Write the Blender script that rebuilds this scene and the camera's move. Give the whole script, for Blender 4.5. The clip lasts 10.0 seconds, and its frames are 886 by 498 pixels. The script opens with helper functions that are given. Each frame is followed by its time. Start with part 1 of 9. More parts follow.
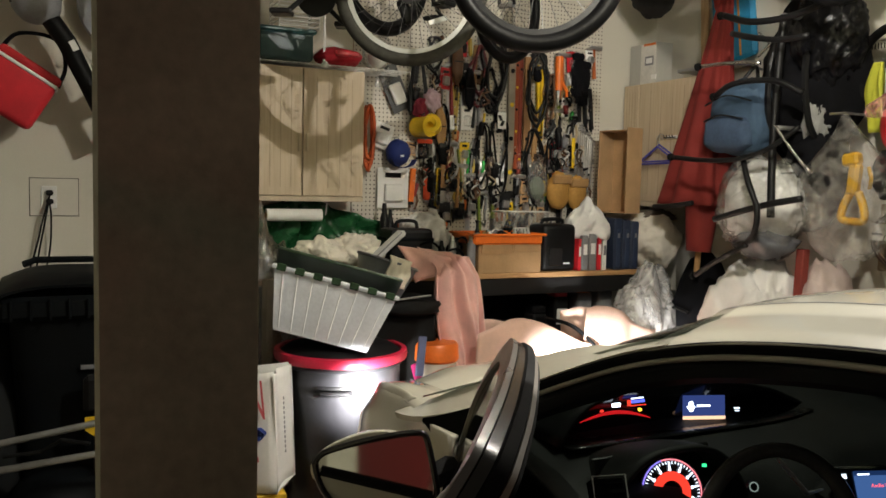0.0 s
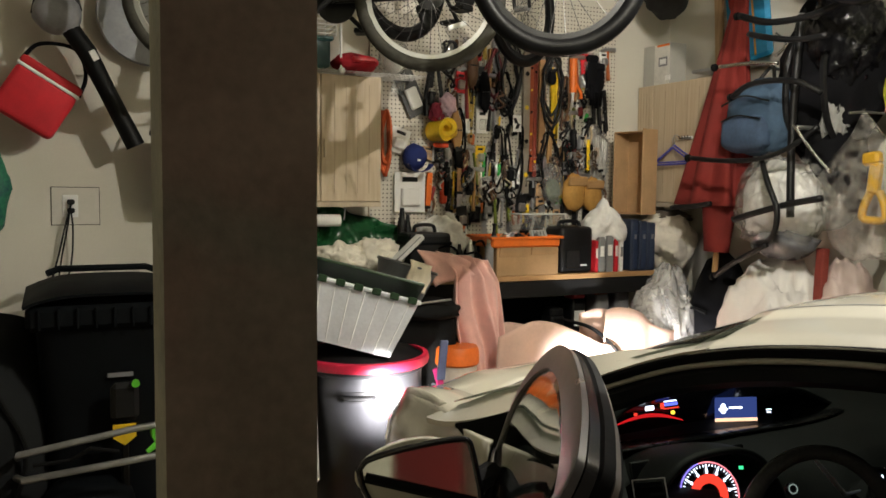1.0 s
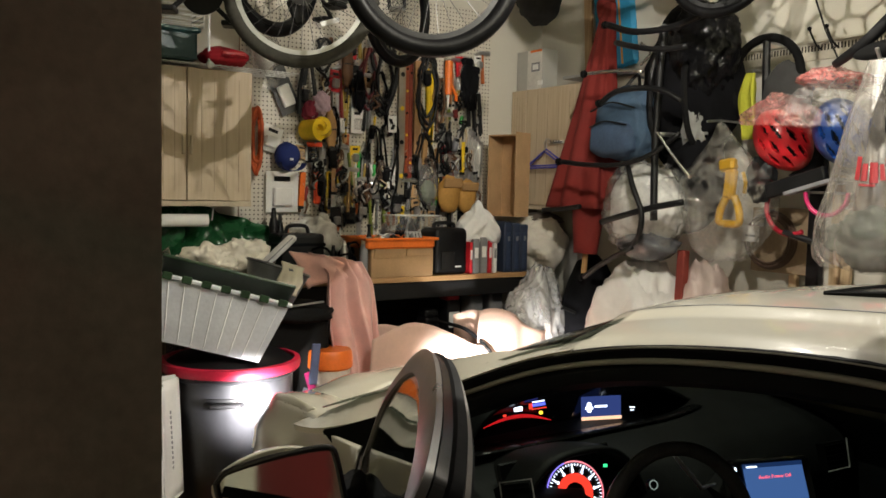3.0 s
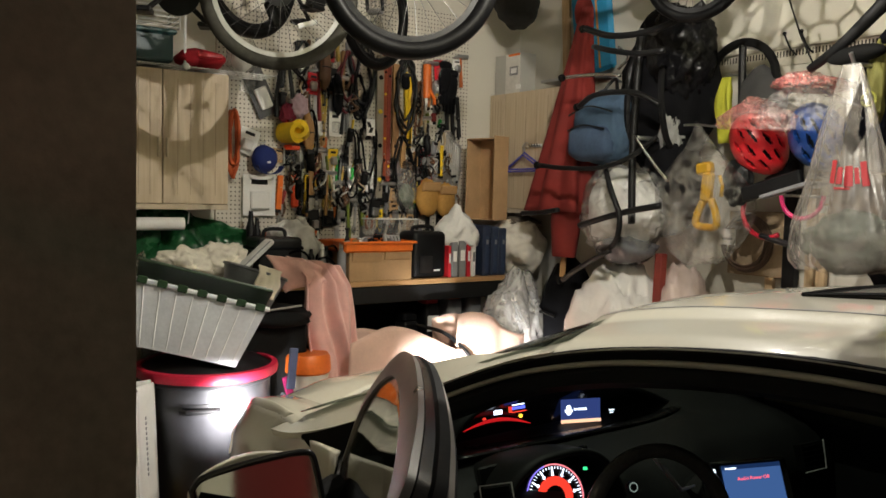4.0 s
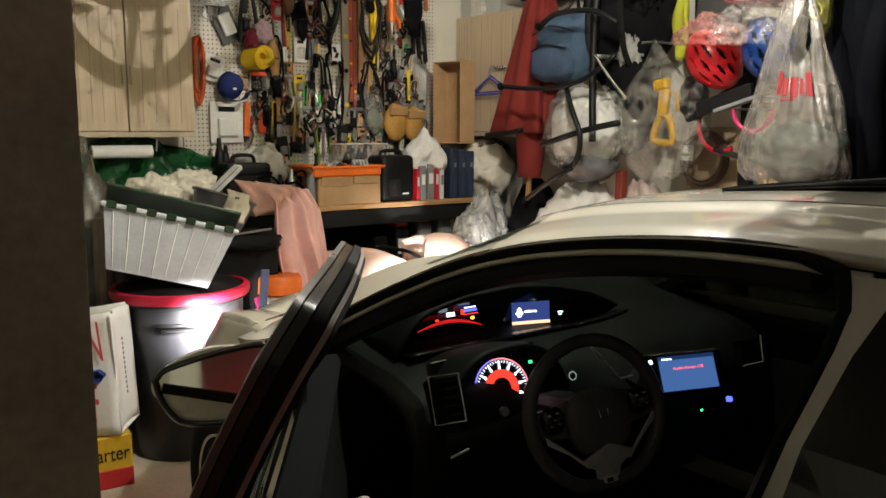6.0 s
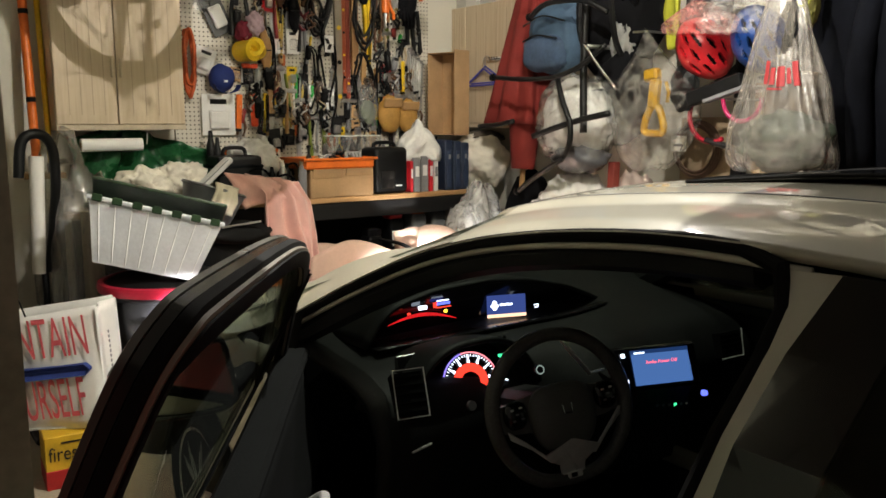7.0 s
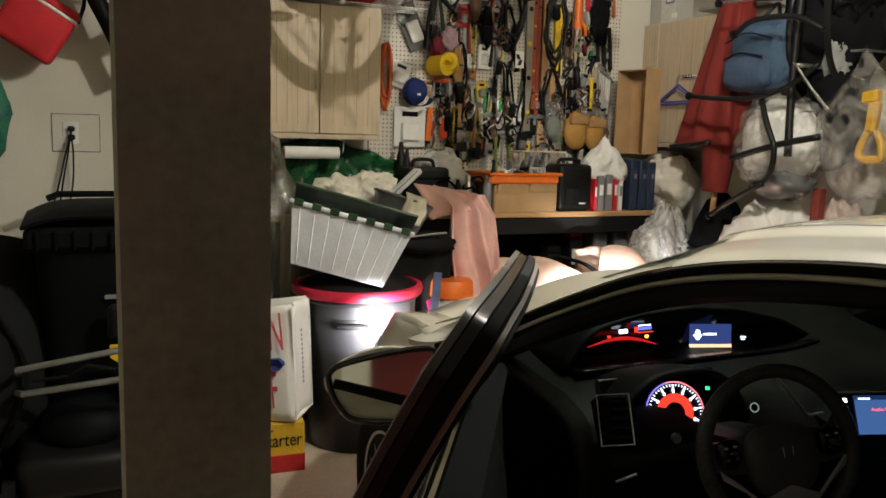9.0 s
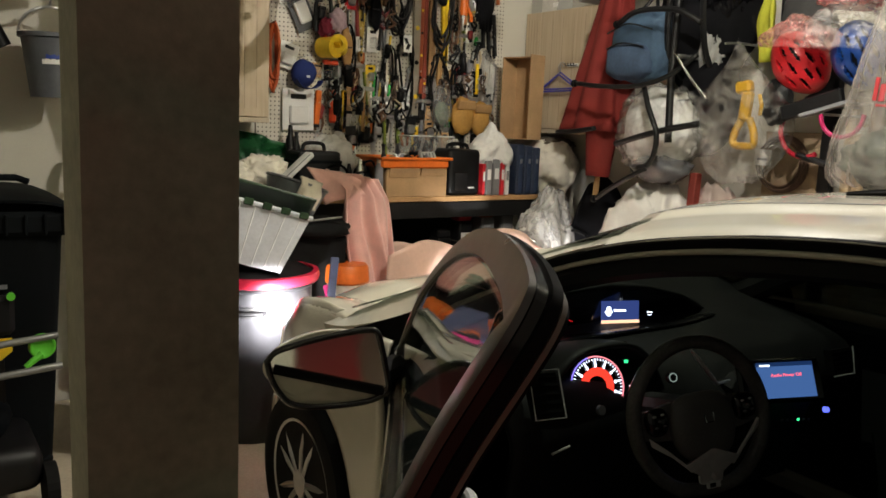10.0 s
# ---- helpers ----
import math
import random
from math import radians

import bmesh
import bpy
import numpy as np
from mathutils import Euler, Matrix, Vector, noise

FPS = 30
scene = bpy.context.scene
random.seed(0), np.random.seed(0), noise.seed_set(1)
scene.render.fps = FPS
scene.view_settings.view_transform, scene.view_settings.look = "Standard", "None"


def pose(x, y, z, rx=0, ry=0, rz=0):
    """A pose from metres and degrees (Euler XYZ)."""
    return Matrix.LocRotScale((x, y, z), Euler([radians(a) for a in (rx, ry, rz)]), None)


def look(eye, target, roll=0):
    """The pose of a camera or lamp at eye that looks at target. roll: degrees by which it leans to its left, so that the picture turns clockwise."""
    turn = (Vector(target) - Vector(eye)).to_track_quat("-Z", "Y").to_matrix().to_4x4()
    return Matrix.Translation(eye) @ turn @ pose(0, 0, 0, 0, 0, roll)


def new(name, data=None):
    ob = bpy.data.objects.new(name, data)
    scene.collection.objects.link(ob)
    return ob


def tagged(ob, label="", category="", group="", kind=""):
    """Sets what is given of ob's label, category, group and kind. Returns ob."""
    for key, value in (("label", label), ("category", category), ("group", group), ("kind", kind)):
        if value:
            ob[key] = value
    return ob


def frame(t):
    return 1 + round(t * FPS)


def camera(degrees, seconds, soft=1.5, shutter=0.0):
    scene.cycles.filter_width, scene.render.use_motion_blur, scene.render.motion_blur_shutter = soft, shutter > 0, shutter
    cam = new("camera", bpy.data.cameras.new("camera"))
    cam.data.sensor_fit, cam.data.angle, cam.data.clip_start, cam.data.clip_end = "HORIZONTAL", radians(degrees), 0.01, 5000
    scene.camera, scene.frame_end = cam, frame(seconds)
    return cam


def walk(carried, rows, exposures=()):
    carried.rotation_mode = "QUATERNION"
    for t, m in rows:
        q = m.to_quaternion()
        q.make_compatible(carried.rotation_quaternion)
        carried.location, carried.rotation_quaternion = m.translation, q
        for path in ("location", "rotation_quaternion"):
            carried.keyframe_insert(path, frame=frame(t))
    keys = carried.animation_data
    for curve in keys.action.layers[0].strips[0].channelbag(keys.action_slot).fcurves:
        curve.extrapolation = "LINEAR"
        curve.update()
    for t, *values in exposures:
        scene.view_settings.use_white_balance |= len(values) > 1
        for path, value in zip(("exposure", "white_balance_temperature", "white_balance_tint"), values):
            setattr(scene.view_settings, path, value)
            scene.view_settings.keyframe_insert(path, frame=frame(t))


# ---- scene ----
# ---- camera and walk ----
cam = camera(56.35, 10.0, soft=1.6)
ROWS = [  # seconds, x, y, z, yaw, pitch, roll
    (0.0, 0.000, 0.000, 1.620, -25.72, -4.37, -1.36),
    (0.5, -0.066, 0.006, 1.631, -25.38, -4.56, -1.39),
    (1.0, -0.073, 0.024, 1.632, -25.43, -4.27, -0.62),
    (1.5, -0.070, 0.023, 1.640, -28.81, -4.30, -0.43),
    (2.0, -0.022, 0.028, 1.624, -29.74, -3.91, -0.63),
    (2.5, -0.026, 0.038, 1.626, -33.03, -4.02, -1.22),
    (3.8, -0.024, 0.064, 1.631, -34.45, -3.92, -1.41),
    (4.0, -0.022, 0.063, 1.623, -35.27, -3.69, -1.37),
    (4.5, -0.048, 0.025, 1.613, -35.77, -3.68, -1.33),
    (5.0, -0.089, -0.017, 1.606, -35.76, -5.28, -1.42),
    (5.5, -0.095, -0.045, 1.587, -36.66, -5.69, -0.59),
    (5.7, -0.068, -0.058, 1.574, -36.64, -7.18, -0.30),
    (6.8, 0.082, -0.147, 1.561, -36.42, -8.97, -0.04),
    (7.0, 0.094, -0.143, 1.568, -35.67, -8.87, 0.08),
    (7.5, 0.065, -0.132, 1.575, -28.23, -8.75, 1.00),
    (8.0, 0.059, -0.126, 1.573, -25.12, -8.28, 0.67),
    (8.5, 0.041, -0.111, 1.571, -24.39, -8.03, -1.05),
    (9.0, 0.000, -0.055, 1.566, -24.32, -7.95, -1.61),
    (9.5, -0.087, 0.019, 1.557, -29.14, -7.58, -1.44),
    (10.0, -0.146, 0.029, 1.546, -33.75, -8.55, -2.27),
]
walk(cam, [(t, pose(x, y, z, 90 + pitch, roll, yaw)) for t, x, y, z, yaw, pitch, roll in ROWS],
     exposures=[(0.0, -0.1), (1.0, 0.05), (2.5, -0.1), (4.5, -0.2), (5.7, 0.0), (6.8, 0.3), (7.5, 0.3), (8.5, 0.0), (10.0, 0.0)])

# ---- world and large lights: night outside, one warm ceiling bulb inside, the car's headlights ----
world = bpy.data.worlds.new("night")
scene.world = world
world.use_nodes = True
world.node_tree.nodes["Background"].inputs[0].default_value = (1.0, 0.9, 0.75, 1)
world.node_tree.nodes["Background"].inputs[1].default_value = 0.072
scene.view_settings.exposure = 0.0


def lamp(name, kind, place, power, colour, aim=None, **extra):
    data = bpy.data.lights.new(name, kind)
    data.energy, data.color = power, colour
    if kind == "SPOT":
        data.spot_size, data.spot_blend, data.shadow_soft_size = radians(extra["cone"]), extra.get("blend", 0.6), extra.get("soft", 0.04)
    elif kind == "POINT":
        data.shadow_soft_size = extra["size"]
    elif kind == "AREA":
        data.shape, data.size, data.size_y = "RECTANGLE", extra["size"], extra["size_y"]
    ob = new(name, data)
    ob.matrix_world = look(place, aim) if aim else pose(*place)
    return tagged(ob, kind="structure")


for place, watts in (((1.75, 1.70, 2.78), 132), ((2.35, 2.15, 2.80), 48)):
    lamp("ceiling_bulb_light", "POINT", place, watts, (1.0, 0.945, 0.85), size=0.007)
lamp("headlight_beam", "SPOT", (1.30, 3.30, 0.65), 330, (1.0, 0.97, 0.97), aim=(1.46, 5.0, 0.60), cone=76, blend=1.0)
for x, side in ((1.04, -1), (2.68, 1)):
    lamp("tail_light_beam", "SPOT", (x, -1.32, 0.82), 330, (1.0, 0.05, 0.035), aim=(x + 2.0 * side, -1.75, 0.0), cone=96, blend=1.0)
lamp("headlight_beam", "SPOT", (2.46, 3.37, 0.66), 170, (1.0, 0.97, 0.95), aim=(3.00, 4.1, 0.46), cone=124, blend=1.0, soft=0.03)

# ---- materials ----
MATS = {}


def mat(name, colour, rough=0.6, metal=0.0, vary=0.15, scale=8.0, bump=0.1, fine=60.0, stain=None, coat=0.0, sheen=0.0, alpha=1.0, trans=0.0, random_tint=0.0, stretch=(1, 1, 1), ior=1.45, glow=0.0, spec=0.5):
    """A surface with a base colour that varies at two scales, a rough grain and a light bump."""
    if name in MATS:
        return MATS[name]
    m = bpy.data.materials.new(name)
    m.use_nodes = True
    n, l = m.node_tree.nodes, m.node_tree.links
    b = n["Principled BSDF"]
    co = n.new("ShaderNodeTexCoord")
    mp = n.new("ShaderNodeMapping")
    mp.inputs["Scale"].default_value = stretch
    l.new(co.outputs["Object"], mp.inputs[0])
    big = n.new("ShaderNodeTexNoise")
    big.inputs["Scale"].default_value, big.inputs["Detail"].default_value = scale, 4
    small = n.new("ShaderNodeTexNoise")
    small.inputs["Scale"].default_value, small.inputs["Detail"].default_value = fine, 3
    l.new(mp.outputs[0], big.inputs[0])
    l.new(mp.outputs[0], small.inputs[0])
    add = n.new("ShaderNodeMath")
    add.operation = "MULTIPLY_ADD"
    add.inputs[1].default_value = 0.45
    l.new(small.outputs[0], add.inputs[0])
    l.new(big.outputs[0], add.inputs[2])
    ramp = n.new("ShaderNodeValToRGB")
    dark = tuple(max(0, c * (1 - vary)) for c in colour)
    lite = tuple(min(1, c * (1 + vary)) for c in colour)
    ramp.color_ramp.elements[0].position, ramp.color_ramp.elements[1].position = 0.5, 0.95
    ramp.color_ramp.elements[0].color = (*(stain or dark), 1)
    ramp.color_ramp.elements[1].color = (*lite, 1)
    l.new(add.outputs[0], ramp.inputs[0])
    out = ramp.outputs[0]
    if random_tint:
        info = n.new("ShaderNodeObjectInfo")
        hsv = n.new("ShaderNodeHueSaturation")
        rng = n.new("ShaderNodeMapRange")
        rng.inputs[3].default_value, rng.inputs[4].default_value = 1 - random_tint, 1 + random_tint
        l.new(info.outputs["Random"], rng.inputs[0])
        l.new(rng.outputs[0], hsv.inputs["Value"])
        l.new(out, hsv.inputs["Color"])
        out = hsv.outputs[0]
    l.new(out, b.inputs["Base Color"])
    rr = n.new("ShaderNodeMapRange")
    rr.inputs[3].default_value, rr.inputs[4].default_value = max(0.02, rough - 0.08), min(1, rough + 0.1)
    l.new(big.outputs[0], rr.inputs[0])
    l.new(rr.outputs[0], b.inputs["Roughness"])
    b.inputs["Metallic"].default_value = metal
    b.inputs["Coat Weight"].default_value = coat
    b.inputs["Coat Roughness"].default_value = 0.05
    b.inputs["Sheen Weight"].default_value = sheen
    b.inputs["Alpha"].default_value = alpha
    b.inputs["Transmission Weight"].default_value = trans
    b.inputs["IOR"].default_value = ior
    b.inputs["Specular IOR Level"].default_value = spec
    if glow:
        b.inputs["Emission Color"].default_value = (*colour, 1)
        b.inputs["Emission Strength"].default_value = glow
    if bump:
        bp = n.new("ShaderNodeBump")
        bp.inputs["Strength"].default_value, bp.inputs["Distance"].default_value = bump, 0.01
        l.new(add.outputs[0], bp.inputs["Height"])
        l.new(bp.outputs[0], b.inputs["Normal"])
    MATS[name] = m
    return m


def glow(name, colour, strength):
    """What gives off light: a screen, a lamp."""
    if name in MATS:
        return MATS[name]
    m = bpy.data.materials.new(name)
    m.use_nodes = True
    b = m.node_tree.nodes["Principled BSDF"]
    b.inputs["Base Color"].default_value = (0.01, 0.01, 0.01, 1)
    b.inputs["Roughness"].default_value = 0.3
    b.inputs["Emission Color"].default_value = (*colour, 1)
    b.inputs["Emission Strength"].default_value = strength
    MATS[name] = m
    return m


def rim_gloss(n, l, floor, normal=None):
    """The share of mirrored light on a thin sheet: little face on, much at a glancing angle, alike from both sides."""
    lw = n.new("ShaderNodeLayerWeight")
    lw.inputs["Blend"].default_value = 0.5
    if normal:
        l.new(normal, lw.inputs["Normal"])
    power, scaled = n.new("ShaderNodeMath"), n.new("ShaderNodeMath")
    power.operation, scaled.operation = "POWER", "MULTIPLY_ADD"
    power.inputs[1].default_value = 4.5
    scaled.inputs[1].default_value, scaled.inputs[2].default_value = 0.7, floor
    l.new(lw.outputs["Facing"], power.inputs[0])
    l.new(power.outputs[0], scaled.inputs[0])
    return scaled.outputs[0]


def film(name, colour, alpha, rough=0.1, scale=9.0, crease=1.0, base=None):
    """Thin crumpled plastic: mostly see-through, whiter along its creases, with sharp glints."""
    if name in MATS:
        return MATS[name]
    m = bpy.data.materials.new(name)
    m.use_nodes = True
    n, l = m.node_tree.nodes, m.node_tree.links
    n.remove(n["Principled BSDF"])
    co = n.new("ShaderNodeTexCoord")
    t = n.new("ShaderNodeTexNoise")
    t.inputs["Scale"].default_value, t.inputs["Detail"].default_value, t.inputs["Distortion"].default_value = scale, 4, 1.2
    l.new(co.outputs["Object"], t.inputs[0])
    ridge = n.new("ShaderNodeMath")  # creases: where the noise crosses its middle
    ridge.operation = "SUBTRACT"
    ridge.inputs[1].default_value = 0.5
    l.new(t.outputs[0], ridge.inputs[0])
    mag = n.new("ShaderNodeMath")
    mag.operation = "ABSOLUTE"
    l.new(ridge.outputs[0], mag.inputs[0])
    rng = n.new("ShaderNodeMapRange")
    rng.inputs[1].default_value, rng.inputs[2].default_value = 0.0, 0.10
    rng.inputs[3].default_value, rng.inputs[4].default_value = min(0.95, alpha * (1 + 0.8 * crease)), alpha * (1 - 0.4 * crease) if base is None else base
    l.new(mag.outputs[0], rng.inputs[0])
    bp = n.new("ShaderNodeBump")
    bp.inputs["Strength"].default_value, bp.inputs["Distance"].default_value = 0.4 + 0.6 * crease, 0.03 * crease
    l.new(t.outputs[0], bp.inputs["Height"])
    clear = n.new("ShaderNodeBsdfTransparent")
    milk = n.new("ShaderNodeBsdfPrincipled")
    milk.inputs["Base Color"].default_value = (*colour, 1)
    milk.inputs["Roughness"].default_value = 0.4
    milk.inputs["Transmission Weight"].default_value = 0.0
    l.new(bp.outputs[0], milk.inputs["Normal"])
    body = n.new("ShaderNodeMixShader")
    l.new(rng.outputs[0], body.inputs[0])
    l.new(clear.outputs[0], body.inputs[1])
    l.new(milk.outputs[0], body.inputs[2])
    gloss = n.new("ShaderNodeBsdfGlossy")
    gloss.inputs["Roughness"].default_value = rough
    l.new(bp.outputs[0], gloss.inputs["Normal"])
    top = n.new("ShaderNodeMixShader")
    l.new(rim_gloss(n, l, 0.05, bp.outputs[0]), top.inputs[0])
    l.new(body.outputs[0], top.inputs[1])
    l.new(gloss.outputs[0], top.inputs[2])
    l.new(top.outputs[0], n["Material Output"].inputs[0])
    MATS[name] = m
    return m


def wood(name, colour, dark, scale=3.0, axis=2, rough=0.5):
    """Wood grain along one axis."""
    if name in MATS:
        return MATS[name]
    m = bpy.data.materials.new(name)
    m.use_nodes = True
    n, l = m.node_tree.nodes, m.node_tree.links
    b = n["Principled BSDF"]
    co = n.new("ShaderNodeTexCoord")
    mp = n.new("ShaderNodeMapping")
    st = [22.0, 22.0, 22.0]
    st[axis] = 1.1
    mp.inputs["Scale"].default_value = st
    l.new(co.outputs["Object"], mp.inputs[0])
    t = n.new("ShaderNodeTexNoise")
    t.inputs["Scale"].default_value, t.inputs["Detail"].default_value, t.inputs["Distortion"].default_value = scale, 6, 0.6
    l.new(mp.outputs[0], t.inputs[0])
    ramp = n.new("ShaderNodeValToRGB")
    ramp.color_ramp.elements[0].position, ramp.color_ramp.elements[1].position = 0.35, 0.62
    ramp.color_ramp.elements[0].color, ramp.color_ramp.elements[1].color = (*dark, 1), (*colour, 1)
    l.new(t.outputs[0], ramp.inputs[0])
    l.new(ramp.outputs[0], b.inputs["Base Color"])
    b.inputs["Roughness"].default_value = rough
    bp = n.new("ShaderNodeBump")
    bp.inputs["Strength"].default_value, bp.inputs["Distance"].default_value = 0.15, 0.004
    l.new(t.outputs[0], bp.inputs["Height"])
    l.new(bp.outputs[0], b.inputs["Normal"])
    MATS[name] = m
    return m


def shade_glass(name, tint):
    """A thin tinted pane: lets tinted light straight through and mirrors a little."""
    m = bpy.data.materials.new(name)
    m.use_nodes = True
    n, l = m.node_tree.nodes, m.node_tree.links
    n.remove(n["Principled BSDF"])
    clear, gloss, mix = (n.new("ShaderNode" + k) for k in ("BsdfTransparent", "BsdfGlossy", "MixShader"))
    clear.inputs[0].default_value = (*tint, 1)
    gloss.inputs["Roughness"].default_value = 0.02
    l.new(rim_gloss(n, l, 0.03), mix.inputs[0])
    l.new(clear.outputs[0], mix.inputs[1])
    l.new(gloss.outputs[0], mix.inputs[2])
    l.new(mix.outputs[0], n["Material Output"].inputs[0])
    return m


BLACK = mat("black_plastic", (0.006, 0.006, 0.0065), 0.45, vary=0.3, spec=0.35)
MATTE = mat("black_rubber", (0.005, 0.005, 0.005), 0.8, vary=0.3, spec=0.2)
FABRIC = mat("black_fabric", (0.005, 0.005, 0.0062), 0.95, vary=0.4, fine=200, bump=0.3, spec=0.15)
WHITE = mat("white_plastic", (0.75, 0.75, 0.73), 0.45, vary=0.06)
PAPER = mat("white_paper", (0.78, 0.77, 0.74), 0.8, vary=0.05)
POLY = mat("thin_white_poly", (0.74, 0.72, 0.69), 0.35, vary=0.05, scale=5, fine=20, bump=0.12)
STEEL = mat("steel", (0.5, 0.5, 0.5), 0.32, 0.9, vary=0.15)
CHROME = mat("chrome", (0.75, 0.75, 0.75), 0.12, 1.0, vary=0.05, bump=0)
RED = mat("red_plastic", (0.55, 0.02, 0.03), 0.4)
ORANGE = mat("orange_plastic", (0.75, 0.16, 0.02), 0.4)
YELLOW = mat("yellow_plastic", (0.75, 0.5, 0.02), 0.4)
BLUE = mat("blue_plastic", (0.02, 0.05, 0.28), 0.4)
GREEN = mat("green_plastic", (0.03, 0.35, 0.06), 0.45)
GREY = mat("grey_plastic", (0.2, 0.2, 0.21), 0.5)
CARD = mat("cardboard", (0.42, 0.26, 0.13), 0.85, vary=0.12, fine=90, bump=0.05)
TOOLWOOD = wood("tool_handle_wood", (0.42, 0.25, 0.1), (0.25, 0.13, 0.05))
CLEARFILM = film("clear_plastic_film", (0.62, 0.61, 0.57), 0.17, 0.16, 8, 0.42)

# ---- mesh helpers ----


def part(name, bm, material, parent=None, label="", smooth=False):
    """Links a bmesh as one mesh object, under a thing or a part if one is given."""
    bmesh.ops.recalc_face_normals(bm, faces=bm.faces)
    me = bpy.data.meshes.new(name)
    bm.to_mesh(me)
    bm.free()
    me.materials.append(material)
    if smooth:
        for p in me.polygons:
            p.use_smooth = True
        if smooth != "all":
            me.set_sharp_from_angle(angle=radians(40))
    ob = new(name, me)
    if parent:
        ob.parent = parent
    if label:
        tagged(ob, label)
    return ob


def thing(name, m=None, label="", category="", group="", kind=""):
    """An Empty at the base of a thing of several parts."""
    ob = new(name)
    ob.empty_display_size = 0.05
    if m is not None:
        ob.matrix_world = m
    return tagged(ob, label, category, group, kind)


def box(bm, size, at=(0, 0, 0), bevel=0.0, rot=(0, 0, 0), seg=1):
    """A box of that size centred at a place, with bevelled edges."""
    r = bmesh.ops.create_cube(bm, size=1.0)
    vs = r["verts"]
    bmesh.ops.scale(bm, vec=size, verts=vs)
    if bevel:
        es = list({e for v in vs for e in v.link_edges})
        r = bmesh.ops.bevel(bm, geom=es, offset=bevel, segments=seg, affect="EDGES", profile=0.5)
        vs = list({v for f in r["faces"] for v in f.verts} | {v for v in vs if v.is_valid})
    bmesh.ops.transform(bm, matrix=pose(*at, *rot), verts=vs)
    return vs


def boxed(size, at=(0, 0, 0), bevel=0.0, rot=(0, 0, 0), seg=1):
    bm = bmesh.new()
    box(bm, size, at, bevel, rot, seg)
    return bm


def cyl(bm, r1, r2, h, m=None, seg=20, caps=True):
    """A cone or cylinder along z from 0 to h, then placed by m."""
    r = bmesh.ops.create_cone(bm, cap_ends=caps, segments=seg, radius1=r1, radius2=r2, depth=h)
    bmesh.ops.translate(bm, vec=(0, 0, h / 2), verts=r["verts"])
    if m is not None:
        bmesh.ops.transform(bm, matrix=m, verts=r["verts"])
    return r["verts"]


def lathe(bm, profile, m=None, seg=24, closed=False):
    """Turns (radius, z) points round the z axis."""
    rings = []
    for r, z in profile:
        rings.append([bm.verts.new((r * math.cos(2 * math.pi * i / seg), r * math.sin(2 * math.pi * i / seg), z)) for i in range(seg)])
    pairs = list(zip(rings, rings[1:] + ([rings[0]] if closed else [])))[: None if closed else len(rings) - 1]
    for a, b in pairs:
        for i in range(seg):
            bm.faces.new((a[i], a[(i + 1) % seg], b[(i + 1) % seg], b[i]))
    if not closed:
        if profile[0][0] > 1e-4:
            bm.faces.new(rings[0][::-1])
        if profile[-1][0] > 1e-4:
            bm.faces.new(rings[-1])
    vs = [v for ring in rings for v in ring]
    if m is not None:
        bmesh.ops.transform(bm, matrix=m, verts=vs)
    return vs


def tube(bm, pts, radius, seg=8, closed=False):
    """A round bar along points; radius is one number or one for each point."""
    pts = [Vector(p) for p in pts]
    n = len(pts)
    rings = []
    up = Vector((0.13, 0.27, 1)).normalized()
    for i, p in enumerate(pts):
        a = pts[i - 1] if (i or closed) else pts[0]
        b = pts[(i + 1) % n] if (i < n - 1 or closed) else pts[-1]
        d = (b - a).normalized()
        if abs(d.dot(up)) > 0.97:
            up = Vector((1, 0.2, 0.1)).normalized()
        s = d.cross(up).normalized()
        u = s.cross(d)
        r = radius[i] if isinstance(radius, (list, tuple)) else radius
        rings.append([bm.verts.new(p + r * (math.cos(2 * math.pi * k / seg) * s + math.sin(2 * math.pi * k / seg) * u)) for k in range(seg)])
    for i in range(n if closed else n - 1):
        a, b = rings[i], rings[(i + 1) % n]
        for k in range(seg):
            bm.faces.new((a[k], a[(k + 1) % seg], b[(k + 1) % seg], b[k]))
    if not closed:
        bm.faces.new(rings[0][::-1])
        bm.faces.new(rings[-1])


def tubed(pts, radius, seg=8, closed=False):
    bm = bmesh.new()
    tube(bm, pts, radius, seg, closed)
    return bm


def spline(pts, n=6):
    """Smooth points through a few (Catmull-Rom)."""
    p = [Vector(q) for q in pts]
    p = [p[0] * 2 - p[1]] + p + [p[-1] * 2 - p[-2]]
    out = []
    for i in range(1, len(p) - 2):
        for k in range(n):
            t = k / n
            a, b, c, d = p[i - 1], p[i], p[i + 1], p[i + 2]
            out.append(0.5 * (2 * b + (c - a) * t + (2 * a - 5 * b + 4 * c - d) * t * t + (3 * b - a - 3 * c + d) * t ** 3))
    return out + [p[-2]]


def arc(c, r, a0, a1, n=24, axes=((1, 0, 0), (0, 0, 1))):
    u, v = Vector(axes[0]), Vector(axes[1])
    return [Vector(c) + r * (math.cos(radians(a0 + (a1 - a0) * i / n)) * u + math.sin(radians(a0 + (a1 - a0) * i / n)) * v) for i in range(n + 1)]


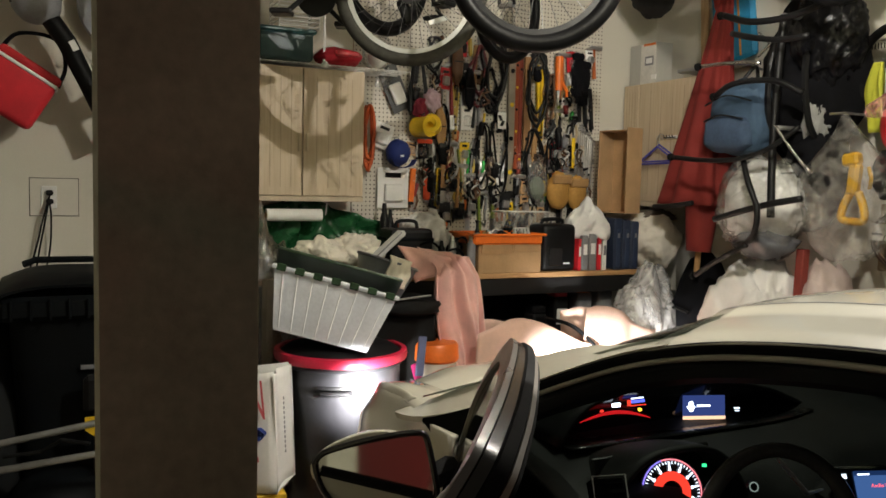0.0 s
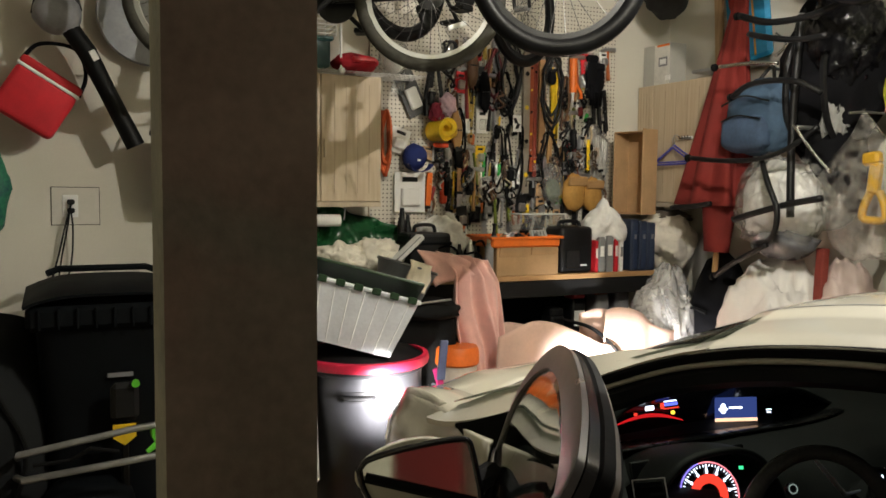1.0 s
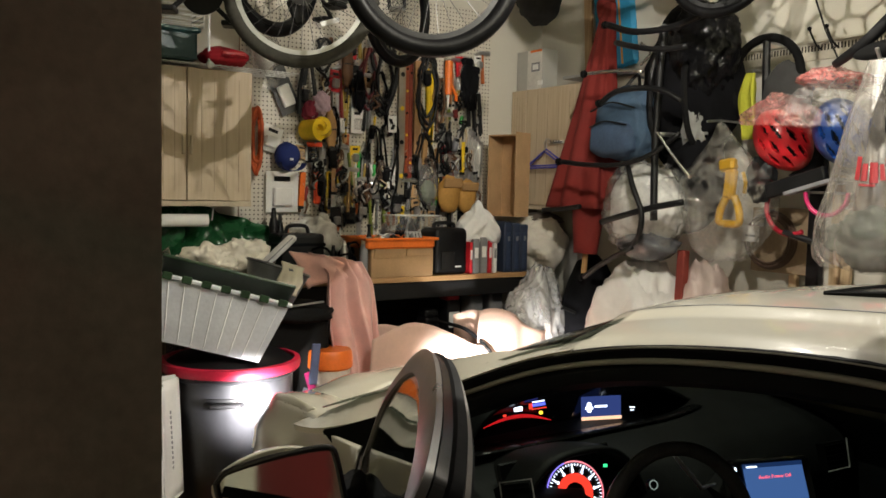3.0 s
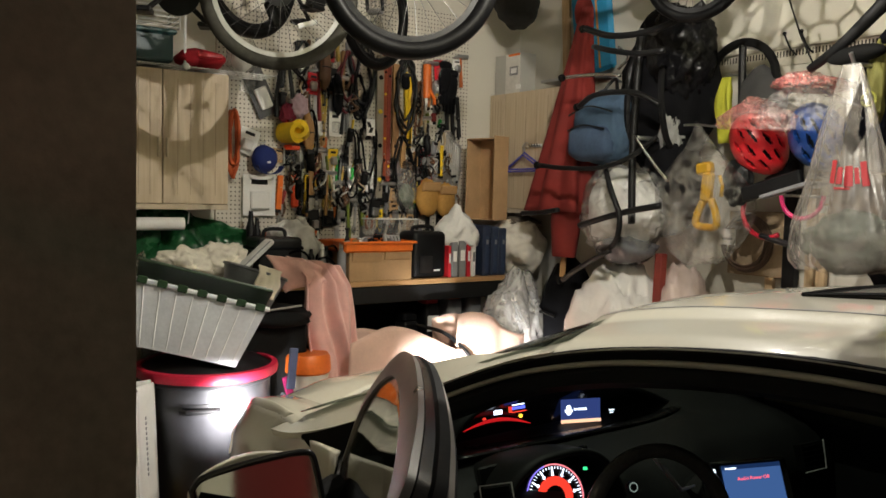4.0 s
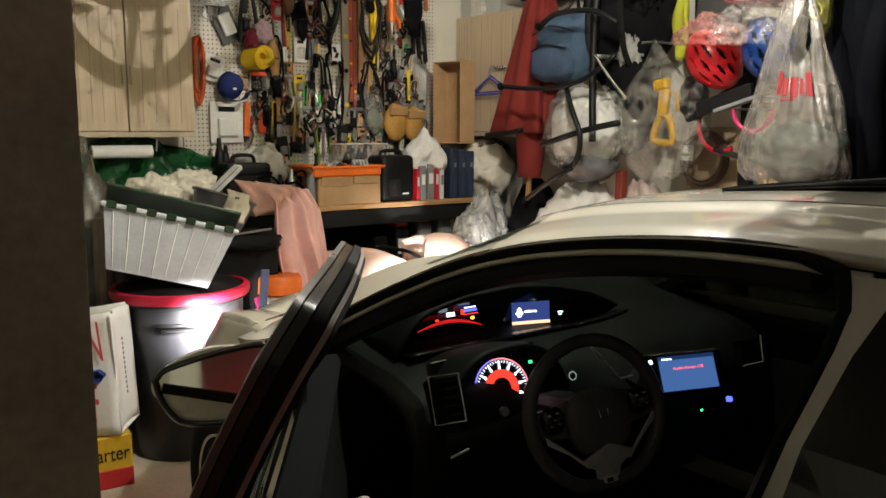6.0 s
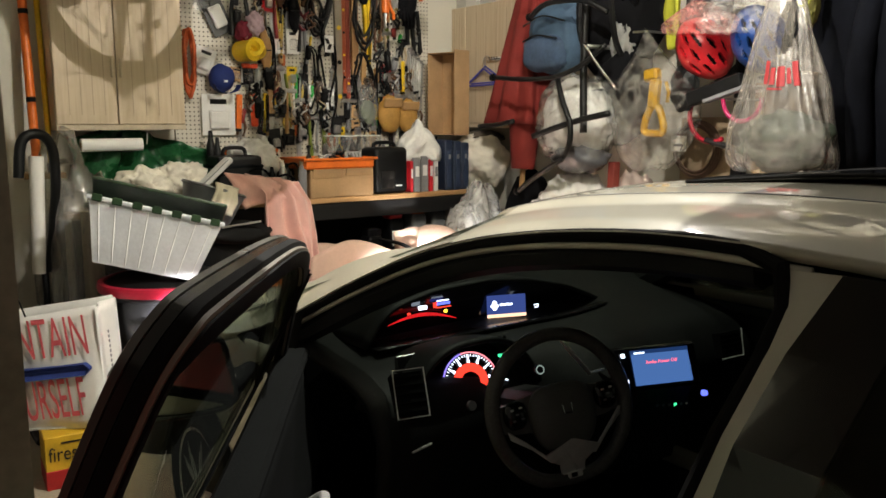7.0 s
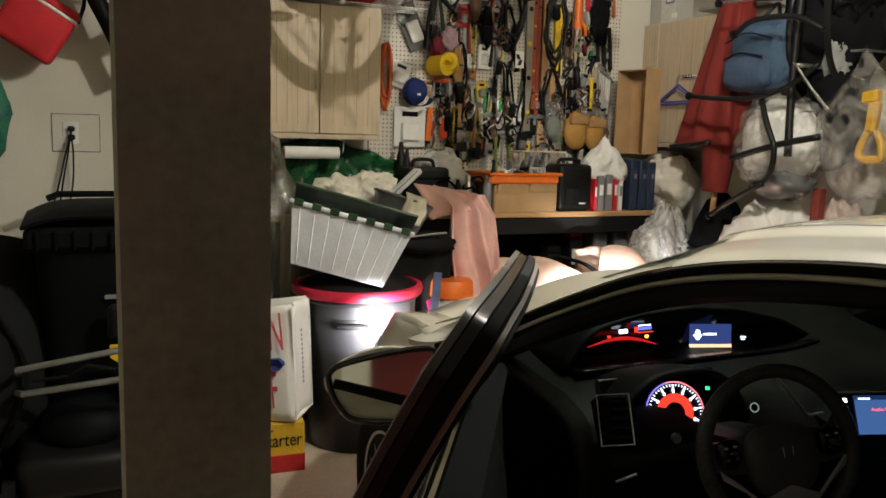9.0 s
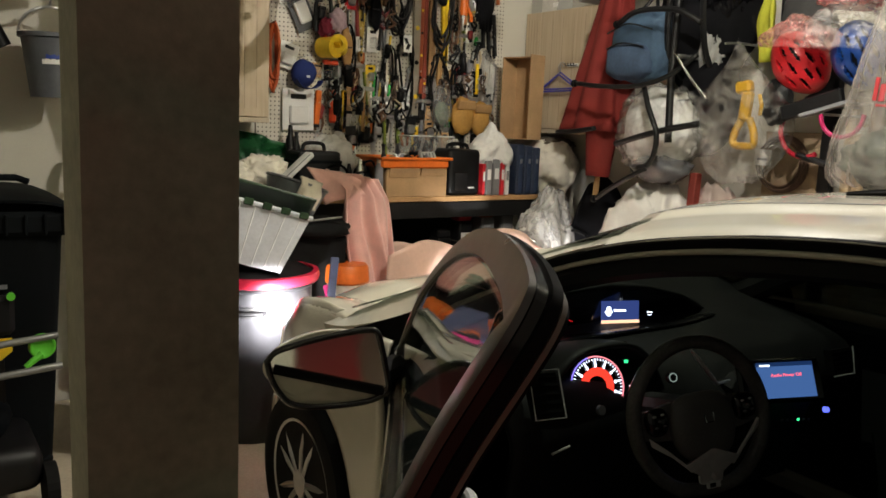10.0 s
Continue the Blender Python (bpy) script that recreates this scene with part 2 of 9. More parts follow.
def sheet(fn, nu, nv, thick=0.0):
    """A grid surface from fn(u, v) with u and v from 0 to 1; thick gives it a back."""
    bm = bmesh.new()
    g = [[bm.verts.new(fn(i / nu, j / nv)) for j in range(nv + 1)] for i in range(nu + 1)]
    for i in range(nu):
        for j in range(nv):
            bm.faces.new((g[i][j], g[i + 1][j], g[i + 1][j + 1], g[i][j + 1]))
    if thick:
        bmesh.ops.recalc_face_normals(bm, faces=bm.faces)
        bmesh.ops.solidify(bm, geom=bm.faces[:], thickness=thick)
    return bm


def lump(size, at=(0, 0, 0), rough=0.18, freq=2.2, seed=0, sub=3, crease=0.06, shape=None):
    """A soft full shape (sack, bag, cloth heap) with folds and dents."""
    bm = bmesh.new()
    bmesh.ops.create_icosphere(bm, subdivisions=sub, radius=1.0)
    off = Vector((seed * 3.1, seed * 1.7, seed * 5.3))
    for v in bm.verts:
        p = v.co.copy()
        k = 1 + rough * noise.noise(p * freq + off) + crease * (1 - 2 * abs(noise.noise(p * freq * 2.7 + off)))
        if sub > 3:
            k += 0.6 * crease * (1 - 2 * abs(noise.noise(p * freq * 6.1 + off)))
        q = p * k
        if shape:
            q = shape(q)
        v.co = Vector((q.x * size[0] / 2 + at[0], q.y * size[1] / 2 + at[1], q.z * size[2] / 2 + at[2]))
    return bm


def drape(fn, nu, nv, folds=0.02, freq=7, seed=0, thick=0.006):
    """Hanging cloth: a grid with folds along its normal."""
    off = Vector((seed * 2.3, 0, seed))

    def at(u, v):
        p = Vector(fn(u, v))
        return p + Vector((0.4, -1, 0.1)) * folds * noise.noise(Vector((u * freq, v * freq * 0.35, 0)) + off)

    return sheet(at, nu, nv, thick)


def words(text, size, m, material, parent=None, name="lettering", depth=0.0006, align="CENTER"):
    """Raised letters in the built-in font, as a mesh."""
    cu = bpy.data.curves.new(name, "FONT")
    cu.body, cu.size, cu.extrude, cu.align_x, cu.align_y = text, size, depth, align, "CENTER"
    tmp = bpy.data.objects.new(name, cu)
    scene.collection.objects.link(tmp)
    dg = bpy.context.evaluated_depsgraph_get()
    me = bpy.data.meshes.new_from_object(tmp.evaluated_get(dg))
    bpy.data.objects.remove(tmp)
    me.materials.clear()
    me.materials.append(material)
    ob = new(name, me)
    ob.parent = parent
    ob.matrix_local = m
    return ob


# ---- the garage ----
WALL = mat("painted_wall", (0.60, 0.57, 0.49), 0.75, vary=0.05, scale=1.5, fine=120, bump=0.08)
POST = mat("painted_post", (0.42, 0.415, 0.30), 0.7, vary=0.28, scale=3.5, fine=45, bump=0.3)
CONCRETE = mat("concrete_floor", (0.50, 0.43, 0.32), 0.7, vary=0.2, scale=2.2, fine=70, bump=0.15)
ASPHALT = mat("asphalt", (0.05, 0.05, 0.05), 0.85, vary=0.3, scale=6, fine=120, bump=0.4)
WY, RX, LX, CZ = 4.69, 3.90, -2.6, 3.60


def slab(name, x0, x1, y0, y1, z0, z1, material, label, category):
    ob = part(name, boxed((x1 - x0, y1 - y0, z1 - z0), ((x0 + x1) / 2, (y0 + y1) / 2, (z0 + z1) / 2)), material)
    return tagged(ob, label, category, kind="structure")


slab("floor", LX, RX, 1.2, WY, -0.12, 0.0, CONCRETE, "worn bare concrete garage floor", "floor")
slab("wall_north", LX - 0.15, RX + 0.15, WY, WY + 0.15, -0.12, CZ, WALL, "cream painted garage back wall", "wall")
slab("wall_east", RX, RX + 0.15, 1.2, WY, -0.12, CZ, WALL, "cream painted garage side wall", "wall")
slab("wall_west", LX - 0.15, LX, 1.2, WY, -0.12, CZ, WALL, "cream painted garage side wall", "wall")
# the ceiling is out of view; its dark grey is chosen to cut bounced light
slab("ceiling", LX - 0.15, RX + 0.15, 1.2, WY + 0.15, CZ, CZ + 0.15, mat("low_bounce_ceiling", (0.26, 0.245, 0.21), 0.85, vary=0.12, scale=2, fine=60), "unseen garage ceiling in dark grey that cuts bounced light", "ceiling")
slab("header_beam", LX - 0.15, RX + 0.15, 1.2, 1.36, 2.28, CZ, POST, "painted beam over the garage openings", "beam")
pillar = slab("pillar", 0.066, 0.282, 1.2, 1.33, -0.12, 2.28, POST, "brown painted post between the two garage doors", "post")
slab("pillar_east", 3.55, RX + 0.15, 1.2, 1.33, -0.12, 2.28, POST, "painted post beside the garage door", "post")
slab("pillar_west", LX - 0.15, LX + 0.25, 1.2, 1.33, -0.12, 2.28, POST, "painted post beside the garage door", "post")
# the drive outside is one sheet that reaches the horizon; it meets the garage slab at its edge
bm = bmesh.new()
bmesh.ops.create_grid(bm, x_segments=40, y_segments=40, size=400)
for v in bm.verts:
    v.co.z = -0.13
tagged(part("ground", bm, ASPHALT), "dark asphalt drive at night", "ground", kind="structure")
slab("pavement", LX - 1, RX + 1, -6.0, 1.2, -0.125, -0.01, mat("drive_concrete", (0.085, 0.08, 0.072), 0.8, vary=0.2, scale=2, bump=0.2), "concrete drive apron in front of the garage", "drive")
# ---- the car: a white two-door, driver's door ajar, nose into the garage ----
PAINT = mat("white_car_paint", (0.57, 0.545, 0.445), 0.38, vary=0.03, scale=2, bump=0.0, coat=1.0, spec=0.15)
GLOSS = mat("gloss_black_trim", (0.01, 0.01, 0.011), 0.18, vary=0.2, bump=0.0, coat=0.6)
DASH = mat("dark_dashboard_vinyl", (0.017, 0.018, 0.018), 0.55, vary=0.25, fine=180, bump=0.12, spec=0.3)
DOORTRIM = mat("dull_door_vinyl", (0.007, 0.008, 0.008), 0.95, vary=0.25, fine=180, bump=0.1)
DOORTRIM.node_tree.nodes["Principled BSDF"].inputs["Specular IOR Level"].default_value = 0.08
SEATCLOTH = mat("dark_seat_cloth", (0.016, 0.016, 0.018), 0.95, vary=0.3, fine=220, bump=0.3)
AUTOGLASS = shade_glass("tinted_auto_glass", (0.78, 0.84, 0.79))
SILVER = mat("satin_silver_trim", (0.78, 0.78, 0.76), 0.3, 0.15, vary=0.1, bump=0.0)
CX = 1.86
car = thing("car", pose(CX, 0, 0), "white two-door car with its driver's door open", "car")


def lerp(table, t):
    """Reads a table of (key, values...) between its rows."""
    keys = [r[0] for r in table]
    return [float(np.interp(t, keys, [r[i] for r in table])) for i in range(1, len(table[0]))]


def smoothed(table, t, w=0.12):
    a = [lerp(table, t + k * w) for k in (-1, -0.5, 0, 0.5, 1)]
    return [sum(c) / 5 for c in zip(*a)]


# door-opening edge of the roof: y, half width, height
RAIL = [(-1.0, 0.70, 1.06), (-0.5, 0.67, 1.24), (0.0, 0.66, 1.352), (0.44, 0.66, 1.384), (0.74, 0.66, 1.387), (0.94, 0.66, 1.371), (1.13, 0.66, 1.345), (1.30, 0.669, 1.311), (1.5, 0.68, 1.252), (1.75, 0.738, 1.137), (2.0, 0.808, 1.000), (2.25, 0.862, 0.915), (2.5, 0.868, 0.890)]
CROWN = [(-1.0, 1.14), (-0.5, 1.34), (0.0, 1.425), (0.4, 1.45), (0.74, 1.45), (1.26, 1.415), (1.5, 1.365), (2.6, 0.96)]
RF, RB = 1.46, -0.42  # front and rear edge of the roof panel


SEAM = 0.63  # share of the half width at which the roof panel meets the side rail


def roof_height(s, y):
    """The panel's low crown; outside the seam the rail rolls down to a lower shoulder."""
    zr, zc = smoothed(RAIL, y)[1] + 0.018, smoothed(CROWN, y)[0]
    k = min(1.0, max(0.0, (abs(s) - SEAM) / 0.10))
    return zr + (zc - zr) * (1 - abs(s) ** 2.6) - 0.013 * k * k * (3 - 2 * k) - 0.010 * max(0.0, (abs(s) - 0.9) / 0.1) ** 2


def roof_at(u, v):
    y = RB + (RF - RB) * v - 0.05 * abs(2 * u - 1) ** 2 * v
    s = 2 * u - 1
    return (smoothed(RAIL, y)[0] * s, y, roof_height(s, y))


roof = part("roof", sheet(roof_at, 120, 36, 0.02), PAINT, car, smooth="all")
# sunroof: a dark pane tilted open in the roof, its rear edge raised
w0, y0, y1 = 0.22, 0.42, 1.06


def sun_at(u, v):
    y = y0 + (y1 - y0) * v
    s = (2 * u - 1) * w0
    return (s, y, roof_height(s / 0.66, y) + 0.004 + 0.022 * (1 - v))


part("sunroof", sheet(sun_at, 12, 12, 0.008), GLOSS, car, "dark glass sunroof", smooth="all")
edge = [sun_at(0, k / 8) for k in range(9)] + [sun_at(k / 8, 1) for k in range(1, 9)] + [sun_at(1, 1 - k / 8) for k in range(1, 9)] + [sun_at(1 - k / 8, 0) for k in range(1, 8)]
part("sunroof_seal", tubed(edge, 0.005, 6, True), MATTE, car)
# roof drip seam on each side
for sd in (-1, 1):
    pts = []
    for k in range(25):
        y = RB + 0.02 + (RF - 0.06 - RB) * k / 24
        pts.append((sd * smoothed(RAIL, y)[0] * SEAM, y, roof_height(SEAM, y) - 0.001))
    part("roof_seam", tubed(pts, 0.003, 5), GREY, car)


def strip(a, b, thick, n=None):
    """A panel between two point rows."""
    bm = bmesh.new()
    va, vb = [bm.verts.new(p) for p in a], [bm.verts.new(p) for p in b]
    for i in range(len(a) - 1):
        bm.faces.new((va[i], va[i + 1], vb[i + 1], vb[i]))
    bmesh.ops.recalc_face_normals(bm, faces=bm.faces)
    bmesh.ops.solidify(bm, geom=bm.faces[:], thickness=thick)
    return bm


def rail_point(y, sd):
    w, z = smoothed(RAIL, y, 0.08)
    return Vector((sd * w, y, z))


for sd in (-1, 1):
    ys = [2.38 - (2.38 - 1.36) * k / 16 for k in range(17)]
    outer = [rail_point(y, sd) for y in ys]
    inner = [p + Vector((-sd * (0.10 - 0.045 * k / 16), 0.06 - 0.055 * k / 16, 0.002 + 0.010 * k / 16 + 0.026 * math.sin(math.pi * k / 16) + 0.042 * math.sin(math.pi * min(1, k / 13)) ** 0.8)) for k, p in enumerate(outer)]
    part("windshield_pillar", strip(outer, inner, 0.02), PAINT, car, smooth=True)
    # black weather strip inside the whole door opening
    ys = [2.2 - (2.2 - 0.62) * k / 30 for k in range(31)]
    pts = [rail_point(y, sd) + Vector((-sd * 0.012, 0, -0.014)) for y in ys]
    pts += [Vector((-0.0 + sd * x, y, z)) for x, y, z in ((0.664, 0.54, 1.352), (0.690, 0.515, 1.30), (0.732, 0.520, 1.23), (0.80, 0.535, 1.13), (0.850, 0.55, 1.03), (0.858, 0.56, 0.6), (0.85, 0.58, 0.3))]
    part("door_seal", tubed(pts, 0.014, 8), MATTE, car)
    # painted flange just below the seal
    flange = [rail_point(y, sd) + Vector((-sd * 0.010, 0, -0.034)) for y in ys + [0.56, 0.50]]
    part("opening_flange", tubed(flange, 0.007, 8), PAINT, car, smooth="all")
    # black corner panel at the foot of the pillar
    corner = [(sd * 0.862, 2.18, 0.930), (sd * 0.872, 1.83, 0.840), (sd * 0.796, 1.85, 1.062)]
    bm = bmesh.new()
    bm.faces.new([bm.verts.new(p) for p in (corner if sd > 0 else corner[::-1])])
    bmesh.ops.solidify(bm, geom=bm.faces[:], thickness=0.012)
    part("corner_panel", bm, MATTE, car, "black triangular corner panel")
    # dark inner lining of the windshield pillar and the roof edge
    pts = [p + Vector((-sd * 0.05, -0.02, -0.050)) for p in [rail_point(y, sd) for y in ys]]
    part("inner_pillar_trim", tubed(pts, 0.034 if sd < 0 else 0.05, 8), DASH, car)


def shield_at(u, v):
    y = 2.50 - 0.19 * abs(2 * u - 1) ** 2 - (2.50 - RF) * v + (0.19 - 0.10) * v * abs(2 * u - 1) ** 2
    lo, hi = Vector((0.80, 0, 0.965)), Vector((0.62, 0, 1.375))
    w = lo.x + (hi.x - lo.x) * v
    s = 2 * u - 1
    z = lo.z + (hi.z - lo.z) * v - 0.055 * abs(s) ** 2 * v
    return (w * s, y, z)


ws = part("windshield", sheet(shield_at, 20, 14, 0.005), shade_glass("shaded_windshield_glass", (0.42, 0.45, 0.42)), car, smooth="all")
# headlining under the roof
part("headlining", sheet(lambda u, v: (lambda p: (p[0] * 0.97, p[1], p[2] - 0.035))(roof_at(u, v)), 16, 12, 0.01), DASH, car, smooth="all")

part("windshield_header_trim", sheet(lambda u, v: (1.16 * (u - 0.5), 1.34 + 0.16 * v - 0.08 * abs(2 * u - 1) ** 2, 1.365 - 0.055 * v - 0.055 * abs(2 * u - 1) ** 2), 16, 4, 0.02), DASH, car, smooth="all")
DARKGLASS = shade_glass("dark_tinted_glass", (0.10, 0.11, 0.10))
part("passenger_window", strip([tuple(rail_point(2.2 - 1.65 * k / 12, 1) + Vector((0.004, 0, -0.01))) for k in range(13)], [(0.868, 2.2 - 1.65 * k / 12, 0.93) for k in range(13)], 0.004), DARKGLASS, car)

# hood, fenders, nose
HOOD = [(2.44, 0.992), (2.6, 0.990), (2.8, 0.950), (3.0, 0.872), (3.15, 0.780), (3.28, 0.66)]


def hood_at(u, v):
    s = 2 * u - 1
    y = 2.47 + 0.80 * v - 0.16 * abs(s) ** 2.2 * (0.6 + 0.4 * v)
    z = smoothed(HOOD, y, 0.05)[0] - 0.090 * abs(s) ** 2.4 + 0.012 * math.exp(-((abs(s) - 0.62) / 0.1) ** 2)
    return ((0.785 - 0.17 * v ** 2) * s, y, z)


part("hood", sheet(hood_at, 36, 24, 0.012), PAINT, car, smooth="all")
part("cowl", sheet(lambda u, v: (1.5 * (u - 0.5), 2.42 + 0.09 * v - 0.16 * abs(2 * u - 1) ** 2, 0.955 - 0.05 * abs(2 * u - 1) ** 2), 20, 4, 0.01), MATTE, car, "black cowl below the windshield")
for sd in (-1, 1):
    bm = tubed([(sd * 0.10, 2.49, 0.985), (sd * 0.45, 2.43, 0.972), (sd * 0.68, 2.36, 0.945)], [0.012, 0.010, 0.006], 6)
    part("wiper", bm, MATTE, car)


def side_x(y, z):
    """Half width of the body side."""
    w = 0.878 - 0.36 * (1 - math.sqrt(1 - min(1, max(0, (y - 2.55) / 0.67)) ** 2)) - 0.05 * max(0, (-0.3 - y) / 0.8) ** 2
    w -= 0.07 * min(1, max(0, (y - 2.1) / 0.4)) * max(0, (z - 0.60) / 0.30) ** 2
    w -= 0.06 * max(0, (y - 2.55) / 0.47) ** 2 * max(0, (z - 0.45) / 0.3)
    w -= 0.015 * max(0, (z - 0.62) / 0.33) ** 2.2 + 0.05 * max(0, (0.42 - z) / 0.22) ** 2
    return w + 0.012 * math.exp(-((z - 0.78) / 0.04) ** 2)


SHOULDER = [(-1.15, 0.95), (0.0, 0.97), (0.6, 0.965), (2.0, 0.935), (2.3, 0.925), (2.6, 0.912), (2.8, 0.875), (2.95, 0.828), (3.08, 0.765), (3.2, 0.675), (3.3, 0.55)]


def arch(y, yc):
    d = abs(y - yc)
    return 0.31 + math.sqrt(0.365 ** 2 - d ** 2) if d < 0.365 else 0.0


def flank(ya, yb, sd, yc, top=None):
    bm = bmesh.new()
    n, rows = max(8, int(abs(yb - ya) / 0.035)), 14
    grid = []
    for i in range(n + 1):
        y = ya + (yb - ya) * i / n
        z0 = max(0.22, arch(y, yc))
        z1 = smoothed(SHOULDER, y, 0.06)[0]
        col = [Vector((sd * side_x(y, z0 + (z1 - z0) * j / rows), y, z0 + (z1 - z0) * j / rows)) for j in range(rows + 1)]
        if y > 2.3 and z1 > 0.5:  # turn in over the top towards the hood
            for dx, dz in ((0.010, 0.008), (0.030, 0.015), (0.070, 0.019), (0.150, 0.016)):
                col.append(Vector((sd * (side_x(y, z1) - dx), y, z1 + dz)))
        else:
            for dx, dz in ((0.008, 0.004), (0.02, 0.006), (0.035, 0.006)):
                col.append(Vector((sd * (side_x(y, z1) - dx), y, z1 + dz)))
            col.append(Vector((sd * (side_x(y, z1) - 0.05), y, z1 + 0.006)))
        grid.append([bm.verts.new(p) for p in col])
    for a, b in zip(grid, grid[1:]):
        for j in range(rows + 4):
            bm.faces.new((a[j], b[j], b[j + 1], a[j + 1]))
    bmesh.ops.recalc_face_normals(bm, faces=bm.faces)
    bmesh.ops.solidify(bm, geom=bm.faces[:], thickness=0.012)
    return bm


for sd in (-1, 1):
    part("fender", flank(1.97, 3.20, sd, 2.5), PAINT, car, smooth="all")
    part("quarter_panel", flank(-1.15, 0.55, sd, -0.12), PAINT, car, smooth=True)
    part("sill", boxed((0.12, 1.5, 0.13), (sd * 0.80, 1.27, 0.245), 0.02), PAINT, car)
part("right_door", flank(0.56, 1.96, 1, 9), PAINT, car, smooth=True)
# rounded fender tops that meet the hood's edge
def crown_at(sd):
    def at(u, v):
        p = Vector(hood_at(0.5 + 0.485 * sd, v))
        y = p.y + 0.035 * u
        zs = smoothed(SHOULDER, y, 0.06)[0]
        x1 = side_x(y, zs) + 0.003
        return (sd * (abs(p.x) + (x1 - abs(p.x)) * u), y, p.z + 0.006 + (zs - 0.012 - p.z) * u ** 2.2 + 0.022 * math.sin(math.pi * u))

    return at


for sd in (-1, 1):
    part("fender_top", sheet(crown_at(sd), 14, 26, 0.008), PAINT, car, smooth="all")
# nose: bumper, grille, headlights
part("bumper", sheet(lambda u, v: (0.77 * (2 * u - 1), 3.33 - 0.34 * abs(2 * u - 1) ** 3 - 0.05 * (2 * v - 1) ** 2, 0.20 + 0.40 * v), 24, 8, 0.02), PAINT, car, smooth="all")
part("grille", sheet(lambda u, v: (0.50 * (2 * u - 1), 3.355 - 0.10 * abs(2 * u - 1) ** 3, 0.62 + 0.09 * v), 12, 4, 0.02), GLOSS, car)
HEADGLOW = glow("headlight_lens_glow", (1.0, 0.95, 0.9), 3.0)
for sd in (-1, 1):
    hl = part("headlight", sheet(lambda u, v: (sd * (side_x(3.12 - 0.28 * u, 0.665 + 0.03 * u + (0.085 - 0.02 * u) * v) + 0.006), 3.12 - 0.28 * u, 0.665 + 0.03 * u + (0.085 - 0.02 * u) * v), 14, 6, 0.01), mat("headlight_clear_lens", (0.8, 0.72, 0.6), 0.1, vary=0.03, bump=0, glow=0.3), car, "clear headlight, lit", smooth="all")
    # added plate before the nose, only to cut the right beam off upwards
    if sd > 0:
        part("lamp_hood", boxed((0.42, 0.17, 0.014), (sd * 0.62, 3.40, 0.722), 0.004), PAINT, hl)
    b2 = bmesh.new()
    cyl(b2, 0.045, 0.045, 0.012, pose(sd * 0.60, 3.20, 0.64, -90), 20)
    part("lens", b2, HEADGLOW, hl)


# wheels
def wheel(yc, sd):
    holder = thing("wheel", pose(sd * 0.80, yc, 0.315))
    holder.parent = car
    m = pose(0, 0, 0, 0, 90 * sd)
    b = bmesh.new()
    lathe(b, [(0.215, -0.10), (0.25, -0.108), (0.30, -0.10), (0.316, -0.07), (0.318, 0.0), (0.316, 0.065), (0.30, 0.092), (0.25, 0.10), (0.222, 0.085)], m, 48)
    part("tyre", b, MATTE, holder, "black rubber tyre", smooth=True)
    b = bmesh.new()
    lathe(b, [(0.216, -0.09), (0.20, -0.06), (0.19, 0.05), (0.212, 0.085), (0.222, 0.088)], m, 40, True)
    for k in range(10):
        a = 2 * math.pi * k / 10 + (0.10 if k % 2 else -0.10)
        tube(b, [m @ Vector((0.04 * math.cos(a), 0.04 * math.sin(a), 0.075)), m @ Vector((0.12 * math.cos(a), 0.12 * math.sin(a), 0.082)), m @ Vector((0.205 * math.cos(a), 0.205 * math.sin(a), 0.072))], [0.016, 0.012, 0.011], 6)
    cyl(b, 0.055, 0.045, 0.03, m @ pose(0, 0, 0.06), 20)
    part("rim", b, mat("alloy_wheel", (0.42, 0.42, 0.41), 0.3, 0.85, vary=0.1, bump=0), holder, "spoked alloy rim", smooth=True)
    b = bmesh.new()
    cyl(b, 0.14, 0.14, 0.02, m @ pose(0, 0, 0.0), 28)
    part("brake_disc", b, STEEL, holder)
    b = bmesh.new()
    lathe(b, [(0.37, -0.12), (0.375, 0.04), (0.36, 0.04), (0.355, -0.12)], m, 36, True)
    part("wheel_well", b, MATTE, car).matrix_local = pose(sd * 0.80, yc, 0.315)


for yc in (2.5, -0.12):
    for sd in (-1, 1):
        wheel(yc, sd)

# B-pillar, quarter glass, rear
for sd in (-1, 1):
    a = [(sd * 0.66, 0.54, 1.35), (sd * 0.73, 0.51, 1.25), (sd * 0.81, 0.525, 1.13), (sd * 0.862, 0.54, 1.02), (sd * 0.870, 0.54, 0.75), (sd * 0.86, 0.54, 0.40), (sd * 0.84, 0.56, 0.22)]
    b = [(sd * 0.665, 0.44, 1.355), (sd * 0.74, 0.472, 1.25), (sd * 0.82, 0.492, 1.13), (sd * 0.872, 0.50, 1.02), (sd * 0.880, 0.49, 0.75), (sd * 0.878, 0.47, 0.40), (sd * 0.85, 0.48, 0.22)]
    part("door_pillar", strip(a, b, 0.03), PAINT, car, smooth=True)
    c = [(x - sd * 0.004, y + 0.005, z) for x, y, z in b[:4]]
    dd = [(sd * 0.668, 0.33, 1.358), (sd * 0.745, 0.35, 1.25), (sd * 0.825, 0.37, 1.13), (sd * 0.874, 0.38, 1.0)]
    part("pillar_cover", strip([(x + sd * 0.006, y, z) for x, y, z in c], dd, 0.012), GLOSS, car, "gloss black pillar cover")
    q = part("quarter_glass", strip(dd, [(sd * 0.67, -0.28, 1.29), (sd * 0.73, -0.42, 1.20), (sd * 0.80, -0.52, 1.10), (sd * 0.86, -0.55, 0.985)], 0.004), AUTOGLASS, car)
